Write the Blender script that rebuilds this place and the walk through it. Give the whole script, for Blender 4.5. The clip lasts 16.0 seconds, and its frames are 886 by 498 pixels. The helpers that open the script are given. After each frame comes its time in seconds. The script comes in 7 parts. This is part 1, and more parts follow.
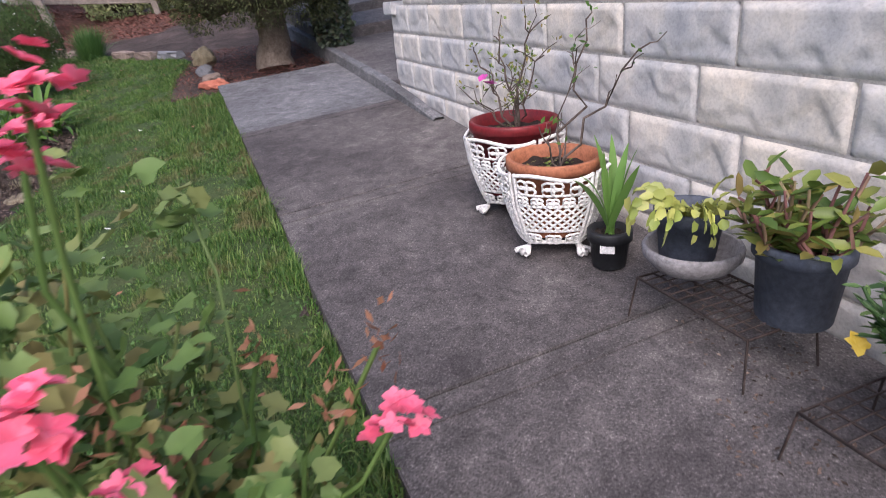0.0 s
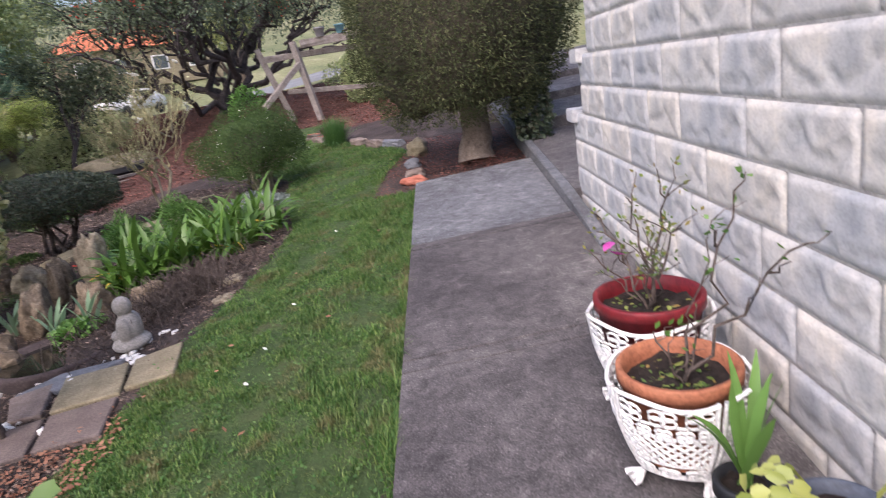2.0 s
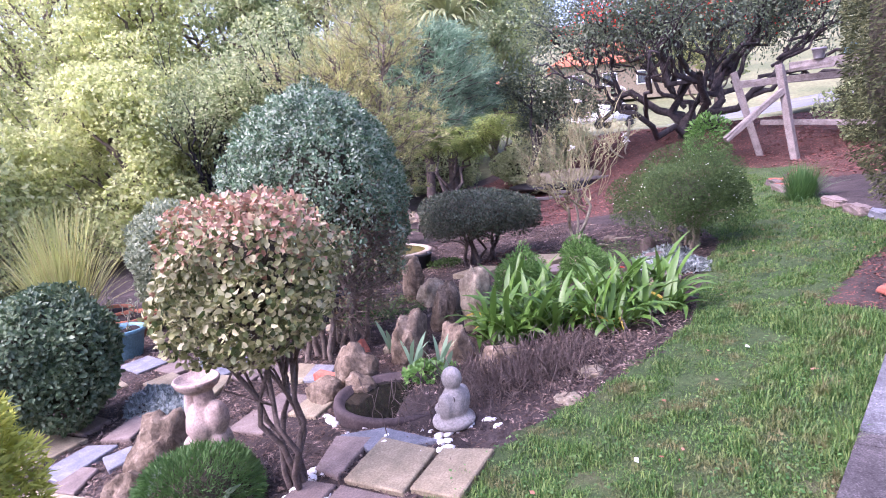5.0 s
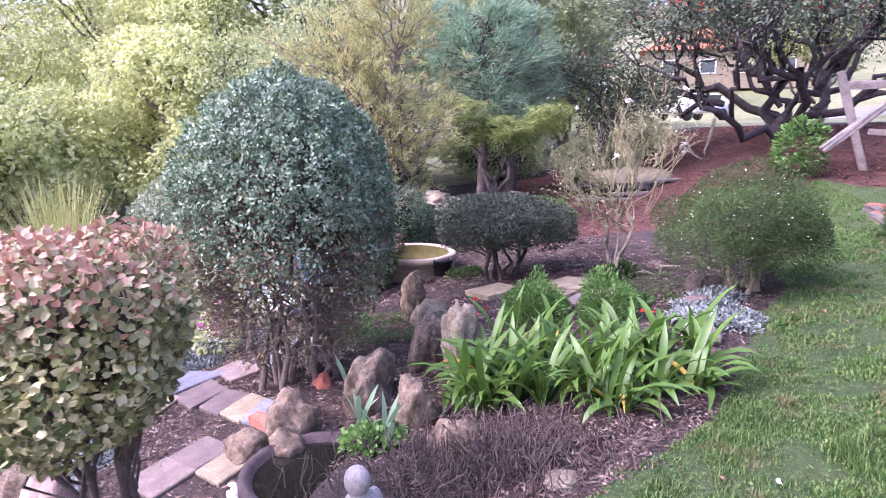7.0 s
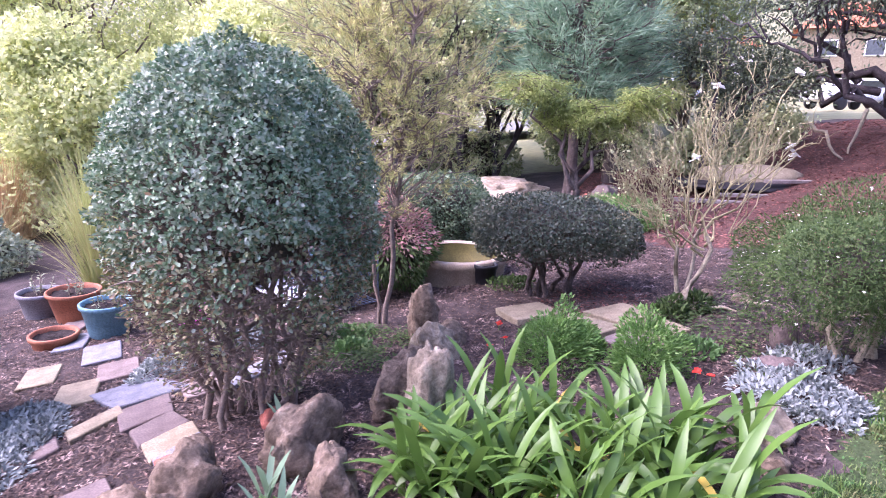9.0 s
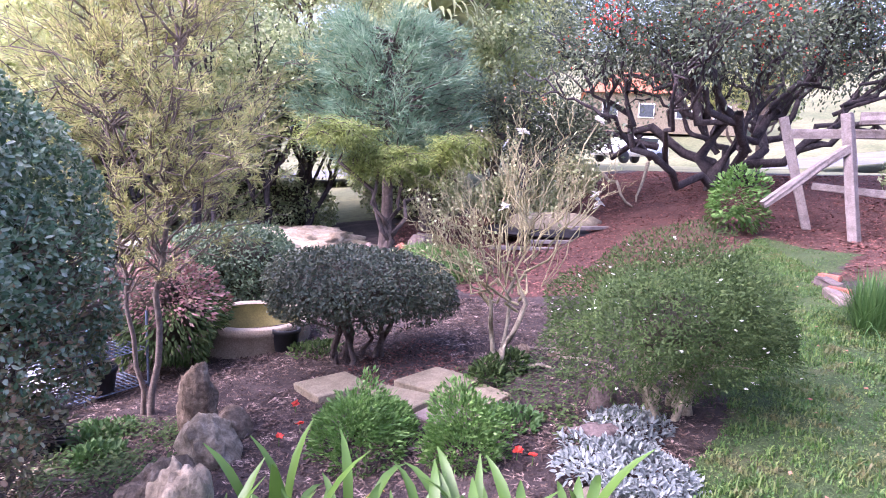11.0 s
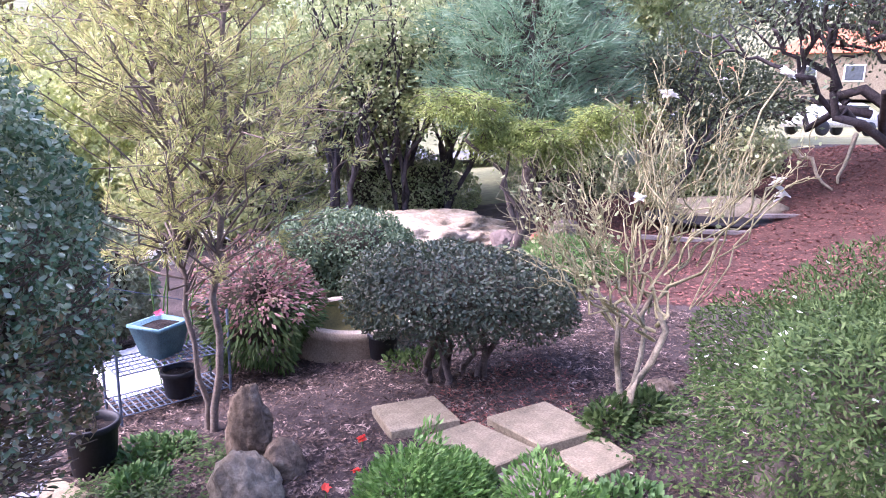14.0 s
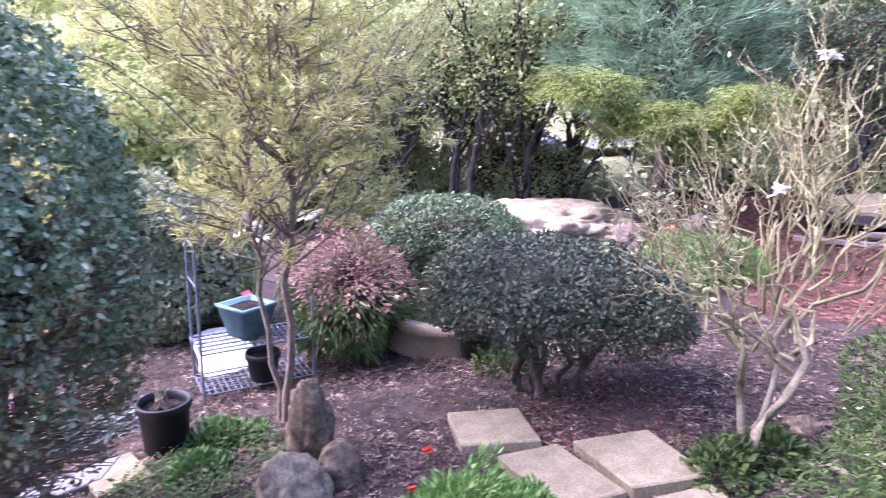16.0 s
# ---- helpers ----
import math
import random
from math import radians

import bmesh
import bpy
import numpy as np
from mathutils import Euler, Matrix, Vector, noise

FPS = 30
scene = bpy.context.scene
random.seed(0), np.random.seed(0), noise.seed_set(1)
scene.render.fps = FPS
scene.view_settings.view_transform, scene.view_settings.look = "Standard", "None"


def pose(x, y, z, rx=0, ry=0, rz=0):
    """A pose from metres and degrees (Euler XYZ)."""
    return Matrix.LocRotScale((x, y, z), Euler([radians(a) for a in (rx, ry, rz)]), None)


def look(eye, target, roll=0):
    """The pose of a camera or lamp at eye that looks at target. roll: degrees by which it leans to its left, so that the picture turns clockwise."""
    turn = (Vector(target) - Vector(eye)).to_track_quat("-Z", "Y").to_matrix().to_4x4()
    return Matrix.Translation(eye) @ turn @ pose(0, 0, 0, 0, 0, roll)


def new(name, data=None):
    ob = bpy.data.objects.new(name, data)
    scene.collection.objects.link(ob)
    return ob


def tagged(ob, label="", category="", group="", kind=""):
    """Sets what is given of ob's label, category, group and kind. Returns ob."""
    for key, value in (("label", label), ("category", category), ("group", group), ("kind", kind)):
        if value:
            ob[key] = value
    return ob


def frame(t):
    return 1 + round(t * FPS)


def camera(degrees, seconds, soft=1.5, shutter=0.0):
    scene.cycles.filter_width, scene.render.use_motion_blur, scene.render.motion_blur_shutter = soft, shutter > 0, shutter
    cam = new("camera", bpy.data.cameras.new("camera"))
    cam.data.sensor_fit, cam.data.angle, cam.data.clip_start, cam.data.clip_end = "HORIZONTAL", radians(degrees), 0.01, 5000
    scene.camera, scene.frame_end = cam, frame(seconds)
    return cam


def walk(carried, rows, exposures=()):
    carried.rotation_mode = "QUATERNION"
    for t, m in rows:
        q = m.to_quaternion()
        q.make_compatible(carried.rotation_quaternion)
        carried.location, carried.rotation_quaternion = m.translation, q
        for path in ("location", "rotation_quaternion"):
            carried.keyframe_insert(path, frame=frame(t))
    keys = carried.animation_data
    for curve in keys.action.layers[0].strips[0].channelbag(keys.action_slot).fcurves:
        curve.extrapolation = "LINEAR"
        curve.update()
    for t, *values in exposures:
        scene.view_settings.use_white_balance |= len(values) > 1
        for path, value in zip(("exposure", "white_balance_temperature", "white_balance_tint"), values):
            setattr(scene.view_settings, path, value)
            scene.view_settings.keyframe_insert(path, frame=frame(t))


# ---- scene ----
cam = camera(71.3, 16.0, soft=0.9, shutter=0.3)
PATH = [
    (0, (0.479, 0.291, 1.355), (0.245, 2.116, 0.571), -4.9),
    (0.5, (0.744, 0.464, 1.355), (0.372, 2.290, 0.629), -6.9),
    (1, (0.962, 0.612, 1.456), (0.528, 2.392, 0.654), -5.1),
    (1.5, (0.986, 0.723, 1.510), (0.297, 2.486, 0.866), -7.0),
    (2, (0.926, 0.892, 1.685), (-0.026, 2.563, 1.138), -8.7),
    (2.5, (0.926, 1.006, 1.767), (-0.273, 2.523, 1.259), -9.0),
    (3, (0.949, 1.201, 1.799), (-0.513, 2.500, 1.376), -8.0),
    (3.5, (0.818, 1.325, 1.798), (-0.802, 2.437, 1.422), -4.9),
    (4, (0.601, 1.543, 1.843), (-1.107, 2.527, 1.504), -5.8),
    (4.5, (0.411, 1.800, 1.844), (-1.360, 2.650, 1.469), -5.6),
    (5, (0.258, 2.121, 1.901), (-1.587, 2.807, 1.548), -4.0),
    (5.2, (0.213, 2.198, 1.904), (-1.637, 2.873, 1.551), -5.3),
    (7.3, (-0.695, 3.401, 2.144), (-2.609, 3.759, 1.688), 1.1),
    (7.5, (-0.822, 3.538, 2.166), (-2.738, 3.853, 1.688), 1.8),
    (8, (-1.090, 3.769, 2.181), (-2.990, 4.151, 1.686), 1.0),
    (8.5, (-1.323, 4.048, 2.156), (-3.254, 4.279, 1.688), 0.7),
    (9, (-1.526, 4.295, 2.149), (-3.464, 4.363, 1.658), 1.3),
    (9.5, (-1.769, 4.501, 2.186), (-3.706, 4.814, 1.794), 2.1),
    (10, (-1.894, 4.584, 2.195), (-3.775, 5.190, 1.890), 2.6),
    (10.2, (-1.958, 4.598, 2.166), (-3.839, 5.208, 1.865), 2.8),
    (12.3, (-2.628, 4.788, 2.069), (-4.495, 5.360, 1.639), 2.3),
    (12.5, (-2.677, 4.978, 2.075), (-4.599, 5.378, 1.695), 2.6),
    (13, (-2.906, 5.234, 2.146), (-4.871, 5.285, 1.782), 1.7),
    (13.5, (-3.094, 5.297, 2.106), (-5.055, 5.257, 1.713), 0.9),
    (14, (-3.231, 5.280, 2.081), (-5.185, 5.388, 1.672), 1.3),
    (14.5, (-3.364, 5.380, 2.071), (-5.308, 5.277, 1.613), 2.2),
    (15, (-3.475, 5.457, 2.048), (-5.373, 5.093, 1.534), 0.9),
    (15.5, (-3.560, 5.508, 2.090), (-5.427, 5.003, 1.583), 0.2),
    (16, (-3.720, 5.556, 2.006), (-5.642, 5.240, 1.551), 1.3),
]
walk(cam, [(t, look(eye, target, roll)) for t, eye, target, roll in PATH],
     [(0, 0.8, 6100, 20), (2, 1.0, 6150, 21), (3.5, 1.62, 6000, 32), (5.2, 1.92, 5500, 46), (8, 2.08, 5550, 48), (10, 2.18, 5560, 50), (12, 2.18, 5560, 46), (16, 2.4, 5480, 44)])

# ---- world, sun, exposure ----
world = bpy.data.worlds.new("world")
scene.world = world
world.use_nodes = True
wn = world.node_tree
sky = wn.nodes.new("ShaderNodeTexSky")
sky.sky_type = "NISHITA"
sky.sun_disc = False
sky.sun_elevation = radians(48)
sky.sun_rotation = radians(176)
sky.dust_density = 4.0
sky.air_density = 1.2
wn.links.new(sky.outputs[0], wn.nodes["Background"].inputs[0])
wn.nodes["Background"].inputs[1].default_value = 0.15
sun_data = bpy.data.lights.new("sun", "SUN")
sun_data.energy = 1.5
sun_data.angle = radians(60)
sun_data.color = (1.0, 0.94, 0.88)
sun = new("sun", sun_data)
sun.matrix_world = look((0.5, -8, 9), (0, 0, 0))

# ---- small tools ----
RNG = np.random.default_rng(7)
OX, OY, UX, UY = -0.77, 3.28, -0.47, 0.883


def W(w, s, z=0.0):
    """A place by the path: w to its right, s ahead along it, z above the sloping concrete."""
    x, y = OX + w * UY + s * UX, OY - w * UX + s * UY
    return Vector((x, y, 0.03 * x + 0.10 * y + z))


def ground_z(x, y):
    """Height of the garden's ground; works on numbers and arrays."""
    x, y = np.asarray(x, float), np.asarray(y, float)
    d = np.maximum(0.0, -((x - OX) * UY - (y - OY) * UX))
    yy = np.where(y < 16, y, 16 + (y - 16) * 0.15)
    xx = np.where(x > -14, x, -14 + (x + 14) * 0.3)
    far = np.clip((np.hypot(x, y) - 40) / 60, 0, 1)
    hill = 0.22 * np.clip(np.hypot(x, y) - 48, 0, 150)
    bank = 0.85 * np.clip((-x - 9.5) / 4, 0, 1) * np.clip((y - 10.5) / 4, 0, 1) * (1 - far)
    return (0.03 * xx + 0.10 * yy) * (1 - far) - 0.05 - np.minimum(0.25, 0.04 * d) + bank + hill


def gz(x, y):
    return float(ground_z(x, y))


def np_mesh(name, verts, faces, mats, mat_index=None, smooth=False):
    """A mesh from arrays: verts (n, 3), faces (m, k)."""
    verts, faces = np.asarray(verts, np.float32), np.asarray(faces, np.int32)
    me = bpy.data.meshes.new(name)
    m, k = faces.shape
    me.vertices.add(len(verts))
    me.vertices.foreach_set("co", verts.ravel())
    me.loops.add(m * k)
    me.loops.foreach_set("vertex_index", faces.ravel())
    me.polygons.add(m)
    me.polygons.foreach_set("loop_start", np.arange(0, m * k, k, dtype=np.int32))
    me.polygons.foreach_set("loop_total", np.full(m, k, np.int32))
    if mat_index is not None:
        me.polygons.foreach_set("material_index", np.asarray(mat_index, np.int32))
    if smooth:
        me.polygons.foreach_set("use_smooth", np.ones(m, bool))
    me.update(calc_edges=True)
    me.validate()
    for x in (mats if isinstance(mats, (list, tuple)) else [mats]):
        me.materials.append(x)
    return me


def bm_mesh(name, bm, material, smooth=False):
    me = bpy.data.meshes.new(name)
    bmesh.ops.recalc_face_normals(bm, faces=bm.faces)
    bm.to_mesh(me)
    bm.free()
    me.materials.append(material)
    if smooth:
        me.polygons.foreach_set("use_smooth", np.ones(len(me.polygons), bool))
    return me


def part(name, me, parent=None, label="", m=None):
    """A mesh as one object under a thing or a part."""
    ob = new(name, me)
    ob.parent = parent
    if m is not None:
        ob.matrix_local = m
    if label:
        tagged(ob, label)
    return ob


def thing(name, x, y, label, category, group="", kind="", z=None, rz=0.0, s=1.0):
    ob = new(name)
    ob.matrix_world = pose(x, y, gz(x, y) if z is None else z, 0, 0, rz) @ Matrix.Scale(s, 4)
    return tagged(ob, label, category, group, kind)


# ---- materials ----
def shader(name, rough=0.8, metal=0.0, spec=0.3):
    m = bpy.data.materials.new(name)
    m.use_nodes = True
    b = m.node_tree.nodes["Principled BSDF"]
    b.inputs["Roughness"].default_value = rough
    b.inputs["Metallic"].default_value = metal
    b.inputs["Specular IOR Level"].default_value = spec
    return m, m.node_tree, b


def ramp_node(nt, stops):
    r = nt.nodes.new("ShaderNodeValToRGB")
    while len(r.color_ramp.elements) < len(stops):
        r.color_ramp.elements.new(0.5)
    for e, (p, c) in zip(r.color_ramp.elements, stops):
        e.position, e.color = p, (*c, 1)
    return r


def noise_node(nt, scale, detail=4.0, rough=0.6, dist=0.0, obj=True):
    co = nt.nodes.new("ShaderNodeTexCoord")
    n = nt.nodes.new("ShaderNodeTexNoise")
    n.inputs["Scale"].default_value = scale
    n.inputs["Detail"].default_value = detail
    n.inputs["Roughness"].default_value = rough
    n.inputs["Distortion"].default_value = dist
    nt.links.new(co.outputs["Object"], n.inputs["Vector"])
    return n


def mixed(nt, a, b, fac, kind="MULTIPLY"):
    mx = nt.nodes.new("ShaderNodeMix")
    mx.data_type, mx.blend_type = "RGBA", kind
    if isinstance(fac, (int, float)):
        mx.inputs[0].default_value = fac
    else:
        nt.links.new(fac, mx.inputs[0])
    for s, v in ((6, a), (7, b)):
        if isinstance(v, tuple):
            mx.inputs[s].default_value = (*v, 1)
        else:
            nt.links.new(v, mx.inputs[s])
    return mx.outputs[2]


def rough_mat(name, stops, scale=6.0, fine=60.0, rough=0.85, bump=0.4, dist=0.01, metal=0.0, spec=0.3, island=0.0, objrand=0.0):
    """A mottled surface: large stains by the ramp's stops, fine grain over it, and relief."""
    m, nt, b = shader(name, rough, metal, spec)
    n1 = noise_node(nt, scale, 6, 0.65, 0.4)
    r1 = ramp_node(nt, stops)
    nt.links.new(n1.outputs["Fac"], r1.inputs[0])
    n2 = noise_node(nt, fine, 5, 0.7)
    r2 = ramp_node(nt, [(0.3, (0.5, 0.5, 0.5)), (0.7, (1.4, 1.4, 1.4))])
    nt.links.new(n2.outputs["Fac"], r2.inputs[0])
    col = mixed(nt, r1.outputs[0], r2.outputs[0], 0.75)
    if island or objrand:
        src = nt.nodes.new("ShaderNodeNewGeometry").outputs["Random Per Island"] if island else nt.nodes.new("ShaderNodeObjectInfo").outputs["Random"]
        k = island or objrand
        r3 = ramp_node(nt, [(0.0, (1 - k, 1 - k, 1 - k)), (1.0, (1 + k, 1 + k * 0.9, 1 + k * 0.8))])
        nt.links.new(src, r3.inputs[0])
        col = mixed(nt, col, r3.outputs[0], 1.0)
    nt.links.new(col, b.inputs["Base Color"])
    bp = nt.nodes.new("ShaderNodeBump")
    bp.inputs["Strength"].default_value = bump
    bp.inputs["Distance"].default_value = dist
    nt.links.new(n2.outputs["Fac"], bp.inputs["Height"])
    nt.links.new(bp.outputs[0], b.inputs["Normal"])
    return m


def leaf_mat(name, cols, rough=0.55, through_light=0.25, spec=0.4, patch=0.0, patch_col=(0.3, 0.2, 0.1), patch_scale=2.0):
    """Leaves: each its own tone between the given colours, a little light passing through."""
    m, nt, b = shader(name, rough, 0.0, spec)
    g = nt.nodes.new("ShaderNodeNewGeometry")
    k = len(cols)
    r = ramp_node(nt, [(i / max(1, k - 1), c) for i, c in enumerate(cols)])
    nt.links.new(g.outputs["Random Per Island"], r.inputs[0])
    n = noise_node(nt, patch_scale, 3, 0.5)
    r2 = ramp_node(nt, [(0.3, (0.7, 0.72, 0.7)), (0.7, (1.25, 1.22, 1.15))])
    nt.links.new(n.outputs["Fac"], r2.inputs[0])
    col = mixed(nt, r.outputs[0], r2.outputs[0], 0.8)
    if patch:
        rp = ramp_node(nt, [(0.62 - patch * 0.3, (0, 0, 0)), (0.75 - patch * 0.3, (1, 1, 1))])
        n3 = noise_node(nt, patch_scale * 1.7, 3, 0.6)
        nt.links.new(n3.outputs["Fac"], rp.inputs[0])
        col = mixed(nt, col, patch_col, rp.outputs[0], "MIX")
    nt.links.new(col, b.inputs["Base Color"])
    t = nt.nodes.new("ShaderNodeBsdfTranslucent")
    nt.links.new(col, t.inputs["Color"])
    mx = nt.nodes.new("ShaderNodeMixShader")
    mx.inputs[0].default_value = through_light
    nt.links.new(b.outputs[0], mx.inputs[1])
    nt.links.new(t.outputs[0], mx.inputs[2])
    nt.links.new(mx.outputs[0], nt.nodes["Material Output"].inputs["Surface"])
    return m


def concrete_mat(name, dark, mid, pale):
    """Old outdoor concrete: broad stains, blotches, pale and dark grit, a rubbed surface."""
    m, nt, bs = shader(name, 0.85, 0.0, 0.3)
    n1 = noise_node(nt, 1.1, 4, 0.6, 0.6)
    r1 = ramp_node(nt, [(0.3, dark), (0.5, mid), (0.72, pale)])
    nt.links.new(n1.outputs["Fac"], r1.inputs[0])
    n2 = noise_node(nt, 11, 6, 0.75, 0.8)
    r2 = ramp_node(nt, [(0.3, (0.45, 0.44, 0.45)), (0.5, (0.95, 0.95, 0.95)), (0.6, (1.25, 1.24, 1.22)), (0.7, (1.9, 1.88, 1.84))])
    nt.links.new(n2.outputs["Fac"], r2.inputs[0])
    col = mixed(nt, r1.outputs[0], r2.outputs[0], 0.85)
    n3 = noise_node(nt, 130, 3, 0.7)
    r3 = ramp_node(nt, [(0.36, (0.45, 0.44, 0.45)), (0.5, (1.0, 1.0, 1.0)), (0.6, (1.15, 1.15, 1.15)), (0.68, (2.6, 2.6, 2.55))])
    nt.links.new(n3.outputs["Fac"], r3.inputs[0])
    col = mixed(nt, col, r3.outputs[0], 0.9)
    nt.links.new(col, bs.inputs["Base Color"])
    bp = nt.nodes.new("ShaderNodeBump")
    bp.inputs["Strength"].default_value = 0.7
    bp.inputs["Distance"].default_value = 0.006
    nt.links.new(n3.outputs["Fac"], bp.inputs["Height"])
    nt.links.new(bp.outputs[0], bs.inputs["Normal"])
    return m


def block_mat(name):
    """Split-faced concrete block: cool grey with cream and damp patches, a few rusty stains, fine pitting."""
    m, nt, b = shader(name, 0.9, 0.0, 0.2)
    n1 = noise_node(nt, 2.2, 5, 0.6, 0.5)
    r1 = ramp_node(nt, [(0.3, (0.39, 0.4, 0.415)), (0.45, (0.52, 0.515, 0.51)), (0.58, (0.6, 0.57, 0.53)), (0.72, (0.67, 0.65, 0.62))])
    nt.links.new(n1.outputs["Fac"], r1.inputs[0])
    n2 = noise_node(nt, 9, 6, 0.7, 1.2)
    r2 = ramp_node(nt, [(0.3, (0.72, 0.73, 0.75)), (0.5, (1.0, 1.0, 1.0)), (0.68, (1.18, 1.16, 1.13))])
    nt.links.new(n2.outputs["Fac"], r2.inputs[0])
    col = mixed(nt, r1.outputs[0], r2.outputs[0], 0.9)
    n3 = noise_node(nt, 80, 4, 0.7)
    r3 = ramp_node(nt, [(0.3, (0.7, 0.69, 0.68)), (0.55, (1.05, 1.05, 1.05))])
    nt.links.new(n3.outputs["Fac"], r3.inputs[0])
    col = mixed(nt, col, r3.outputs[0], 0.6)
    rnd = nt.nodes.new("ShaderNodeObjectInfo")
    r4 = ramp_node(nt, [(0.0, (0.86, 0.88, 0.92)), (0.5, (1.0, 1.0, 1.0)), (1.0, (1.1, 1.06, 1.0))])
    nt.links.new(rnd.outputs["Random"], r4.inputs[0])
    nt.links.new(mixed(nt, col, r4.outputs[0], 1.0), b.inputs["Base Color"])
    bp = nt.nodes.new("ShaderNodeBump")
    bp.inputs["Strength"].default_value = 0.25
    bp.inputs["Distance"].default_value = 0.006
    nt.links.new(n3.outputs["Fac"], bp.inputs["Height"])
    nt.links.new(bp.outputs[0], b.inputs["Normal"])
    return m


CONCRETE = concrete_mat("concrete_path", (0.06, 0.054, 0.056), (0.094, 0.086, 0.087), (0.155, 0.143, 0.141))
CONCRETE_PALE = concrete_mat("concrete_pale", (0.085, 0.086, 0.094), (0.125, 0.127, 0.136), (0.175, 0.177, 0.185))
BLOCK = block_mat("rock_faced_block")
MORTAR = rough_mat("mortar", [(0.3, (0.34, 0.32, 0.3)), (0.7, (0.5, 0.48, 0.46))], 4, 70, 0.9, 0.4, 0.004)
SOIL = rough_mat("garden_soil", [(0.3, (0.03, 0.022, 0.02)), (0.5, (0.06, 0.045, 0.041)), (0.7, (0.11, 0.084, 0.075))], 2.5, 55, 0.95, 0.9, 0.03)
LAWN_SOIL = rough_mat("lawn_ground", [(0.3, (0.034, 0.058, 0.018)), (0.5, (0.052, 0.086, 0.027)), (0.62, (0.07, 0.092, 0.034)), (0.78, (0.105, 0.09, 0.055))], 2.2, 45, 0.95, 0.9, 0.03)
RED_BARK = rough_mat("red_bark_ground", [(0.3, (0.055, 0.026, 0.02)), (0.6, (0.11, 0.052, 0.04)), (0.8, (0.19, 0.11, 0.085))], 3, 60, 0.95, 0.9, 0.03)
FAR_GRASS = rough_mat("far_ground", [(0.3, (0.1, 0.12, 0.05)), (0.6, (0.2, 0.2, 0.1)), (0.8, (0.33, 0.3, 0.19))], 0.15, 4, 0.95, 0.2, 0.05)
ROAD = rough_mat("road_asphalt", [(0.3, (0.14, 0.14, 0.145)), (0.7, (0.23, 0.23, 0.23))], 0.6, 40, 0.9, 0.2, 0.01)
CHIPS = rough_mat("bark_chips", [(0.3, (0.04, 0.028, 0.022)), (0.52, (0.1, 0.072, 0.058)), (0.68, (0.34, 0.27, 0.23))], 10, 90, 0.9, 0.4, 0.004, island=0.7)
RED_CHIPS = rough_mat("red_bark_chips", [(0.3, (0.1, 0.042, 0.032)), (0.6, (0.21, 0.095, 0.075)), (0.8, (0.36, 0.22, 0.17))], 14, 90, 0.9, 0.4, 0.004, island=0.5)
STONE_SAND = rough_mat("sandstone_flag", [(0.25, (0.12, 0.102, 0.066)), (0.42, (0.215, 0.182, 0.118)), (0.7, (0.315, 0.268, 0.18))], 7, 70, 0.88, 0.4, 0.006, objrand=0.12)
STONE_PINK = rough_mat("pink_flag", [(0.25, (0.1, 0.078, 0.068)), (0.42, (0.17, 0.132, 0.114)), (0.7, (0.255, 0.205, 0.178))], 7, 70, 0.88, 0.4, 0.006, objrand=0.12)
STONE_GREY = rough_mat("grey_slate", [(0.25, (0.09, 0.095, 0.105)), (0.42, (0.15, 0.157, 0.175)), (0.7, (0.24, 0.245, 0.265))], 7, 70, 0.8, 0.35, 0.005, objrand=0.12)
STONE_PURPLE = rough_mat("purple_flag", [(0.3, (0.095, 0.074, 0.068)), (0.7, (0.17, 0.135, 0.122))], 5, 70, 0.88, 0.35, 0.006, objrand=0.12)
ROCK = rough_mat("mossy_rock", [(0.25, (0.05, 0.04, 0.024)), (0.42, (0.13, 0.098, 0.066)), (0.58, (0.24, 0.185, 0.13)), (0.74, (0.4, 0.34, 0.25))], 11, 40, 0.95, 1.0, 0.025)
ROCK_PALE = rough_mat("pale_rock", [(0.25, (0.1, 0.08, 0.052)), (0.45, (0.22, 0.183, 0.128)), (0.62, (0.33, 0.285, 0.205)), (0.78, (0.41, 0.37, 0.28))], 9, 40, 0.95, 0.9, 0.02)
PEBBLE = rough_mat("white_pebble", [(0.3, (0.62, 0.6, 0.58)), (0.7, (0.85, 0.83, 0.8))], 9, 60, 0.7, 0.3, 0.004)
STATUE = rough_mat("cast_stone", [(0.3, (0.22, 0.2, 0.18)), (0.7, (0.4, 0.37, 0.34))], 9, 70, 0.9, 0.5, 0.006)
STATUE_PINK = rough_mat("pinkish_cast_stone", [(0.3, (0.25, 0.185, 0.155)), (0.7, (0.44, 0.35, 0.31))], 9, 70, 0.9, 0.5, 0.006)
BRICK = rough_mat("red_brick", [(0.3, (0.3, 0.09, 0.06)), (0.7, (0.48, 0.19, 0.13))], 9, 70, 0.9, 0.5, 0.006, objrand=0.15)
TERRACOTTA = rough_mat("terracotta", [(0.3, (0.27, 0.095, 0.05)), (0.7, (0.4, 0.16, 0.085))], 5, 60, 0.7, 0.15, 0.003)
MAROON = rough_mat("maroon_plastic", [(0.3, (0.13, 0.012, 0.016)), (0.7, (0.19, 0.02, 0.025))], 4, 40, 0.45, 0.1, 0.002)
BLACK_PLASTIC = rough_mat("black_plastic", [(0.3, (0.012, 0.013, 0.016)), (0.7, (0.028, 0.03, 0.034))], 5, 50, 0.5, 0.1, 0.002)
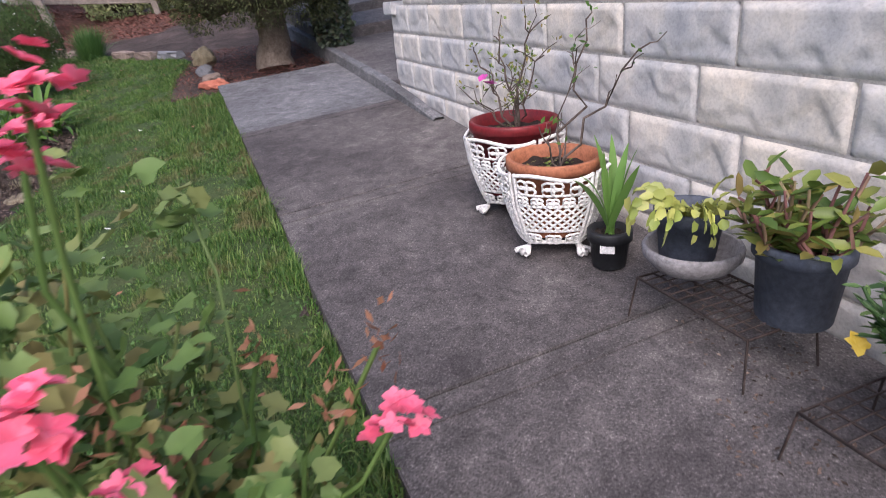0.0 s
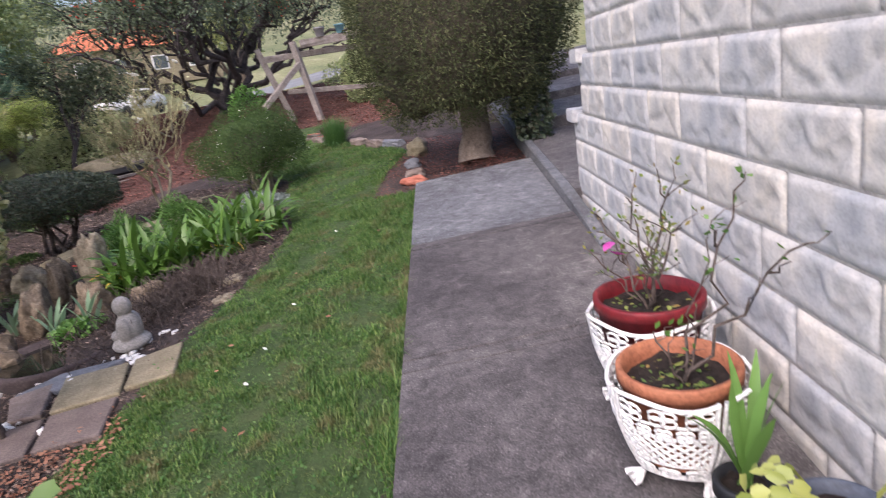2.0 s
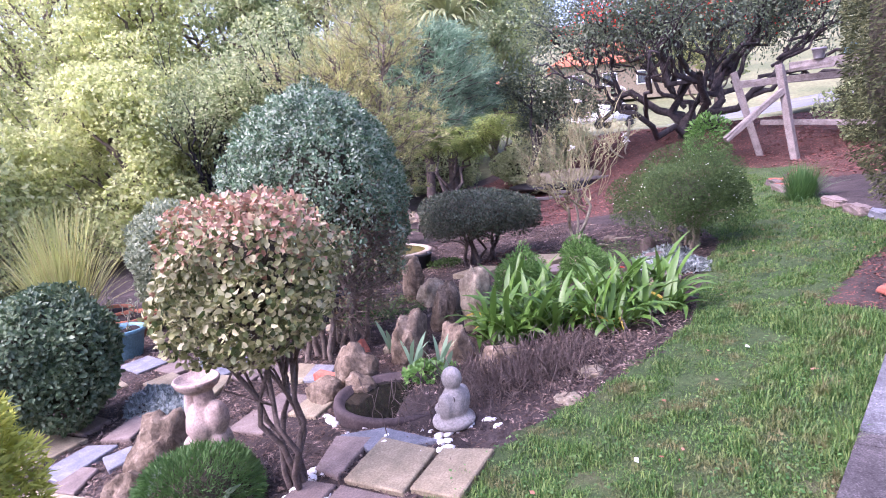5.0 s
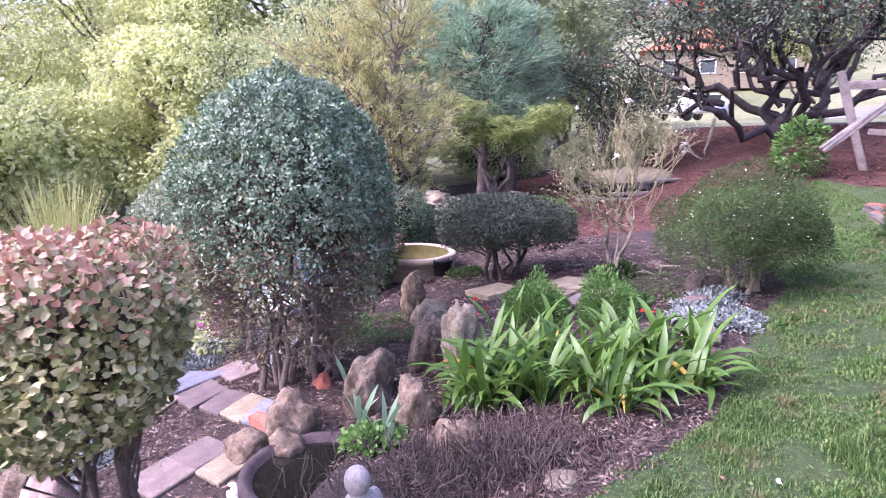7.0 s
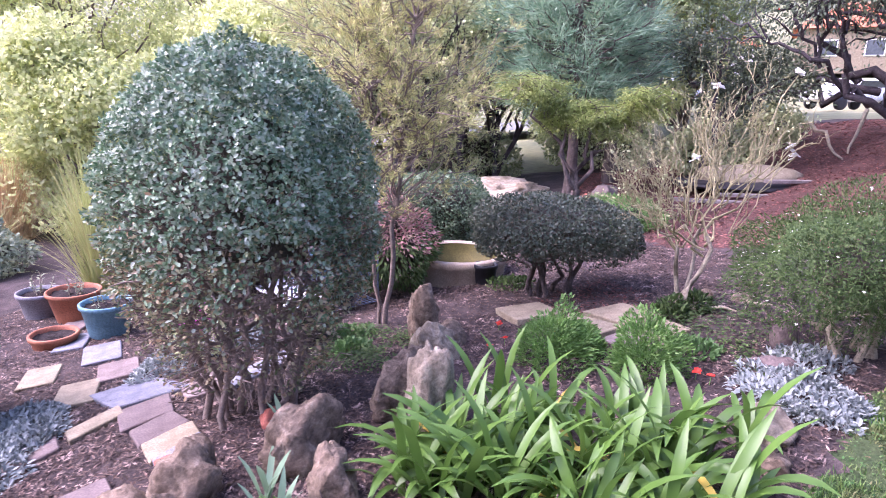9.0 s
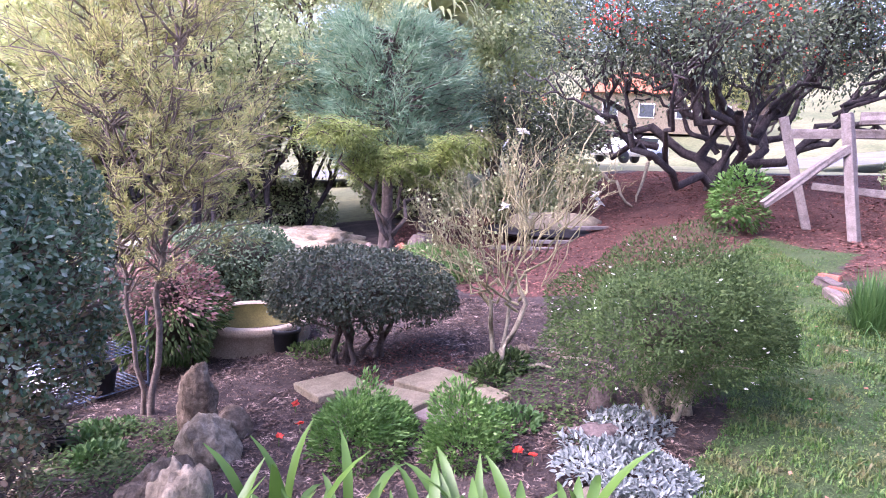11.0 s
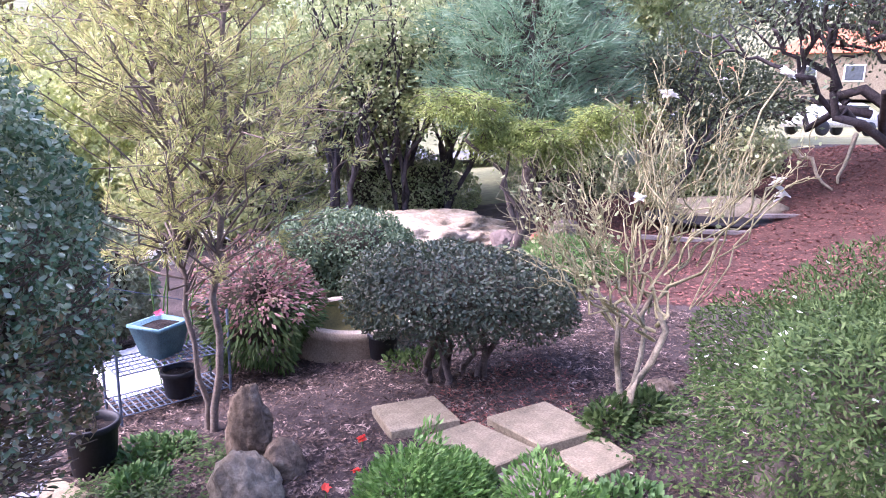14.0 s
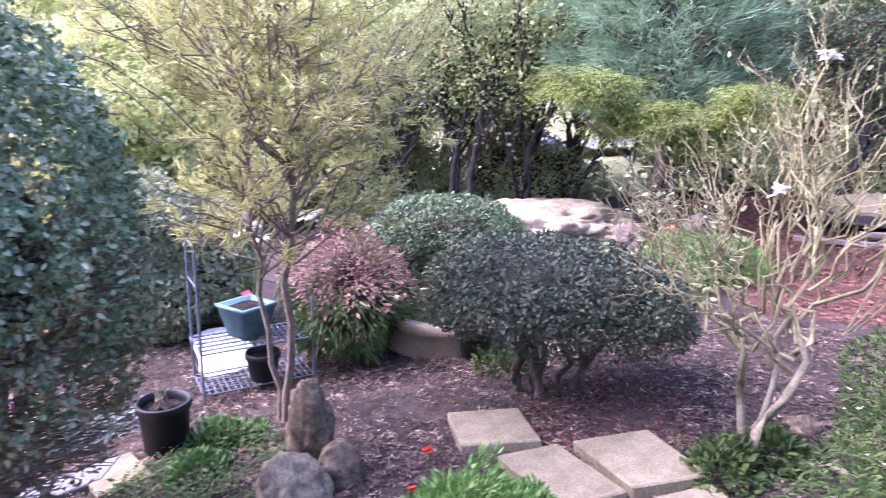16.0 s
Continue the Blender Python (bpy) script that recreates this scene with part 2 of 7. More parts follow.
SLATE_PLASTIC = rough_mat("blue_grey_plastic", [(0.3, (0.045, 0.055, 0.08)), (0.7, (0.085, 0.1, 0.13))], 5, 50, 0.6, 0.15, 0.002)
GREY_BOWL = rough_mat("grey_concrete_bowl", [(0.3, (0.2, 0.19, 0.2)), (0.7, (0.3, 0.29, 0.3))], 5, 60, 0.85, 0.3, 0.004)
WHITE_METAL = rough_mat("white_painted_metal", [(0.3, (0.72, 0.71, 0.7)), (0.7, (0.84, 0.83, 0.82))], 9, 60, 0.45, 0.2, 0.002)
RUSTY_WIRE = rough_mat("rusty_wire", [(0.3, (0.03, 0.022, 0.02)), (0.7, (0.08, 0.06, 0.055))], 20, 90, 0.7, 0.3, 0.002, metal=0.3)
BLUE_WIRE = rough_mat("blue_grey_wire", [(0.3, (0.1, 0.13, 0.18)), (0.7, (0.2, 0.24, 0.3))], 20, 90, 0.6, 0.3, 0.002, metal=0.3)
BLUE_GLAZE = rough_mat("blue_glaze", [(0.3, (0.09, 0.2, 0.25)), (0.7, (0.18, 0.33, 0.38))], 6, 50, 0.5, 0.1, 0.002)
BEIGE = rough_mat("beige_concrete", [(0.3, (0.26, 0.21, 0.15)), (0.7, (0.42, 0.35, 0.26))], 3, 60, 0.85, 0.4, 0.005)
OLIVE = rough_mat("algae_lining", [(0.3, (0.06, 0.055, 0.012)), (0.7, (0.12, 0.105, 0.025))], 4, 60, 0.7, 0.3, 0.005)
BARK = rough_mat("bark", [(0.3, (0.06, 0.045, 0.038)), (0.6, (0.14, 0.11, 0.095)), (0.8, (0.26, 0.21, 0.18))], 12, 60, 0.95, 0.9, 0.012)
BARK_PALE = rough_mat("pale_bark", [(0.3, (0.2, 0.17, 0.12)), (0.7, (0.36, 0.32, 0.22))], 12, 60, 0.9, 0.6, 0.008)
BARK_MID = rough_mat("brown_bark", [(0.3, (0.13, 0.1, 0.08)), (0.7, (0.27, 0.22, 0.18))], 12, 60, 0.95, 0.7, 0.01)
BARK_DARK = rough_mat("dark_bark", [(0.3, (0.028, 0.024, 0.026)), (0.7, (0.09, 0.075, 0.075))], 8, 40, 0.95, 0.9, 0.015)
WOOD_GREY = rough_mat("weathered_wood", [(0.3, (0.15, 0.125, 0.11)), (0.7, (0.28, 0.245, 0.22))], 8, 60, 0.9, 0.6, 0.006)
# twig brown, kept near black to stand for shade inside the crowns
INNER_SHADE = rough_mat("inner_twig_shade", [(0.3, (0.03, 0.03, 0.02)), (0.7, (0.09, 0.075, 0.05))], 14, 60, 0.95, 0.8, 0.02)
SAND = rough_mat("pale_sand", [(0.3, (0.24, 0.18, 0.11)), (0.5, (0.46, 0.38, 0.27)), (0.7, (0.62, 0.54, 0.42))], 3, 14, 0.95, 0.7, 0.03)
BLACK_SHEET = rough_mat("black_sheet", [(0.3, (0.012, 0.011, 0.012)), (0.7, (0.03, 0.027, 0.028))], 3, 40, 0.6, 0.3, 0.006)
POT_SOIL = rough_mat("potting_soil", [(0.3, (0.012, 0.009, 0.008)), (0.6, (0.035, 0.026, 0.022)), (0.8, (0.1, 0.07, 0.055))], 30, 120, 0.95, 0.9, 0.01)
WATER, _nt, _b = shader("pond_water", 0.05, 0.0, 0.6)
_b.inputs["Base Color"].default_value = (0.012, 0.012, 0.009, 1)
LABEL = rough_mat("white_label", [(0.3, (0.7, 0.7, 0.7)), (0.7, (0.8, 0.8, 0.8))], 9, 60, 0.5, 0.05, 0.001)
ROOF_RED = rough_mat("orange_roof_tiles", [(0.3, (0.42, 0.11, 0.05)), (0.7, (0.6, 0.2, 0.1))], 1.5, 12, 0.85, 0.4, 0.03)
RENDER_WHITE = rough_mat("white_render", [(0.3, (0.7, 0.69, 0.67)), (0.7, (0.82, 0.81, 0.8))], 0.8, 12, 0.85, 0.2, 0.01)
GLASS_DARK = rough_mat("window_glass", [(0.3, (0.05, 0.06, 0.07)), (0.7, (0.1, 0.12, 0.13))], 0.5, 5, 0.08, 0.0, 0.001, spec=0.6)

L_DOME = leaf_mat("dome_leaf", [(0.05, 0.11, 0.056), (0.135, 0.23, 0.125), (0.25, 0.34, 0.215), (0.42, 0.48, 0.37)], 0.42, 0.25, 0.4)
L_HEDGE = leaf_mat("hedge_leaf", [(0.05, 0.09, 0.045), (0.11, 0.17, 0.085), (0.2, 0.26, 0.15)], 0.45, 0.2, 0.35)
L_DOME_LOW = leaf_mat("dome_lower_leaf", [(0.08, 0.11, 0.05), (0.2, 0.23, 0.115), (0.33, 0.3, 0.18), (0.32, 0.21, 0.13)], 0.45, 0.3, 0.35)
L_NEEDLE = leaf_mat("feathery_needle", [(0.26, 0.28, 0.11), (0.42, 0.45, 0.17), (0.6, 0.61, 0.25), (0.46, 0.38, 0.22)], 0.6, 0.5)
L_DAISY = leaf_mat("daisy_leaf", [(0.03, 0.075, 0.025), (0.06, 0.13, 0.04), (0.12, 0.2, 0.06)], 0.5, 0.25)
L_PALM = leaf_mat("palm_frond", [(0.2, 0.26, 0.1), (0.32, 0.36, 0.16), (0.42, 0.42, 0.22)], 0.5, 0.3)
L_CONIFER = leaf_mat("conifer_leaf", [(0.035, 0.044, 0.021), (0.068, 0.082, 0.038), (0.12, 0.13, 0.06)], 0.7, 0.15, 0.15)
L_VARIEG = leaf_mat("variegated_leaf", [(0.05, 0.085, 0.025), (0.24, 0.25, 0.1), (0.48, 0.46, 0.28), (0.14, 0.17, 0.055)], 0.5, 0.25)
L_COPPER = leaf_mat("copper_leaf", [(0.3, 0.15, 0.1), (0.48, 0.29, 0.2), (0.42, 0.36, 0.22)], 0.5, 0.25)
L_WHITEBUSH = leaf_mat("soft_green_leaf", [(0.035, 0.07, 0.02), (0.065, 0.11, 0.033), (0.11, 0.165, 0.055)], 0.6, 0.3, 0.2)
L_STRAP = leaf_mat("strap_leaf", [(0.04, 0.1, 0.018), (0.077, 0.168, 0.027), (0.155, 0.25, 0.052)], 0.38, 0.3, 0.45)
L_YELLOW = leaf_mat("yellowed_leaf", [(0.55, 0.396, 0.044), (0.605, 0.462, 0.088)], 0.5, 0.3)
L_DARK = leaf_mat("small_dark_leaf", [(0.035, 0.055, 0.035), (0.065, 0.09, 0.055), (0.11, 0.14, 0.09), (0.12, 0.105, 0.07)], 0.45, 0.15, 0.35)
L_FINE = leaf_mat("fine_green", [(0.0525, 0.131, 0.035), (0.0963, 0.193, 0.0525)], 0.6, 0.25)
L_GOLD = leaf_mat("golden_needle", [(0.5, 0.55, 0.09), (0.68, 0.7, 0.15), (0.4, 0.46, 0.09)], 0.6, 0.3)
L_LIME = leaf_mat("lime_leaf", [(0.4, 0.46, 0.18), (0.58, 0.63, 0.28), (0.74, 0.75, 0.42)], 0.55, 0.55)
L_MID = leaf_mat("mid_green_leaf", [(0.33, 0.39, 0.18), (0.47, 0.52, 0.27), (0.61, 0.63, 0.37)], 0.55, 0.5)
L_BLUEPINE = leaf_mat("blue_green_needle", [(0.1, 0.2, 0.12), (0.2, 0.33, 0.2), (0.36, 0.48, 0.32)], 0.6, 0.35)
L_SILVER = leaf_mat("silver_leaf", [(0.13, 0.16, 0.155), (0.23, 0.27, 0.26), (0.36, 0.4, 0.38)], 0.7, 0.2)
L_BRIGHT = leaf_mat("bright_green_leaf", [(0.07, 0.17, 0.035), (0.12, 0.25, 0.055), (0.2, 0.34, 0.1)], 0.5, 0.3)
L_REDLEAF = leaf_mat("reddish_leaf", [(0.24, 0.1, 0.1), (0.38, 0.2, 0.19), (0.3, 0.24, 0.14)], 0.5, 0.25)
L_GREYBUSH = leaf_mat("grey_green_leaf", [(0.17, 0.21, 0.13), (0.27, 0.32, 0.2), (0.37, 0.41, 0.27)], 0.6, 0.25)
L_GERANIUM = leaf_mat("geranium_leaf", [(0.07, 0.14, 0.035), (0.12, 0.2, 0.055), (0.19, 0.27, 0.09), (0.24, 0.2, 0.08)], 0.55, 0.3)
L_DRY = leaf_mat("dry_leaf", [(0.26, 0.1, 0.06), (0.38, 0.2, 0.13), (0.22, 0.1, 0.06)], 0.7, 0.2)
L_CACTUS = leaf_mat("yellow_cactus_pad", [(0.3, 0.34, 0.07), (0.42, 0.44, 0.13), (0.22, 0.29, 0.065)], 0.45, 0.2)
L_POT = leaf_mat("pot_plant_leaf", [(0.06, 0.12, 0.025), (0.13, 0.2, 0.04), (0.24, 0.27, 0.07), (0.27, 0.18, 0.06)], 0.42, 0.25)
L_GRASS = leaf_mat("lawn_blade", [(0.035, 0.09, 0.02), (0.066, 0.148, 0.034), (0.115, 0.205, 0.05), (0.2, 0.27, 0.085)], 0.5, 0.3, 0.3, 0.3, (0.17, 0.165, 0.07), 2.6)
L_TUSSOCK = leaf_mat("tussock_blade", [(0.3, 0.36, 0.11), (0.46, 0.49, 0.19), (0.4, 0.36, 0.15)], 0.6, 0.3)
L_STRAW = leaf_mat("straw_blade", [(0.462, 0.297, 0.132), (0.572, 0.418, 0.22), (0.396, 0.264, 0.132)], 0.6, 0.3)
L_BERRYTREE = leaf_mat("berry_tree_leaf", [(0.0525, 0.0788, 0.0525), (0.105, 0.14, 0.0875), (0.168, 0.21, 0.112)], 0.5, 0.25)
L_DARKMID = leaf_mat("shaded_green_leaf", [(0.22, 0.29, 0.13), (0.4, 0.47, 0.23), (0.58, 0.62, 0.36)], 0.5, 0.5)
L_CLOVER = leaf_mat("clover_leaf", [(0.035, 0.1, 0.025), (0.065, 0.15, 0.04), (0.1, 0.19, 0.06), (0.14, 0.22, 0.08)], 0.6, 0.2, 0.2)
L_BROAD = leaf_mat("broad_blue_leaf", [(0.09, 0.15, 0.09), (0.15, 0.22, 0.14), (0.22, 0.29, 0.19)], 0.5, 0.25)
L_WEEP = leaf_mat("weeping_leaf", [(0.15, 0.22, 0.05), (0.27, 0.34, 0.085), (0.4, 0.46, 0.15)], 0.55, 0.35)
P_WHITE = leaf_mat("white_petal", [(0.825, 0.803, 0.748), (0.85, 0.85, 0.85)], 0.6, 0.3)
P_PINK = leaf_mat("pink_petal", [(0.792, 0.11, 0.22), (0.85, 0.22, 0.352)], 0.5, 0.3)
P_RED = leaf_mat("red_petal", [(0.66, 0.044, 0.033), (0.792, 0.11, 0.055)], 0.5, 0.3)
P_MAGENTA = leaf_mat("magenta_petal", [(0.55, 0.055, 0.385), (0.66, 0.132, 0.495)], 0.5, 0.3)


# ---- shapes ----
def tube_arrays(chains, sides=6):
    """Tapered tubes along chains of (points, radii), as one pair of arrays."""
    vs, fs, base = [], [], 0
    ang = np.linspace(0, 2 * np.pi, sides, endpoint=False)
    for pts, rad in chains:
        pts = np.asarray(pts, float)
        n = len(pts)
        tan = np.gradient(pts, axis=0)
        tan /= np.linalg.norm(tan, axis=1)[:, None] + 1e-9
        ref = np.where(np.abs(tan[:, 2:3]) > 0.9, np.array([[1.0, 0, 0]]), np.array([[0, 0, 1.0]]))
        a = np.cross(tan, ref)
        a /= np.linalg.norm(a, axis=1)[:, None] + 1e-9
        b = np.cross(tan, a)
        rad = np.broadcast_to(np.asarray(rad, float), (n,))
        ring = pts[:, None] + rad[:, None, None] * (np.cos(ang)[None, :, None] * a[:, None] + np.sin(ang)[None, :, None] * b[:, None])
        vs.append(ring.reshape(-1, 3))
        i, j = np.meshgrid(np.arange(n - 1), np.arange(sides), indexing="ij")
        k = (j + 1) % sides
        fs.append(base + np.stack([i * sides + j, i * sides + k, (i + 1) * sides + k, (i + 1) * sides + j], -1).reshape(-1, 4))
        base += n * sides
    return np.concatenate(vs), np.concatenate(fs)


def tube_mesh(name, chains, mat, sides=6):
    v, f = tube_arrays(chains, sides)
    return np_mesh(name, v, f, mat, smooth=True)


def bent(a, b, n=6, wobble=0.05, sag=0.0, rng=RNG):
    """A crooked line from a to b."""
    a, b = np.asarray(a, float), np.asarray(b, float)
    t = np.linspace(0, 1, n)[:, None]
    p = a + (b - a) * t
    off = rng.normal(0, wobble, (n, 3)) * np.linalg.norm(b - a)
    off[0] = off[-1] = 0
    p += off
    p[:, 2] += sag * (t[:, 0] * (1 - t[:, 0])) * 4
    return p


def leaf_mesh(name, pos, along, face, length, width, mat, fold=0.25, rng=RNG):
    """Many leaves in one mesh: each a pointed, folded blade at pos that grows along and faces face."""
    n = len(pos)
    along = along / (np.linalg.norm(along, axis=1)[:, None] + 1e-9)
    side = np.cross(along, face)
    side /= np.linalg.norm(side, axis=1)[:, None] + 1e-9
    nor = np.cross(side, along)
    L = (length * rng.uniform(0.6, 1.25, n))[:, None]
    Wd = (width * rng.uniform(0.7, 1.2, n))[:, None] * 0.5
    mid = pos + along * L * 0.5
    v = np.stack([pos, mid + side * Wd + nor * Wd * fold, pos + along * L, mid - side * Wd + nor * Wd * fold], 1).reshape(-1, 3)
    return np_mesh(name, v, np.arange(4 * n).reshape(n, 4), mat)


def six_leaf_mesh(name, pos, along, face, length, width, mat, rng=RNG):
    """Broader leaves with rounded ends: six corners each."""
    n = len(pos)
    along = along / (np.linalg.norm(along, axis=1)[:, None] + 1e-9)
    side = np.cross(along, face)
    side /= np.linalg.norm(side, axis=1)[:, None] + 1e-9
    nor = np.cross(side, along)
    L = (length * rng.uniform(0.65, 1.2, n))[:, None]
    Wd = (width * rng.uniform(0.7, 1.2, n))[:, None] * 0.5
    c = [pos, pos + along * L * 0.3 + side * Wd + nor * Wd * 0.3, pos + along * L * 0.75 + side * Wd * 0.8 + nor * Wd * 0.2,
         pos + along * L - nor * Wd * 0.25, pos + along * L * 0.75 - side * Wd * 0.8 + nor * Wd * 0.2, pos + along * L * 0.3 - side * Wd + nor * Wd * 0.3]
    v = np.stack(c, 1).reshape(-1, 3)
    i = np.arange(n)[:, None] * 6
    f = np.concatenate([i + np.array([[0, 1, 2, 3]]), i + np.array([[0, 3, 4, 5]])], 0)
    return np_mesh(name, v, f, mat)


def lobed_leaf_mesh(name, pos, along, face, size, mat, rng=RNG):
    """Round leaves with scalloped edges and a hollow centre."""
    n, m = len(pos), 12
    along = along / (np.linalg.norm(along, axis=1)[:, None] + 1e-9)
    side = np.cross(along, face)
    side /= np.linalg.norm(side, axis=1)[:, None] + 1e-9
    nor = np.cross(side, along)
    S = (size * rng.uniform(0.55, 1.2, n) * 0.5)[:, None]
    mid = pos + along * S
    v = [mid - nor * S * 0.2]
    for k in range(m):
        a = 2 * np.pi * (k + 0.5) / m
        q = (0.86 if k % 2 else 1.06) * (0.55 if k in (5, 6) else 1.0)
        v.append(mid + (along * math.cos(a) + side * math.sin(a)) * S * q + nor * S * rng.normal(0, 0.14, (n, 1)))
    v = np.stack(v, 1).reshape(-1, 3)
    b = np.arange(n)[:, None] * (m + 1)
    f = np.concatenate([b + np.array([[0, k + 1, (k + 1) % m + 1]]) for k in range(m)], 0)
    return np_mesh(name, v, f, mat, smooth=True)


def directions(n, rng=RNG):
    d = rng.normal(0, 1, (n, 3))
    return d / np.linalg.norm(d, axis=1)[:, None]


def lumps(d, amount, seed):
    r = np.random.default_rng(seed)
    out = np.ones(len(d))
    for k in range(9):
        w = r.normal(0, 1, 3) * (2.2 + k * 0.6)
        out += amount * np.sin(d @ w + r.uniform(0, 6.3)) / (1 + 0.35 * k)
    return out


def crown_points(n, rx, ry, rz, lump=0.05, shell=0.25, power=2.0, seed=1, low=-1.0, rng=RNG):
    """Places in a lumpy crown of half sizes rx, ry, rz, most of them in the outer shell, and the way outwards."""
    d = directions(int(n * 1.6), rng)
    d = d[d[:, 2] > low][:n]
    m = len(d)
    q = (np.abs(d) ** power).sum(1) ** (-1 / power)
    r = lumps(d, lump, seed) * q * (1 - shell * rng.power(0.6, m) * rng.uniform(0, 1, m))
    p = d * r[:, None] * np.array([rx, ry, rz])
    nor = d / np.array([rx, ry, rz])
    return p, nor / np.linalg.norm(nor, axis=1)[:, None]


# Solid lump inside a crown; its dark colour stands in for shade between leaves.
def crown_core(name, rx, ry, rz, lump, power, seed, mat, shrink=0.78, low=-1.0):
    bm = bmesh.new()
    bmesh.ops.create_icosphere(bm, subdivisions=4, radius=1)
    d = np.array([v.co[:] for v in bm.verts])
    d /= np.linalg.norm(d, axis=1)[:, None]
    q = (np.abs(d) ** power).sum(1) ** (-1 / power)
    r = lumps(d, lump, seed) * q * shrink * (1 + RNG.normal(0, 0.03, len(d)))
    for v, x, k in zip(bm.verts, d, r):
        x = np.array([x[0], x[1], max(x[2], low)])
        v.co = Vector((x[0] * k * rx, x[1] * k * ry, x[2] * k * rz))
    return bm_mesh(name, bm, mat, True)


def lathe(name, prof, mat, seg=32, smooth=True, wob=0.0):
    """A turned shape: prof is a list of (radius, height)."""
    a = np.linspace(0, 2 * np.pi, seg, endpoint=False)
    prof = np.asarray(prof, float)
    k = 1 + wob * np.sin(2 * a + 0.7) + wob * 0.6 * np.sin(3 * a)
    v = np.stack([prof[:, None, 0] * np.cos(a) * k, prof[:, None, 0] * np.sin(a) * k, np.repeat(prof[:, 1:2], seg, 1)], -1).reshape(-1, 3)
    i, j = np.meshgrid(np.arange(len(prof) - 1), np.arange(seg), indexing="ij")
    q = (j + 1) % seg
    f = np.stack([i * seg + j, i * seg + q, (i + 1) * seg + q, (i + 1) * seg + j], -1).reshape(-1, 4)
    return np_mesh(name, v, f, mat, smooth=smooth)


def disc(name, r, z, mat, rough=0.01, seg=28, rings=6):
    pr = [(max(0.001, r * i / rings), z) for i in range(rings, -1, -1)]
    me = lathe(name, pr, mat, seg)
    co = np.empty(len(me.vertices) * 3, np.float32)
    me.vertices.foreach_get("co", co)
    co = co.reshape(-1, 3)
    co[:, 2] += RNG.normal(0, rough, len(co))
    me.vertices.foreach_set("co", co.ravel())
    return me


def slab_mesh(name, outline, thick, mat, bevel=0.008):
    """A flat stone of any outline, its top at 0."""
    bm = bmesh.new()
    f = bm.faces.new([bm.verts.new((x, y, 0)) for x, y in outline])
    top = bmesh.ops.extrude_face_region(bm, geom=[f])
    for v in [g for g in top["geom"] if isinstance(g, bmesh.types.BMVert)]:
        v.co.z -= thick
    bmesh.ops.recalc_face_normals(bm, faces=bm.faces)
    bmesh.ops.bevel(bm, geom=[e for e in bm.edges], offset=bevel, segments=1, affect="EDGES")
    return bm_mesh(name, bm, mat)


def box_mesh(name, x, y, z, mat, bevel=0.006, wear=0.0, cuts=0):
    """A bevelled block with its foot at 0."""
    bm = bmesh.new()
    bmesh.ops.create_cube(bm, size=1)
    for v in bm.verts:
        v.co = Vector((v.co.x * x, v.co.y * y, (v.co.z + 0.5) * z))
    if cuts:
        bmesh.ops.subdivide_edges(bm, edges=bm.edges[:], cuts=cuts, use_grid_fill=True)
        for v in bm.verts:
            v.co += Vector(RNG.normal(0, wear, 3))
    if bevel:
        sharp = [e for e in bm.edges if len(e.link_faces) == 2 and e.calc_face_angle() > 0.6]
        bmesh.ops.bevel(bm, geom=sharp, offset=bevel, segments=2, affect="EDGES")
    return bm_mesh(name, bm, mat)


def rock_mesh(name, rx, ry, rz, mat, seed, sharp=0.2, sub=4):
    bm = bmesh.new()
    bmesh.ops.create_icosphere(bm, subdivisions=sub, radius=1)
    off = Vector((seed * 3.7, seed * 1.9, seed * 5.1))
    for v in bm.verts:
        d = v.co.normalized()
        k = 1 + sharp * 1.7 * noise.noise(d * 1.2 + off) + sharp * 0.7 * noise.noise(d * 3.1 + off) + sharp * 0.4 * (0.5 - abs(noise.noise(d * 5 + off))) + sharp * 0.4 * noise.noise(d * 9 + off) - sharp * 0.35 * abs(noise.noise(d * 19 + off))
        v.co = Vector((d.x * rx * k, d.y * ry * k, (d.z * k + 0.5) * rz))
    return bm_mesh(name, bm, mat, True)


# ---- ground: one sheet to the horizon ----
def inside(poly, x, y):
    c = np.zeros(np.shape(x), bool)
    px, py = zip(*poly)
    j = len(poly) - 1
    for i in range(len(poly)):
        hit_y = (py[i] > y) != (py[j] > y)
        c ^= hit_y & (x < (px[j] - px[i]) * (y - py[i]) / (py[j] - py[i] + 1e-12) + px[i])
        j = i
    return c


def edge_pt(s, w=0.0):
    p = W(w, s)
    return (p.x, p.y)


LAWN = [edge_pt(-9), (0.2, -6), (-1.2, -1.5), (-1.9, 1.0), (-2.35, 2.55), (-2.7, 3.44), (-3.0, 4.5), (-3.4, 5.5), (-4.1, 6.25), (-4.75, 6.9),
        (-5.2, 7.6), (-6.0, 8.1), (-7.4, 8.5), (-8.4, 9.2), (-9.2, 10.6), (-10.4, 12.9), (-8.6, 12.9), (-7.7, 11.2), (-5.7, 9.85), (-4.5, 9.1),
        (-3.7, 8.45), (-3.4, 7.4), (-2.95, 6.35), edge_pt(3.55)]
REDBARK = [(-8.4, 9.2), (-9.2, 10.6), (-10.4, 12.9), (-8.6, 12.9), (-7.7, 11.4), (-6.0, 12.0), (-6.0, 17), (-14, 20), (-18, 16), (-18, 8.5), (-13, 7.2), (-9.5, 7.6)]
gx = np.unique(np.concatenate([np.linspace(-400, -40, 10), np.linspace(-40, -16, 25), np.arange(-16, 3.01, 0.1), np.linspace(3, 30, 14), np.linspace(30, 400, 10)]).round(4))
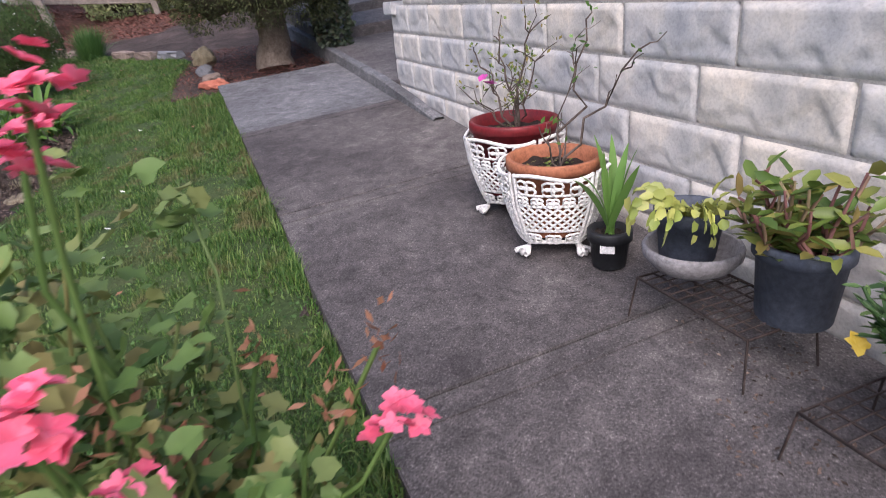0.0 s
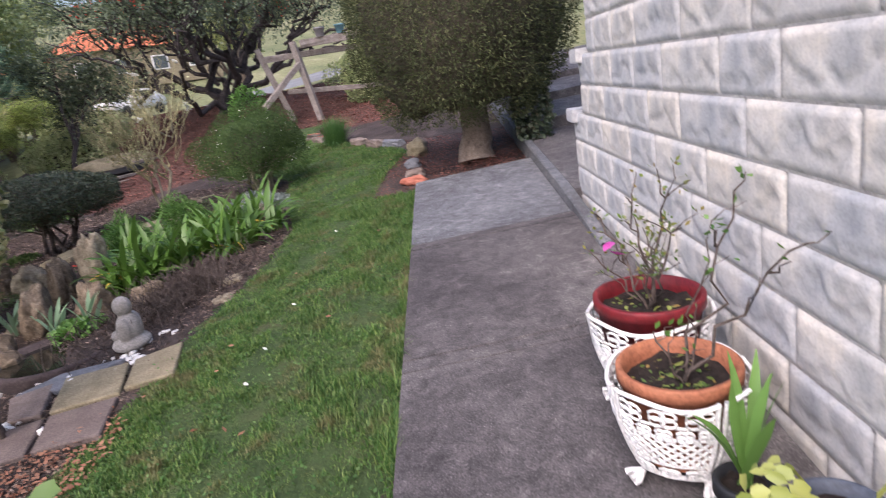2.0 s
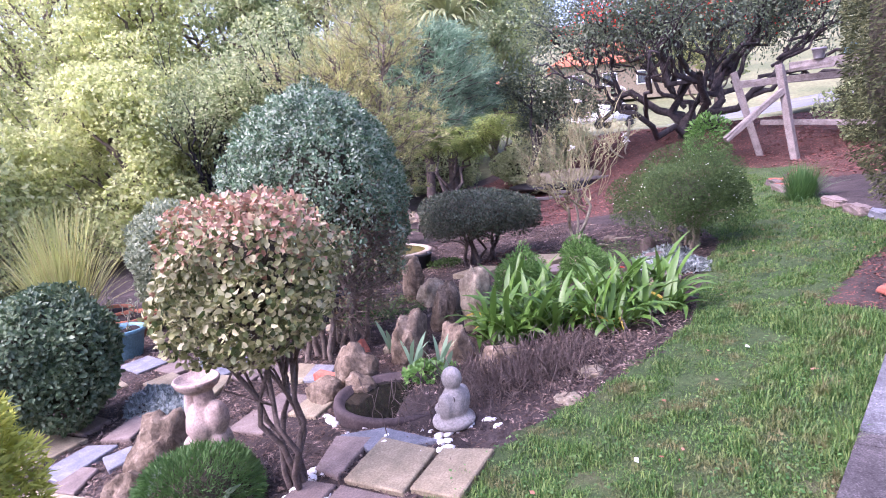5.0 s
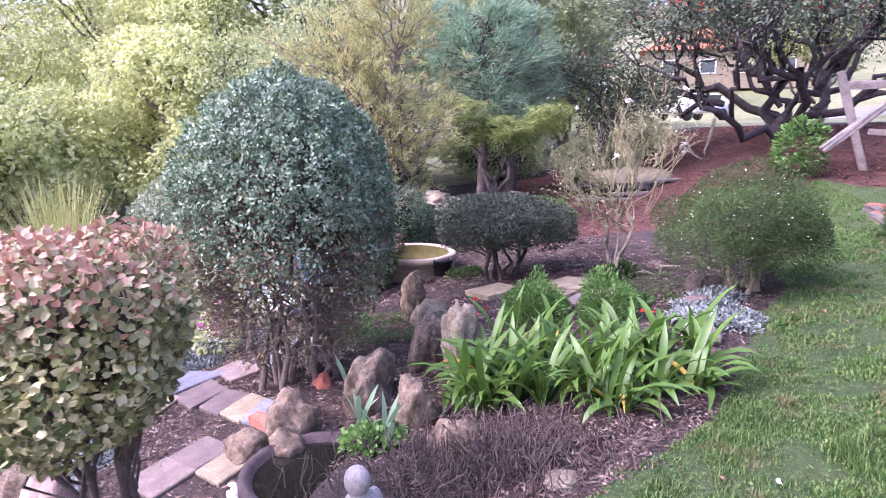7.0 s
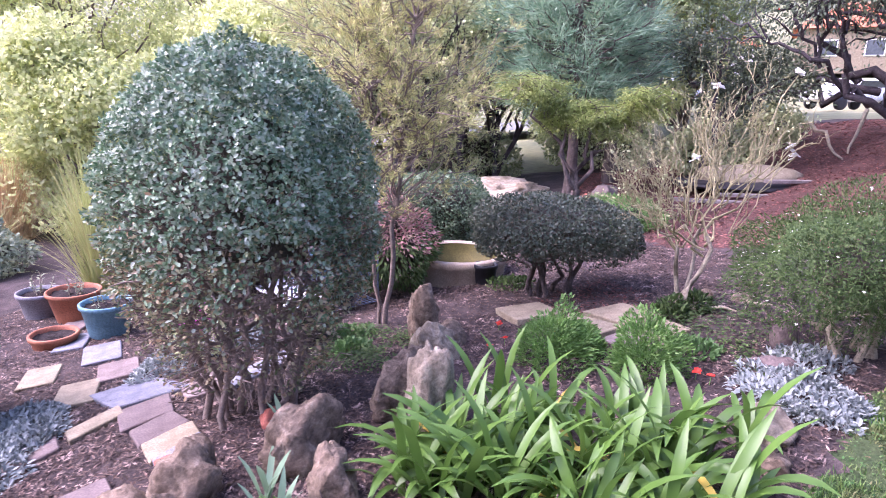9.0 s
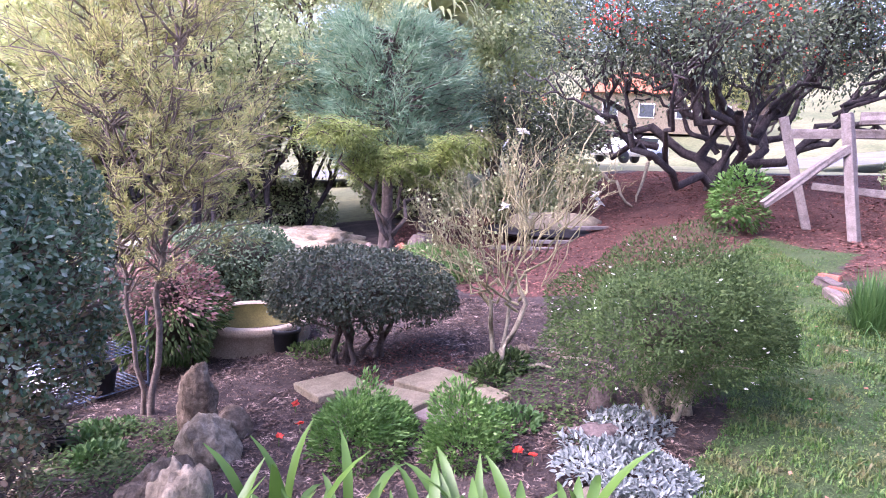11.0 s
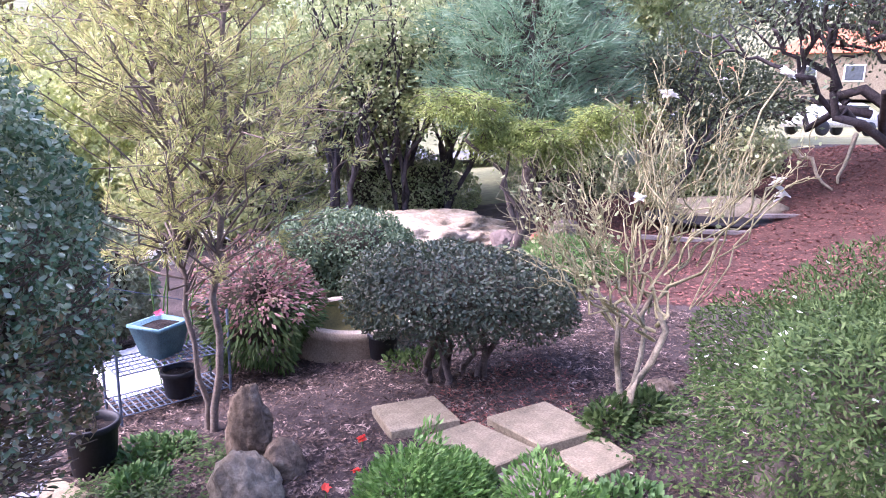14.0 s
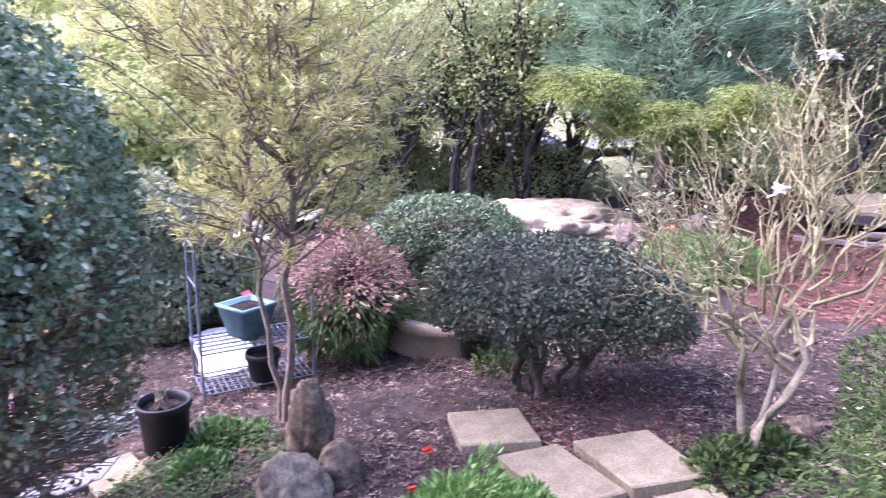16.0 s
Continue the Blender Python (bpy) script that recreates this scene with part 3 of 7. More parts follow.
gy = np.unique(np.concatenate([np.linspace(-400, -30, 10), np.linspace(-30, -4, 20), np.arange(-4, 17.01, 0.1), np.linspace(17, 60, 30), np.linspace(60, 400, 10)]).round(4))
GX, GY = np.meshgrid(gx, gy, indexing="ij")
GZ = ground_z(GX, GY)
w_of = (GX - OX) * UY - (GY - OY) * UX
GZ = np.where((w_of > 0.02), GZ - 0.1, GZ)
lumpy = np.array([noise.noise(Vector((x * 1.3, y * 1.3, 0.3))) for x, y in zip(GX.ravel(), GY.ravel())]).reshape(GX.shape)
GZ = GZ + np.where(w_of < 0, 0.02 * lumpy, 0) * (np.hypot(GX + 4, GY - 5) < 20)
nx, ny = GX.shape
i, j = np.meshgrid(np.arange(nx - 1), np.arange(ny - 1), indexing="ij")
quads = np.stack([i * ny + j, (i + 1) * ny + j, (i + 1) * ny + j + 1, i * ny + j + 1], -1).reshape(-1, 4)
cx = (GX[:-1, :-1] + GX[1:, 1:]).ravel() / 2 + RNG.normal(0, 0.03, quads.shape[0])
cy = (GY[:-1, :-1] + GY[1:, 1:]).ravel() / 2 + RNG.normal(0, 0.03, quads.shape[0])
mi = np.zeros(len(quads), int)
mi[inside(REDBARK, cx, cy)] = 2
mi[inside(LAWN, cx, cy)] = 1
mi[(np.hypot(cx + 3, cy - 5) > 24) | (cx < -19)] = 3
ground = new("ground", np_mesh("ground", np.stack([GX, GY, GZ], -1).reshape(-1, 3), quads, [SOIL, LAWN_SOIL, RED_BARK, FAR_GRASS], mi, True))
tagged(ground, "garden ground of dark mulch, mown lawn and reddish bark", "ground", kind="structure")


def scatter(poly, n, rng=RNG):
    xs, ys = zip(*poly)
    x, y = rng.uniform(min(xs), max(xs), n), rng.uniform(min(ys), max(ys), n)
    k = inside(poly, x, y)
    return x[k], y[k]


# ---- concrete path, kerb and side pavement ----
path = tagged(new("path"), "worn grey concrete garden path with tooled joints", "path", kind="structure")


def path_slab(s0, s1, mat, w0=0.0, w1=1.38, edge=0.008):
    bm = bmesh.new()
    pts = [W(w0, s0), W(w1, s0), W(w1, s1), W(w0, s1)]
    f = bm.faces.new([bm.verts.new(p) for p in pts])
    g = bmesh.ops.extrude_face_region(bm, geom=[f])
    for v in [q for q in g["geom"] if isinstance(q, bmesh.types.BMVert)]:
        v.co.z -= 0.16
    bmesh.ops.recalc_face_normals(bm, faces=bm.faces)
    bmesh.ops.bevel(bm, geom=bm.edges[:], offset=edge, segments=2, affect="EDGES")
    return part("slab", bm_mesh("slab", bm, mat), path)


for s0, s1, mat in ((-9.0, -5.3, CONCRETE), (-5.292, -3.5, CONCRETE), (-3.492, -1.722, CONCRETE), (-1.714, -0.03, CONCRETE), (-0.022, 1.71, CONCRETE), (1.718, 3.72, CONCRETE_PALE)):
    w1 = 1.40 if s0 < 0.9 else 1.26
    path_slab(s0, s1 - 0.113, mat, 0.0, w1, 0.005)
    path_slab(s1 - 0.112, s1, mat, 0.0, w1, 0.005)

kerb_pts = [W(1.30, s, 0.0) for s in (0.9, 1.5, 2.2, 3.0, 3.9, 5.0, 6.5, 8.5)]
bm = bmesh.new()
rows = []
for k, p in enumerate(kerb_pts):
    hgt = min(0.08, 0.01 + 0.04 * k)
    n = Vector((UY, -UX, 0))
    rows.append([bm.verts.new(p + n * a + Vector((0, 0, z))) for a, z in ((-0.035, -0.1), (-0.03, hgt), (-0.015, hgt + 0.012), (0.05, hgt + 0.012), (0.055, -0.1))])
for a, b in zip(rows, rows[1:]):
    for k in range(4):
        bm.faces.new((a[k], a[k + 1], b[k + 1], b[k]))
tagged(new("kerb", bm_mesh("kerb", bm, CONCRETE_PALE)), "low concrete kerb between path and side paving", "kerb", kind="structure")
side = tagged(new("side_pavement"), "grey concrete side paving with shallow steps beside the house", "pavement", kind="structure")
for s0, s1, h in ((2.0, 4.6, 0.075), (4.61, 5.9, 0.2), (5.91, 7.2, 0.31), (7.21, 11.0, 0.4)):
    bm = bmesh.new()
    f = bm.faces.new([bm.verts.new(W(a, s, h)) for a, s in ((1.352, s0), (4.2, s0), (4.2, s1), (1.352, s1))])
    g = bmesh.ops.extrude_face_region(bm, geom=[f])
    for v in [q for q in g["geom"] if isinstance(q, bmesh.types.BMVert)]:
        v.co.z -= 0.4
    bmesh.ops.recalc_face_normals(bm, faces=bm.faces)
    bmesh.ops.bevel(bm, geom=bm.edges[:], offset=0.01, segments=2, affect="EDGES")
    part("step", bm_mesh("step", bm, CONCRETE), side)

# ---- house wall of rock-faced blocks ----
WALL_W, COURSE, WALL_TOP = 1.40, 0.215, 3.42
wall = tagged(new("wall_house"), "house wall of pale grey rock-faced concrete blocks", "wall", kind="structure")
ends = lambda z: 2.06 if z < 1.22 else (1.74 if z < 1.65 else 1.46)


def wall_core(s0, s1, z0, z1):
    bm = bmesh.new()
    a, b = Vector(edge_pt(s0, WALL_W + 0.018)).to_3d(), Vector(edge_pt(s1 - 0.015, WALL_W + 0.018)).to_3d()
    c, d = Vector(edge_pt(s1 - 0.015, WALL_W + 3.2)).to_3d(), Vector(edge_pt(s0, WALL_W + 3.2)).to_3d()
    lo = [bm.verts.new((p.x, p.y, z0)) for p in (a, b, c, d)]
    hi = [bm.verts.new((p.x, p.y, z1)) for p in (a, b, c, d)]
    bm.faces.new(lo[::-1])
    bm.faces.new(hi)
    for k in range(4):
        bm.faces.new((lo[k], lo[(k + 1) % 4], hi[(k + 1) % 4], hi[k]))
    part("wall_core", bm_mesh("wall_core", bm, MORTAR), wall, "mortar bed")


wall_core(-9.0, 2.06, -1.0, 1.23)
wall_core(-9.0, 1.74, 1.23, 1.66)
wall_core(-9.0, 1.46, 1.66, WALL_TOP)


def block_mesh(length, height, seed, smooth_face=False):
    """A block with a flat drafted border and a split face that breaks off in scallops; x along the wall, y outwards, z up."""
    n, m = max(4, int(length / 0.014)), 14
    xs, zs = np.linspace(0, length, n + 1), np.linspace(0, height, m + 1)
    X, Z = np.meshgrid(xs, zs, indexing="ij")
    Y = np.zeros_like(X)
    for a in range(n + 1):
        for b in range(m + 1):
            x, z = X[a, b], Z[a, b]
            e = min(x, length - x, z, height - z)
            if e < 0.001:
                Y[a, b] = 0.0
            elif smooth_face or e < 0.012:
                Y[a, b] = 0.009
            else:
                brk = height * (0.4 + 0.5 * noise.noise(Vector((x * 5.5, seed * 2.3, 0))) + 0.2 * noise.noise(Vector((x * 15, seed * 4.1, 0))) + 0.1 * noise.noise(Vector((x * 50, seed * 4.1, 3))))
                d = z - brk
                ledge = 0.005 * min(1.0, max(0.0, d / 0.02 + 0.5))
                scoop = -0.003 * max(0.0, 1 - abs(d + 0.025) / 0.035) if d < 0 else 0.0
                p = Vector((x * 4 + seed * 3.1, z * 6, seed * 1.7))
                Y[a, b] = 0.009 + min(1.0, e / 0.03) * max(-0.006, ledge + scoop + noise.noise(p) * 0.005 + noise.noise(p * 2.9) * 0.003 + noise.noise(p * 6.7) * 0.0012)
    v = np.stack([X, Y, Z], -1).reshape(-1, 3)
    i, j = np.meshgrid(np.arange(n), np.arange(m), indexing="ij")
    f = np.stack([i * (m + 1) + j, i * (m + 1) + j + 1, (i + 1) * (m + 1) + j + 1, (i + 1) * (m + 1) + j], -1).reshape(-1, 4)
    return np_mesh("block", v, f, BLOCK)


LENGTHS = (0.6, 0.42)
BLOCKS = {(L, k): block_mesh(L - 0.01, COURSE - 0.01, k + 5 * L) for L in LENGTHS for k in range(12)}
QUOIN = block_mesh(0.2 - 0.012, COURSE - 0.013, 3, True)
turn = Matrix.Rotation(math.atan2(UY, UX), 4, "Z")
course, z = 0, 0.81 - 5 * COURSE
while z < WALL_TOP - 0.05:
    s_end = ends(z + 0.05)
    s = s_end - (0.2 if course % 2 else 0.0)
    if course % 2:
        x, y = edge_pt(s_end - 0.19, WALL_W + 0.018)
        part("block", QUOIN, wall, m=Matrix.Translation((x, y, z)) @ turn)
    while s > -4.2:
        L = LENGTHS[0] if RNG.random() < (0.25 if s > 0.3 else 0.7) else LENGTHS[1]
        x, y = edge_pt(s - L, WALL_W + 0.018)
        low = W(WALL_W, s - L).z
        if z + COURSE > low - 0.05 and not (s < -2.9 and z > 2.2):
            part("block", BLOCKS[L, RNG.integers(0, 12)], wall, m=Matrix.Translation((x, y, z)) @ turn)
        s -= L
    course, z = course + 1, z + COURSE
# smooth caps where the wall steps in
for s_end, zc in ((2.1, 1.16), (1.80, 1.60)):
    me = box_mesh("cap", 0.22, 0.27, 0.1, BLOCK, 0.008)
    x, y = edge_pt(s_end - 0.09, WALL_W + 0.10)
    part("cap_block", me, wall, "smooth cap block", Matrix.Translation((x, y, zc)) @ turn)


# ---- plants by kind ----
def clipped_bush(name, x, y, rx, ry, rz, base, n, leaf, size, mat, label, category="bush", lump=0.05, power=2.2, seed=1, stems=4, low=-0.75, core=0.8, width=0.5, stem_mat=None, shell=0.3, group="", ragged=0.0):
    """A clipped shrub: stems from the ground, a dark core for inner shade, a dense coat of leaves."""
    t = thing(name, x, y, label, category, group)
    zc = base + rz * abs(low)
    r = np.random.default_rng(seed)
    chains = []
    for k in range(stems):
        a = r.uniform(0, 6.3)
        foot = np.array([math.cos(a) * 0.08 * stems ** 0.5 * r.uniform(0.3, 1), math.sin(a) * 0.08 * stems ** 0.5 * r.uniform(0.3, 1), -0.05])
        top = np.array([math.cos(a) * rx * r.uniform(0.2, 0.55), math.sin(a) * ry * r.uniform(0.2, 0.55), zc + rz * 0.1])
        chains.append((bent(foot, top, 7, 0.04, 0, r), np.linspace(0.03, 0.012, 7)))
        for q in range(3):
            b0 = foot + (top - foot) * r.uniform(0.35, 0.8)
            d = directions(1, r)[0] * np.array([rx, ry, rz * 0.3]) * 0.6
            chains.append((bent(b0, b0 + d + np.array([0, 0, 0.15]), 5, 0.06, 0, r), np.linspace(0.012, 0.005, 5)))
    if chains:
        part("stemwork", tube_mesh("stemwork", chains, stem_mat or BARK), t)
    p, nor = crown_points(n, rx, ry, rz, lump, shell, power, seed, low, r)
    if ragged:
        holes = np.array([noise.noise(Vector(q) * 3.0) for q in p])
        keep = r.uniform(0, 1, len(p)) < np.clip((p[:, 2] / rz + 0.75 + holes * 0.5) / ragged, 0.1, 1)
        p, nor = p[keep], nor[keep]
    rough_ = np.array([noise.noise(Vector(q) * 5.0 + Vector((seed, 0, 0))) + 0.6 * noise.noise(Vector(q) * 13.0) for q in p])
    p = p + nor * (rough_ * 0.075 * min(rx, 1.0))[:, None]
    along = nor * 0.55 + directions(len(p), r) * 0.75
    face = nor + directions(len(p), r) * 0.5
    p[:, 2] += zc
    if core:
        c = part("inner_growth", crown_core("inner_growth", rx, ry, rz, lump, power, seed, INNER_SHADE, core, max(low, -0.35) if ragged else low), t, "solid dark core for the shade among inner twigs")
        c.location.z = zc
    part("crown", (six_leaf_mesh if leaf == "round" else leaf_mesh)("crown", p, along, face, size, size * width, mat, rng=r), t)
    return t


def strap_blade(L, width, bend, twist, mat, name="leaf", segs=7, lean=0.35):
    """One arching strap leaf from the origin, towards +x."""
    pts, ang = [np.zeros(3)], radians(90) - lean
    for k in range(segs):
        pts.append(pts[-1] + np.array([math.cos(ang), 0, math.sin(ang)]) * L / segs)
        ang -= bend / segs * (0.4 + 1.2 * k / segs)
    pts = np.array(pts)
    v, f = [], []
    for k, p in enumerate(pts):
        t = k / segs
        w = width * 0.5 * (0.75 + 0.5 * t if t < 0.5 else 1.0) * (1 if t < 0.7 else max(0.03, (1 - t) / 0.3) ** 0.7)
        y = twist * t * w
        v += [p + np.array([0, -w, w * 0.35 + y]), p + np.array([0, 0, 0]), p + np.array([0, w, w * 0.35 - y])]
    for k in range(segs):
        a = 3 * k
        f += [(a, a + 1, a + 4, a + 3), (a + 1, a + 2, a + 5, a + 4)]
    return np_mesh(name, np.array(v), np.array(f), mat, smooth=True)


def strap_clump(name, x, y, rx, ry, n, blades, label, category="plant", rz=0.0, seed=3, rosettes=9, scale=(0.75, 1.15), olds=()):
    """A clump of strap leaves in rosettes; each leaf a part."""
    t = thing(name, x, y, label, category)
    r = np.random.default_rng(seed)
    c = [(r.uniform(-1, 1) * rx, r.uniform(-1, 1) * ry) for _ in range(rosettes)]
    for k in range(n):
        a, b = c[k % rosettes]
        yaw = r.uniform(0, 360)
        wx, wy = x + a * math.cos(radians(rz)) - b * math.sin(radians(rz)), y + a * math.sin(radians(rz)) + b * math.cos(radians(rz))
        old = olds and k % 29 == 7
        me = olds[k % len(olds)] if old else blades[r.integers(0, len(blades))]
        m = pose(wx - x + r.normal(0, 0.03), wy - y + r.normal(0, 0.03), gz(wx, wy) - gz(x, y) - 0.02, r.normal(0, 8), r.normal(0, 8), yaw) @ Matrix.Scale(r.uniform(*scale), 4)
        part("leaf", me, t, "yellowed strap leaf" if old else "", m)
    return t


def tuft_mesh(name, n, rx, ry, length, width, mat, spread=0.5, seed=1, segs=3, bend=0.6):
    """Many fine blades in one mesh."""
    r = np.random.default_rng(seed)
    a = r.uniform(0, 6.3, n)
    rad = np.sqrt(r.uniform(0, 1, n))
    foot = np.stack([np.cos(a) * rad * rx, np.sin(a) * rad * ry, np.zeros(n)], 1)
    out = np.stack([np.cos(a + r.normal(0, 0.6, n)), np.sin(a + r.normal(0, 0.6, n)), np.zeros(n)], 1)
    tilt = np.abs(r.normal(0, spread, n)) * (0.3 + rad)
    L = length * r.uniform(0.55, 1.15, n)
    side = np.cross(out, [0, 0, 1])
    v, p = [], foot
    for k in range(segs + 1):
        w = width * (1 - k / segs) ** 0.7 * 0.5 + 0.0004
        v += [p - side * w, p + side * w]
        ang = tilt + bend * k / segs * tilt * 2
        p = p + (out * np.sin(ang)[:, None] + np.array([0, 0, 1]) * np.cos(ang)[:, None]) * (L / segs)[:, None]
    v = np.stack(v, 1)
    k2 = 2 * (segs + 1)
    b = np.arange(n)[:, None] * k2
    f = np.concatenate([b + np.array([[2 * q, 2 * q + 1, 2 * q + 3, 2 * q + 2]]) for q in range(segs)], 0)
    return np_mesh(name, v.reshape(-1, 3), f, mat)


def blossoms(name, pts, size, mat, parent, petals=5, label="", seed=5):
    """Single flowers, all of one plant, petal by petal."""
    r = np.random.default_rng(seed)
    pos, al, fa = [], [], []
    for p in pts:
        up = directions(1, r)[0] * 0.5 + np.array([0, 0, 0.8])
        up /= np.linalg.norm(up)
        a = np.cross(up, [1, 0, 0.2])
        a /= np.linalg.norm(a)
        b = np.cross(up, a)
        for k in range(petals):
            q = 2 * math.pi * k / petals + r.uniform(-0.2, 0.2)
            pos.append(p)
            al.append(a * math.cos(q) + b * math.sin(q) + up * 0.35)
            fa.append(up)
    return part(name, six_leaf_mesh(name, np.array(pos), np.array(al), np.array(fa), size, size * 0.8, mat, r), parent, label)


def grow(start, way, length, depth, rng, chains, tips, radius, kids=3, spread=0.7, rise=0.15, shrink=0.68, wob=0.06):
    """Limbs that fork; collects tubes and the ends of the twigs."""
    way = way / np.linalg.norm(way)
    end = start + way * length
    pts = bent(start, end, 6, wob, 0, rng)
    r1 = radius * (0.62 if depth else 0.3)
    chains.append((pts, np.linspace(radius, r1, 6)))
    if depth == 0:
        tips.append((pts[-1], way))
        tips.append((pts[3], way))
        return
    if depth < 3:
        tips.append((pts[3], way))
        tips.append((pts[5], way))
    for k in range(kids):
        d = way + directions(1, rng)[0] * spread + np.array([0, 0, rise])
        f = rng.uniform(0.55, 1.0)
        grow(pts[0] + (pts[-1] - pts[0]) * f, d, length * shrink * rng.uniform(0.75, 1.2), depth - 1, rng, chains, tips, r1, kids, spread, rise, shrink, wob)


def tree(name, x, y, trunk, depth, leaf_n, size, width, mat, label, category="tree", radius=0.12, kids=3, spread=0.7, rise=0.15, seed=1, bark=None, clump=0.35, lean=(0, 0, 1), shrink=0.68, stems=1, droop=0.0, round_leaf=False, group="", z=None, wob=0.06):
    """A tree: forking limbs, and leaves in uneven clumps round the twigs."""
    t = thing(name, x, y, label, category, group, z=z)
    r = np.random.default_rng(seed)
    chains, tips = [], []
    for k in range(stems):
        d = np.array(lean, float) + (directions(1, r)[0] * np.array([0.45, 0.45, 0.05]) if stems > 1 else 0)
        grow(np.array([r.normal(0, 0.05), r.normal(0, 0.05), -0.1]) if stems > 1 else np.array([0, 0, -0.1]), d, trunk, depth, r, chains, tips, radius, kids, spread, rise, shrink, wob)
    part("trunk", tube_mesh("trunk", chains, bark or BARK), t)
    tp, tw = np.array([a for a, _ in tips]), np.array([b for _, b in tips])
    k = r.integers(0, len(tp), leaf_n)
    off = r.normal(0, 1, (leaf_n, 3)) * clump * r.uniform(0.5, 1.2, len(tp))[k][:, None]
    off[:, 2] *= 0.7
    p = tp[k] + off
    al = off / (np.linalg.norm(off, axis=1)[:, None] + 1e-6) + directions(leaf_n, r) * 0.7 + tw[k] * 0.4
    al[:, 2] -= droop
    fa = directions(leaf_n, r) + np.array([0, 0, 1.0])
    part("crown", (six_leaf_mesh if round_leaf else leaf_mesh)("crown", p, al, fa, size, width, mat, rng=r), t)
    return t, tp


def pot_profile(r0, r1, h, rim=0.012, wall_t=0.01):
    return [(0.001, 0.0), (r0, 0.0), (r0 + 0.004, 0.006), (r1 - 0.004, h - 0.045), (r1 + rim, h - 0.042), (r1 + rim, h - 0.004), (r1 + rim - 0.004, h), (r1 - wall_t, h), (r1 - wall_t - 0.004, h - 0.05), (r0 - wall_t, 0.03), (0.001, 0.03)]


# ---- lawn grass and mulch ----
def blades(name, x, y, length, width, mat, label, seed):
    r = np.random.default_rng(seed)
    n = len(x)
    base = np.stack([x, y, ground_z(x, y) - 0.005], 1)
    a = r.uniform(0, 6.3, n)
    out = np.stack([np.cos(a), np.sin(a), np.zeros(n)], 1)
    L = length * r.uniform(0.5, 1.3, n)
    L = L * np.clip([0.85 + 1.0 * noise.noise((u * 4.5, w * 4.5, 0.3)) + 0.7 * noise.noise((u * 13, w * 13, 2.0)) for u, w in zip(x, y)], 0.35, 2.1)
    side_v = np.cross(out, [0, 0, 1.0]) * (width * r.uniform(0.6, 1.3, n) / 2)[:, None]
    t = r.uniform(0.15, 1.2, n)
    mid = base + (out * np.sin(t * 0.5)[:, None] + np.array([0, 0, 1]) * np.cos(t * 0.5)[:, None]) * (L * 0.5)[:, None]
    tip = mid + (out * np.sin(t * 1.6)[:, None] + np.array([0, 0, 1]) * np.cos(t * 1.6)[:, None]) * (L * 0.5)[:, None]
    v = np.stack([base - side_v, base + side_v, mid + side_v * 0.8, tip, mid - side_v * 0.8], 1).reshape(-1, 3)
    b = np.arange(n)[:, None] * 5
    f = np.concatenate([b + np.array([[0, 1, 2, 4]]), b + np.array([[4, 2, 3, 3]])], 0)
    quad = b + np.array([[0, 1, 2, 4]])
    tri = b + np.array([[4, 2, 3]])
    me = bpy.data.meshes.new(name)
    me.vertices.add(len(v))
    me.vertices.foreach_set("co", v.astype(np.float32).ravel())
    me.loops.add(7 * n)
    me.loops.foreach_set("vertex_index", np.concatenate([quad.ravel(), tri.ravel()]).astype(np.int32))
    me.polygons.add(2 * n)
    me.polygons.foreach_set("loop_start", np.concatenate([np.arange(n) * 4, 4 * n + np.arange(n) * 3]).astype(np.int32))
    me.polygons.foreach_set("loop_total", np.concatenate([np.full(n, 4), np.full(n, 3)]).astype(np.int32))
    me.update(calc_edges=True)
    me.materials.append(mat)
    return tagged(new(name, me), label, "grass", kind="stuff")


def thin(x, y, freq, bias, seed, rng):
    k = np.array([noise.noise(Vector((a * freq, b * freq, seed))) for a, b in zip(x, y)])
    q = rng.uniform(-0.5, 0.5, len(x)) < k + bias
    return x[q], y[q]


def flakes(name, x, y, length, width, mat, label, seed, category="mulch", lift=0.012):
    r = np.random.default_rng(seed)
    n = len(x)
    p = np.stack([x, y, ground_z(x, y) + r.uniform(0.002, lift, n)], 1)
    a = r.uniform(0, 6.3, n)
    al = np.stack([np.cos(a), np.sin(a), r.normal(0, 0.22, n)], 1)
    fa = np.stack([r.normal(0, 0.35, n), r.normal(0, 0.35, n), np.ones(n)], 1)
    return tagged(new(name, leaf_mesh(name, p, al, fa, length, width, mat, 0.15, r)), label, category, kind="stuff")


r_lawn = np.random.default_rng(21)
x, y = scatter(LAWN, 600000, r_lawn)
keep = (np.hypot(x + 2.5, y - 4.5) < 5.2) | (r_lawn.uniform(0, 1, len(x)) < 0.45)
x, y = thin(x[keep], y[keep], 2.2, 0.22, 4.0, r_lawn)
fx_, fy_ = scatter([(-3.0, 6.0), (-5.0, 7.0), (-9.2, 9.0), (-10.4, 12.9), (-7.7, 11.4), (-4.5, 9.2), (-3.2, 8.0)], 160000, r_lawn)
k = inside(LAWN, fx_, fy_)
blades("far_lawn_grass", fx_[k], fy_[k], 0.05, 0.011, L_GRASS, "green lawn grass at the back of the garden", 34)
nx_, ny_ = scatter([(1.6, -0.8), (-1.2, -0.8), (-2.35, 2.55), (-3.0, 4.5), (-4.1, 6.25), (-3.3, 7.2), (-2.2, 6.6)], 560000, r_lawn)
k = inside(LAWN, nx_, ny_)
nx_, ny_ = thin(nx_[k], ny_[k], 3.1, 0.2, 6.0, r_lawn)
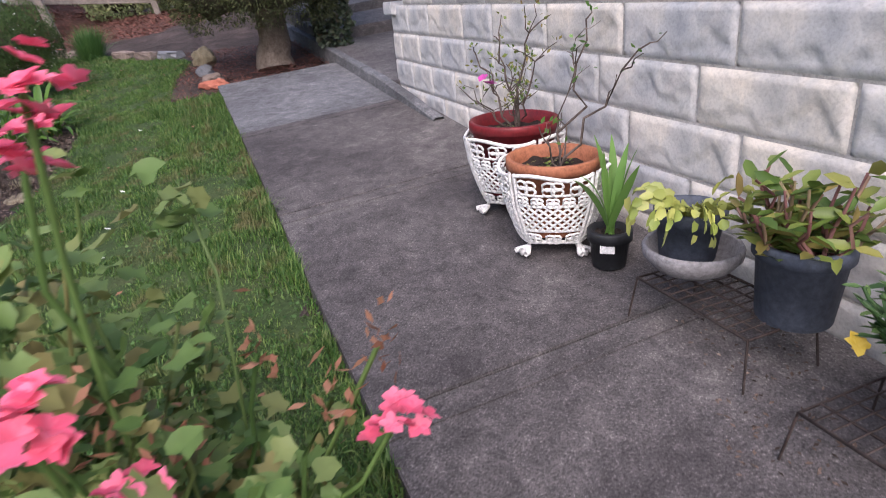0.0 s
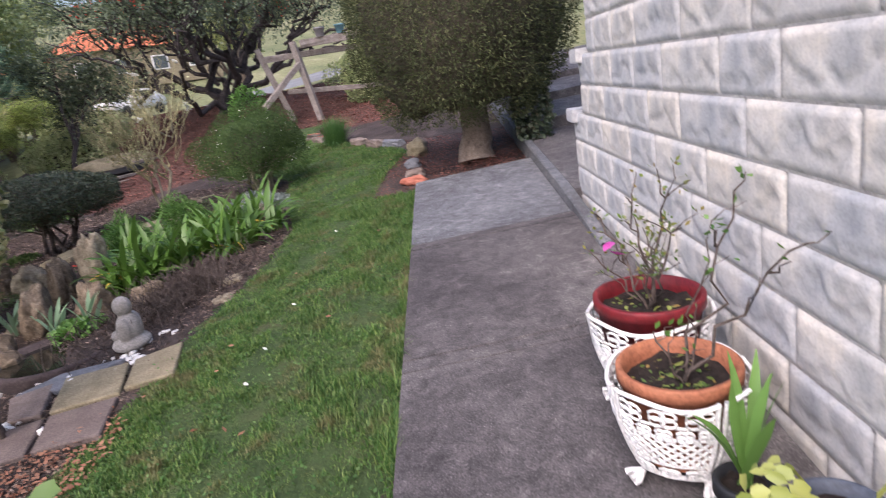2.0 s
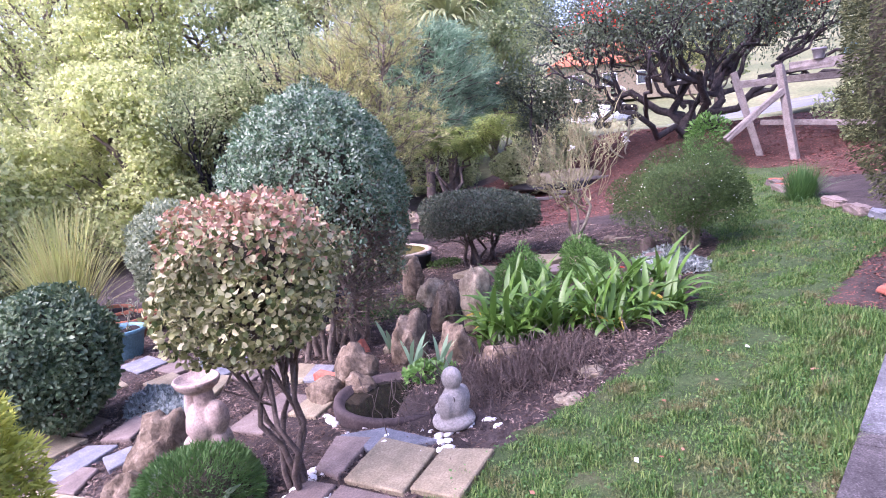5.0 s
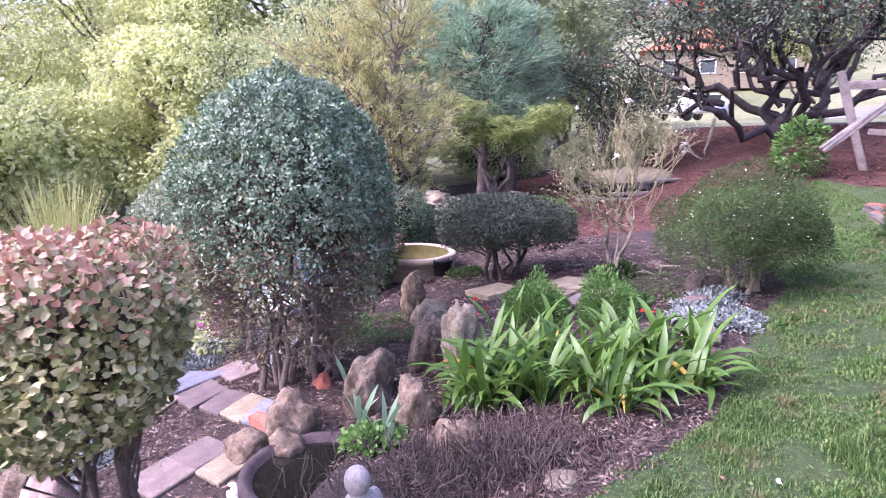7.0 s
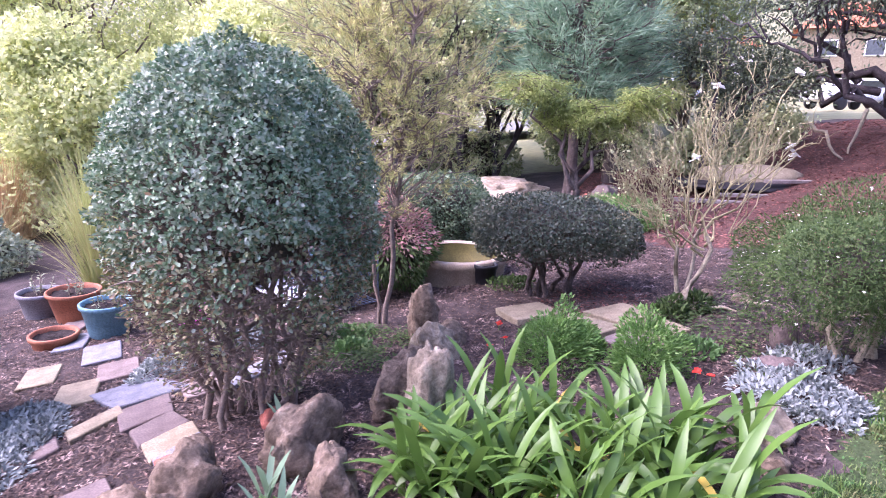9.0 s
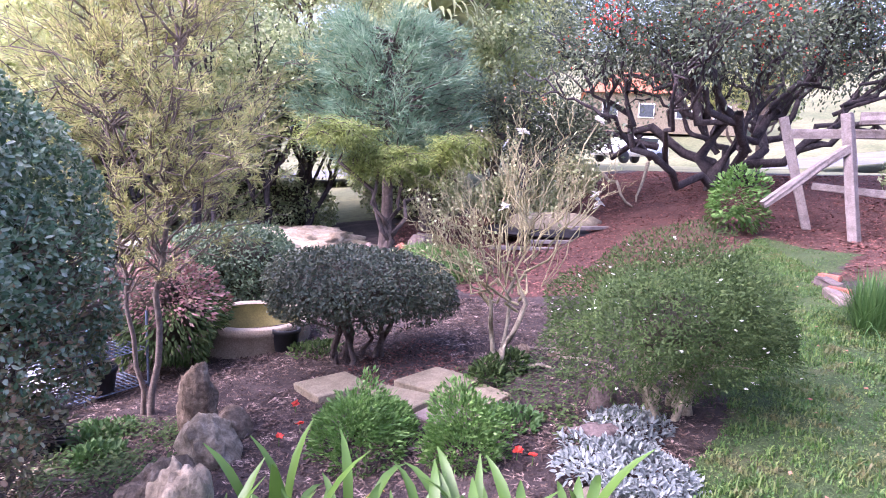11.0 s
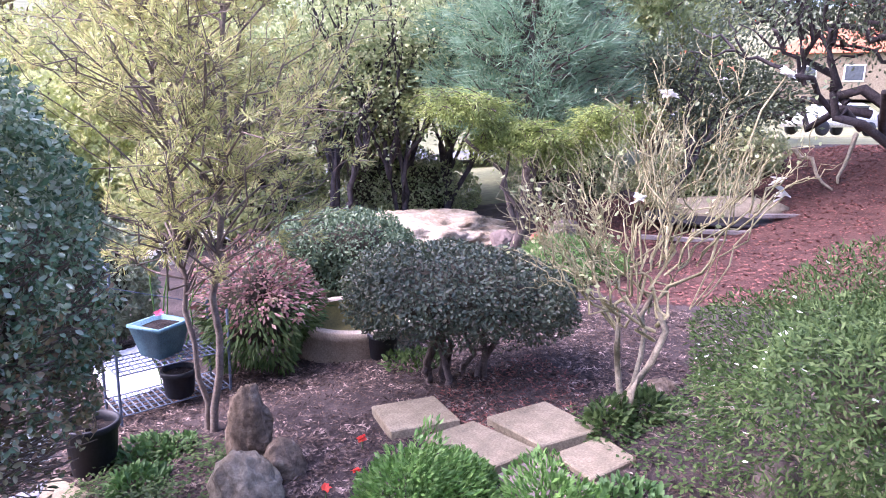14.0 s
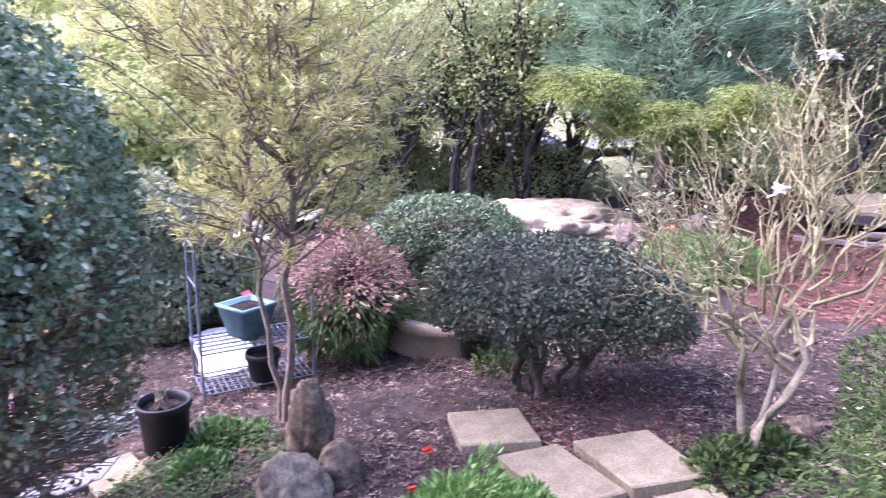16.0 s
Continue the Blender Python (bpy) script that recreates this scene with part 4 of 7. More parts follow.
x, y = np.concatenate([x, nx_]), np.concatenate([y, ny_])
blades("lawn_grass", x, y, 0.042, 0.0065, L_GRASS, "short uneven green lawn grass with clover and thin patches", 31)
cx_, cy_ = scatter(LAWN, 160000, r_lawn)
cx_, cy_ = thin(cx_, cy_, 1.6, 0.0, 9.0, r_lawn)
flakes("clover", cx_, cy_, 0.02, 0.017, L_CLOVER, "patches of small clover leaves in the lawn", 33, "clover", 0.045)
s = r_lawn.uniform(-6, 3.6, 5000)
w = -np.abs(r_lawn.normal(0, 0.03, 5000)) - 0.005
ex, ey = OX + w * UY + s * UX, OY - w * UX + s * UY
blades("edge_grass", ex, ey, 0.085, 0.006, L_GRASS, "longer grass along the path's edge", 32)
for cxy, rr, nn, sd in (((-0.95, 2.9), 0.12, 350, 1), ((-2.6, 6.0), 0.3, 1800, 3), ((-1.95, 5.2), 0.15, 600, 4)):
    a, q = r_lawn.uniform(0, 6.3, nn), np.sqrt(r_lawn.uniform(0, 1, nn)) * rr
    blades("grass_tuft", cxy[0] + q * np.cos(a), cxy[1] + q * np.sin(a), 0.09, 0.006, L_GRASS, "longer bright green tuft in the lawn", 40 + sd)



BED = [(-2.35, 2.55), (-2.7, 3.44), (-3.0, 4.5), (-3.4, 5.5), (-4.1, 6.25), (-4.75, 6.9), (-5.2, 7.6), (-6.0, 8.1), (-9.0, 8.0), (-10.5, 6.5), (-10.5, -0.5), (-6, -1.5), (-1.9, -1.0), (-1.9, 1.0)]
x, y = scatter(BED, 200000, r_lawn)
flakes("mulch_chips", x, y, 0.05, 0.014, CHIPS, "brown bark mulch chips over the beds", 51)
x, y = scatter(REDBARK, 60000, r_lawn)
flakes("red_mulch_chips", x, y, 0.07, 0.03, RED_CHIPS, "reddish bark mulch at the back of the garden", 52)
CONBED = [(-3.45, 7.4), (-2.95, 6.3), edge_pt(3.6), edge_pt(3.75, 0.2), edge_pt(3.8, 1.25), edge_pt(6.0, 1.25), (-4.2, 9.2), (-3.7, 8.5)]
x, y = scatter(CONBED, 14000, r_lawn)
flakes("needle_mulch", x, y, 0.04, 0.012, RED_CHIPS, "reddish brown needles and chips under the conifer", 53)
x, y = scatter([(-2.3, 1.3), (-1.9, 2.0), (-2.15, 2.6), (-2.5, 2.75), (-2.7, 2.2), (-2.7, 1.4)], 1500, r_lawn)
flakes("fallen_leaves", x, y, 0.035, 0.022, L_DRY, "fallen reddish leaves at the edge of the lawn", 54, "foliage", 0.03)
x, y = scatter(LAWN, 900, r_lawn)
flakes("lawn_leaves", x, y, 0.04, 0.024, L_DRY, "a few dry leaves lying on the lawn", 55, "foliage", 0.05)
for k, (a, b, sz) in enumerate(((-1.82, 3.35, 0.035), (-2.05, 3.9, 0.03), (-1.65, 3.0, 0.03), (-2.7, 5.3, 0.03))):
    t = thing("fallen_petal", a, b, "pale fallen leaf lying on the grass", "leaf", "pale fallen leaves", z=gz(a, b) + 0.04)
    r = np.random.default_rng(60 + k)
    part("blade", six_leaf_mesh("blade", np.zeros((2, 3)), np.array([[1, 0.2 * k, 0.1], [-0.3, 1, 0.15]]), np.array([[0, 0, 1.0], [0.2, 0, 1.0]]), sz, sz * 0.7, P_WHITE, r), t)


# ---- things on the path ----
def lattice_planter(x, y, rot, scale=1.0):
    """A white cast-metal planter: four bowed lattice panels on scrolled feet."""
    t = thing("lattice_planter", x, y, "white painted cast-metal lattice planter on scrolled feet", "planter", "white lattice planters", z=W(0, 0).z * 0 + 0.03 * x + 0.10 * y, rz=rot, s=scale)
    H = 0.40

    def rad(z):
        u = z / H
        return 0.135 + 0.105 * math.sin(min(1.0, u * 1.15) * math.pi / 2) + (0.012 * (u - 0.8) * 5 if u > 0.8 else 0)

    def pt(a, z, o=0.0):
        r = rad(z) + o
        return (r * math.cos(a), r * math.sin(a), z)
    for q in range(4):
        a0, a1 = q * math.pi / 2 + 0.06, (q + 1) * math.pi / 2 - 0.06
        ch = []
        zz = np.linspace(0.055, H, 12)
        for a in (a0, a1):
            ch.append(([pt(a, z) for z in zz], 0.0095))
        aa = np.linspace(a0, a1, 10)
        ch.append(([pt(a, H - 0.008 + 0.012 * math.sin((a - a0) / (a1 - a0) * math.pi * 2)) for a in aa], 0.0095))
        ch.append(([pt(a, 0.055 + 0.02 * math.sin((a - a0) / (a1 - a0) * math.pi)) for a in aa], 0.0095))
        for zl in (0.125, 0.255, 0.305):
            ch.append(([pt(a, zl + 0.01 * math.sin((a - a0) / (a1 - a0) * math.pi)) for a in aa], 0.006))
        m = 8
        for k in range(-4, m + 1):
            for sg in (1, -1):
                c = []
                for zf in np.linspace(0, 1, 8):
                    f = (k + zf * 4.0) / m
                    f = f if sg > 0 else 1 - f
                    if 0 <= f <= 1:
                        c.append(pt(a0 + (a1 - a0) * f, 0.125 + 0.135 * zf + 0.008 * math.sin(f * math.pi)))
                if len(c) > 1:
                    ch.append((c, 0.006))
        for row, (z0, hh, num) in enumerate(((0.28, 0.024, 5), (0.345, 0.038, 3), (0.09, 0.026, 3))):
            for k in range(num):
                ac = a0 + (a1 - a0) * (k + 0.5) / num
                wd = (a1 - a0) / num * 0.45
                for lob in range(4):
                    th = lob * math.pi / 2 + math.pi / 4
                    loop = [pt(ac + wd * (0.5 * math.cos(th) + 0.5 * math.cos(b)), z0 + hh * (0.5 * math.sin(th) + 0.5 * math.sin(b)), 0.003) for b in np.linspace(0, 2 * math.pi, 8)]
                    ch.append((loop, 0.0058))
        part("lattice_panel", tube_mesh("lattice_panel", ch, WHITE_METAL, 5), t)
        af = q * math.pi / 2
        fp = [pt(af, 0.09), (0.15 * math.cos(af), 0.15 * math.sin(af), 0.05), (0.175 * math.cos(af), 0.175 * math.sin(af), 0.018), (0.205 * math.cos(af), 0.205 * math.sin(af), 0.014), (0.21 * math.cos(af), 0.21 * math.sin(af), 0.03)]
        fv = [(fp, [0.013, 0.016, 0.018, 0.017, 0.011])]
        for sg in (-1, 1):
            b = af + sg * 0.16
            fv.append(([(0.16 * math.cos(af), 0.16 * math.sin(af), 0.03), (0.2 * math.cos(b), 0.2 * math.sin(b), 0.016), (0.215 * math.cos(b), 0.215 * math.sin(b), 0.016)], [0.012, 0.014, 0.012]))
        part("foot", tube_mesh("foot", fv, WHITE_METAL, 7), t)
    return t


def flower_pot(x, y, r0, r1, h, mat, label, z, seg=36, rim=0.009, soil=0.06, group=""):
    t = thing("flower_pot", x, y, label, "pot", group, z=z)
    part("pot_body", lathe("pot_body", pot_profile(r0, r1, h, rim), mat, seg), t)
    part("soil", disc("soil", r1 - 0.012, h - soil, POT_SOIL, 0.008), t, "dark potting soil")
    return t


def twiggy(x, y, z, sticks, label, leaf_mat_used, leaves=60, seed=1, size=0.03, flower=None, bark=None):
    t = thing("rose_shrub", x, y, label, "plant", z=z)
    r = np.random.default_rng(seed)
    chains, tips = [], []
    for (dx, dy, dz, rad, forks) in sticks:
        p = bent((0, 0, 0), (dx, dy, dz), 8, 0.03, 0, r)
        chains.append((p, np.linspace(rad, rad * 0.5, 8)))
        for k in range(forks):
            b = p[r.integers(2, 8)]
            e = b + directions(1, r)[0] * np.array([0.1, 0.1, 0.05]) + np.array([0, 0, 0.07])
            q = bent(b, e, 4, 0.08, 0, r)
            chains.append((q, np.linspace(rad * 0.55, rad * 0.25, 4)))
            tips += [q[-1], q[2]]
        tips.append(p[-1])
    part("stemwork", tube_mesh("stemwork", chains, bark or BARK, 5), t)
    if leaves:
        tp = np.array(tips)
        k = r.integers(0, len(tp), leaves)
        d = directions(leaves, r)
        part("foliage", leaf_mesh("foliage", tp[k] + d * 0.012, d + np.array([0, 0, 0.4]), directions(leaves, r), size, size * 0.55, leaf_mat_used, rng=r), t)
    if flower is not None:
        blossoms("blossom", flower, 0.03, P_MAGENTA, t)
    return t


PZ = lambda x, y: 0.03 * x + 0.10 * y
ax, ay = 0.645, 2.78
bx, by = 0.49, 3.18
lattice_planter(ax, ay, 40, 0.9)
lattice_planter(bx, by, 25, 0.93)
flower_pot(ax, ay, 0.145, 0.186, 0.31, TERRACOTTA, "terracotta-coloured pot standing in a white lattice planter", PZ(ax, ay) + 0.08)
flower_pot(bx, by, 0.145, 0.2, 0.34, MAROON, "maroon plastic pot standing in a white lattice planter", PZ(bx, by) + 0.09)
twiggy(ax + 0.02, ay - 0.02, PZ(ax, ay) + 0.32, [(0.136, 0.3, 0.56, 0.007, 4), (0.29, -0.02, 0.46, 0.007, 3), (0.08, 0.16, 0.5, 0.004, 2), (-0.08, -0.04, 0.2, 0.005, 3)], "nearly bare pruned rose stems in a terracotta pot", L_BRIGHT, 40, 3, 0.035)
part("stone_chip", rock_mesh("stone_chip", 0.03, 0.02, 0.012, ROCK_PALE, 2, 0.2, 2), thing("bark_piece", ax + 0.08, ay - 0.1, "pale piece of bark on the potting soil", "bark", z=PZ(ax, ay) + 0.33))
twiggy(bx, by, PZ(bx, by) + 0.35, [(-0.16, 0.0, 0.38, 0.006, 6), (-0.05, 0.05, 0.42, 0.007, 8), (0.08, 0.0, 0.45, 0.007, 8), (0.14, -0.08, 0.36, 0.006, 6), (0.03, -0.08, 0.3, 0.005, 6), (-0.25, 0.1, 0.22, 0.005, 4)], "twiggy small-leaved rose with pink flowers in a maroon pot", L_POT, 260, 4, 0.025, [(-0.13, -0.02, 0.27), (-0.1, -0.05, 0.25)])

r = np.random.default_rng(171)
for px_, py_, pz_, rr in ((ax, ay, 0.336, 0.14), (bx, by, 0.372, 0.155)):
    a, q = r.uniform(0, 6.3, 70), np.sqrt(r.uniform(0, 1, 70)) * rr
    p = np.stack([px_ + q * np.cos(a), py_ + q * np.sin(a), np.full(70, PZ(px_, py_) + pz_)], 1)
    tagged(new("pot_litter", six_leaf_mesh("pot_litter", p, directions(70, r) * np.array([1, 1, 0.3]), np.tile([0, 0, 1.0], (70, 1)) + directions(70, r) * 0.4, 0.026, 0.015, L_POT, r)), "small green and dry leaves on the potting soil", "foliage", kind="stuff")

# small black pot with strap leaves
kx, ky = 0.845, 2.575
flower_pot(kx, ky, 0.062, 0.08, 0.155, BLACK_PLASTIC, "small black nursery pot with a white label", PZ(kx, ky), 28, 0.008, 0.03)
lab = thing("pot_label", kx - 0.02, ky - 0.078, "white paper label stuck on a black pot", "label", z=PZ(kx, ky) + 0.08, rz=-12)
part("sheet", box_mesh("sheet", 0.055, 0.004, 0.035, LABEL, 0.001), lab)
SMALL_STRAPS = [strap_blade(L, 0.035, b, tw, L_BRIGHT) for L, b, tw in ((0.36, 0.35, 0.2), (0.4, 0.5, -0.3), (0.32, 0.9, 0.1), (0.34, 0.2, 0.4))]
t = thing("strap_plant", kx, ky, "young plant with upright green strap leaves in a black pot", "plant", z=PZ(kx, ky) + 0.125)
for k in range(9):
    part("leaf", SMALL_STRAPS[k % 4], t, "", pose(0.01 * math.cos(k), 0.01 * math.sin(k), 0, RNG.normal(0, 9), RNG.normal(-4, 9), k * 97))


def wire_stand(x, y, rot, lx, ly, h, name="wire_stand"):
    """A low rusty wire stand: a grid of rods on thin legs."""
    t = thing(name, x, y, "low rusty wire plant stand on thin legs", "plant stand", "wire stands", z=PZ(x, y), rz=rot)
    ch = [([(-lx, -ly, h), (lx, -ly, h), (lx, ly, h), (-lx, ly, h), (-lx, -ly, h)], 0.005)]
    for a in np.linspace(-ly, ly, 13)[1:-1]:
        ch.append(([(-lx, a, h + 0.004), (lx, a, h + 0.004)], 0.003))
    for a in np.linspace(-lx, lx, 5)[1:-1]:
        ch.append(([(a, -ly, h), (a, ly, h)], 0.004))
    for q, c in enumerate(ch):
        part("wire_frame" if q == 0 else "wire_rod", tube_mesh("wire_rod", [c], RUSTY_WIRE, 5), t)
    for sx in (-1, 1):
        for sy in (-1, 1):
            part("leg", tube_mesh("leg", [([(sx * lx, sy * ly, h), (sx * (lx + 0.015), sy * (ly + 0.02), 0)], 0.004)], RUSTY_WIRE, 5), t)
    return t


wx, wy = 1.075, 2.05
wire_stand(wx + 0.03, wy + 0.02, 28, 0.13, 0.23, 0.16)
wire_stand(1.39, 1.42, 28, 0.15, 0.25, 0.16)
gx0, gy0 = 1.055, 2.22
gzz = PZ(gx0, gy0) + 0.168
t = thing("round_bowl", gx0, gy0, "wide grey concrete bowl with a crack on a wire stand", "bowl", z=gzz)
part("bowl_body", lathe("bowl_body", [(0.001, 0), (0.09, 0.0), (0.13, 0.025), (0.157, 0.06), (0.16, 0.085), (0.153, 0.097), (0.143, 0.09), (0.132, 0.05), (0.08, 0.022), (0.001, 0.022)], GREY_BOWL, 40), t)
flower_pot(gx0 - 0.005, gy0 + 0.04, 0.085, 0.108, 0.18, SLATE_PLASTIC, "dark grey plastic pot sitting in a concrete bowl", gzz + 0.03, 30, 0.008, 0.035)


def cactus_plant(x, y, z):
    """Arching chains of flat yellowish pads."""
    t = thing("leaf_cactus", x, y, "yellowish trailing leaf cactus spilling over a grey pot", "plant", z=z)
    r = np.random.default_rng(17)
    for k in range(26):
        a = r.uniform(0, 6.3)
        if k < 12:
            a = radians(-70) + r.normal(0, 0.7)
        p, ang = np.array([0.06 * math.cos(a), 0.06 * math.sin(a), 0.0]), r.uniform(0.9, 1.3)
        pos, al, fa = [], [], []
        for q in range(r.integers(4, 7)):
            d = np.array([math.cos(a) * math.cos(ang), math.sin(a) * math.cos(ang), math.sin(ang)])
            pos.append(p.copy())
            al.append(d)
            fa.append(np.array([-math.sin(a) * 0.6, math.cos(a) * 0.6, 0.7]) + r.normal(0, 0.4, 3))
            p = p + d * 0.042
            ang -= r.uniform(0.35, 0.7)
        part("pad_chain", six_leaf_mesh("pad_chain", np.array(pos), np.array(al), np.array(fa), 0.05, 0.032, L_CACTUS, r), t)


cactus_plant(gx0, gy0, gzz + 0.2)
hx, hy = 1.265, 1.935
flower_pot(hx, hy, 0.098, 0.122, 0.24, SLATE_PLASTIC, "large blue-grey plastic nursery pot on a wire stand", PZ(hx, hy) + 0.168, 36, 0.008, 0.04)


def leafy_pot_plant(x, y, z, n, spread, h, mat, label, name="leafy_plant", leaf=0.085, width=0.04, stem_mat=None, seed=5):
    t = thing(name, x, y, label, "plant", z=z)
    r = np.random.default_rng(seed)
    ch, pos, al, fa = [], [], [], []
    for k in range(n):
        a, q = r.uniform(0, 6.3), r.uniform(0, 1) ** 0.5
        e = np.array([math.cos(a) * q * spread, math.sin(a) * q * spread, h * r.uniform(0.5, 1.0)])
        c = bent((math.cos(a) * q * 0.1, math.sin(a) * q * 0.1, 0), e, 5, 0.05, 0, r)
        ch.append((c, np.linspace(0.007, 0.004, 5)))
        for b in range(7):
            f = c[min(4, 1 + b // 2)]
            aa = r.uniform(0, 6.3)
            pos.append(f)
            al.append(np.array([math.cos(aa), math.sin(aa), r.uniform(-0.1, 0.8)]))
            fa.append(np.array([0, 0, 1]) + r.normal(0, 0.35, 3))
    part("stemwork", tube_mesh("stemwork", ch, stem_mat or L_REDLEAF, 5), t)
    part("foliage", six_leaf_mesh("foliage", np.array(pos), np.array(al), np.array(fa), leaf, width, mat, r), t)
    return t


leafy_pot_plant(hx, hy, PZ(hx, hy) + 0.35, 34, 0.19, 0.25, L_POT, "broad-leaved green and bronze plant with reddish stems", leaf=0.085, width=0.032)
tx, ty = 1.44, 1.5
flower_pot(tx, ty, 0.1, 0.128, 0.2, TERRACOTTA, "terracotta pot almost hidden by green leaves", PZ(tx, ty) + 0.168, 32, 0.014, 0.03)
t = leafy_pot_plant(tx - 0.03, ty, PZ(tx, ty) + 0.35, 150, 0.2, 0.13, L_DAISY, "low green daisy-like plant with yellow flowers in terracotta", "daisy_plant", 0.06, 0.013, L_DAISY, 9)
blossoms("blossom", [(-0.14, -0.1, 0.06), (-0.2, 0.02, 0.02)], 0.03, L_YELLOW, t, 7)
x, y = np.array([1.0 + 0.35 * RNG.random() for _ in range(160)]), np.array([1.5 + 0.9 * RNG.random() for _ in range(160)])
me = leaf_mesh("litter", np.stack([x, y, PZ(x, y) + 0.004], 1), directions(160) * np.array([1, 1, 0.1]), np.tile([0, 0, 1.0], (160, 1)), 0.022, 0.01, CHIPS)
tagged(new("path_litter", me), "dark leaf litter lying under the plant stand", "foliage", kind="stuff")

# ---- pink geranium at the lawn's edge ----
t = thing("geranium", -0.15, 0.98, "tall pink geranium with browning flower heads", "plant")
r = np.random.default_rng(77)
ch, pos, al, fa, dry, pink = [], [], [], [], [], []
for k in range(110):
    a, q = r.uniform(0, 6.3), r.uniform(0, 1) ** 0.6
    ex_, ey_ = math.cos(a) * q * 0.48 - 0.05, math.sin(a) * q * 0.42
    e = np.array([ex_, ey_, r.uniform(0.35, 1.06) - 0.95 * max(0.0, ex_ - 0.05)])
    c = bent((math.cos(a) * 0.06, math.sin(a) * 0.06, 0), e, 7, 0.05, 0, r)
    ch.append((c, np.linspace(0.005, 0.003, 7)))
    for b in range(32):
        aa = r.uniform(0, 6.3)
        pos.append(c[r.integers(2, 7)] + r.normal(0, 0.025, 3))
        al.append(np.array([math.cos(aa), math.sin(aa), r.uniform(-0.2, 0.5)]))
        fa.append(np.array([0, 0, 1]) + r.normal(0, 0.4, 3))
for e, lst in (((0.36, 0.02, 0.8), dry), ((0.42, 0.08, 0.85), dry), ((0.12, -0.12, 0.86), dry), ((0.16, -0.06, 0.8), dry), ((0.2, 0.14, 0.8), dry), ((0.45, 0.03, 0.76), pink), ((0.22, -0.32, 1.03), pink), ((0.16, -0.12, 1.27), pink), ((0.1, -0.08, 1.2), pink), ((0.2, -0.2, 0.82), pink)):
    c = bent((e[0] * 0.4, e[1] * 0.4, 0.3), e, 6, 0.03, 0, r)
    ch.append((c, 0.0045))
    lst.append(np.array(e))
part("stemwork", tube_mesh("stemwork", ch, L_GERANIUM, 5), t)
part("foliage", lobed_leaf_mesh("foliage", np.array(pos), np.array(al), np.array(fa), 0.055, L_GERANIUM, r), t)
for p in pink:
    blossoms("flower_head", p + r.normal(0, 0.022, (14, 3)), 0.022, P_PINK, t, 5, "bright pink flower head")
for p in dry:
    dk = p + r.normal(0, 0.03, (22, 3)) * np.array([0.6, 0.6, 1.3])
    part("dry_head", leaf_mesh("dry_head", dk, directions(len(dk), r), directions(len(dk), r), 0.03, 0.012, L_DRY, rng=r), t, "browned seed head")

# ---- conifer by the path's end ----
t = clipped_bush("clipped_conifer", -2.26, 7.64, 1.25, 1.25, 1.75, 0.55, 90000, "", 0.045, L_CONIFER, "tall dense dark green clipped conifer with a thick trunk", "conifer", 0.03, 2.3, 11, 0, -0.8, 0.88, 0.28, shell=0.22)
part("trunk", tube_mesh("trunk", [(bent((0, 0, -0.05), (0.05, 0.05, 1.0), 8, 0.02), np.array([0.24, 0.2, 0.18, 0.17, 0.17, 0.16, 0.15, 0.14]))], BARK_MID, 14), t, "fibrous pale brown trunk")
t = thing("ivy", -1.55, 7.75, "dark glossy ivy at the foot of a conifer", "plant")
p, nor = crown_points(1300, 0.22, 0.22, 0.45, 0.1, 0.6, 2, 5)
p[:, 2] += 0.42
part("foliage", six_leaf_mesh("foliage", p, nor + directions(len(p)) * 0.6, nor, 0.055, 0.05, L_DARK), t)


def rock(x, y, rx, ry, rz, mat, seed, label, name="rock", rot=0.0, sink=0.0, group="garden rocks"):
    t = tagged(new(name, rock_mesh(name, rx, ry, rz, mat, seed, 0.23)), label, "rock", group)
    t.matrix_world = pose(x, y, gz(x, y) - sink, 0, 0, rot)
    return t


rock(-2.62, 6.72, 0.13, 0.09, 0.06, BRICK, 1, "salmon terracotta rock at the corner of the mulch", rot=30)
rock(-2.75, 6.98, 0.14, 0.1, 0.07, STONE_PINK, 2, "pinkish edging rock on the mulch", rot=80)
rock(-3.05, 7.45, 0.1, 0.08, 0.07, STONE_GREY, 3, "grey edging rock by the mulch bed")
rock(-3.4, 8.2, 0.14, 0.12, 0.12, STONE_SAND, 4, "sandy coloured edging rock by the lawn")
rock(-3.55, 8.55, 0.1, 0.1, 0.1, STONE_PINK, 5, "pinkish edging rock by the lawn")


# ---- pond corner and flagstones ----
def flag(pts, mat, label, thick=0.05, lift=0.02):
    """A loose flagstone by its corners on the ground plan."""
    cx, cy = sum(p[0] for p in pts) / len(pts), sum(p[1] for p in pts) / len(pts)
    t = tagged(new("flagstone", slab_mesh("flagstone", [(a - cx, b - cy) for a, b in pts], thick, mat)), label, "stone", "flagstones")
    nx_, ny_ = (gz(cx + 0.3, cy) - gz(cx - 0.3, cy)) / 0.6, (gz(cx, cy + 0.3) - gz(cx, cy - 0.3)) / 0.6
    t.matrix_world = pose(cx, cy, gz(cx, cy) + lift, math.degrees(math.atan(ny_)), -math.degrees(math.atan(nx_)), 0)
    return t


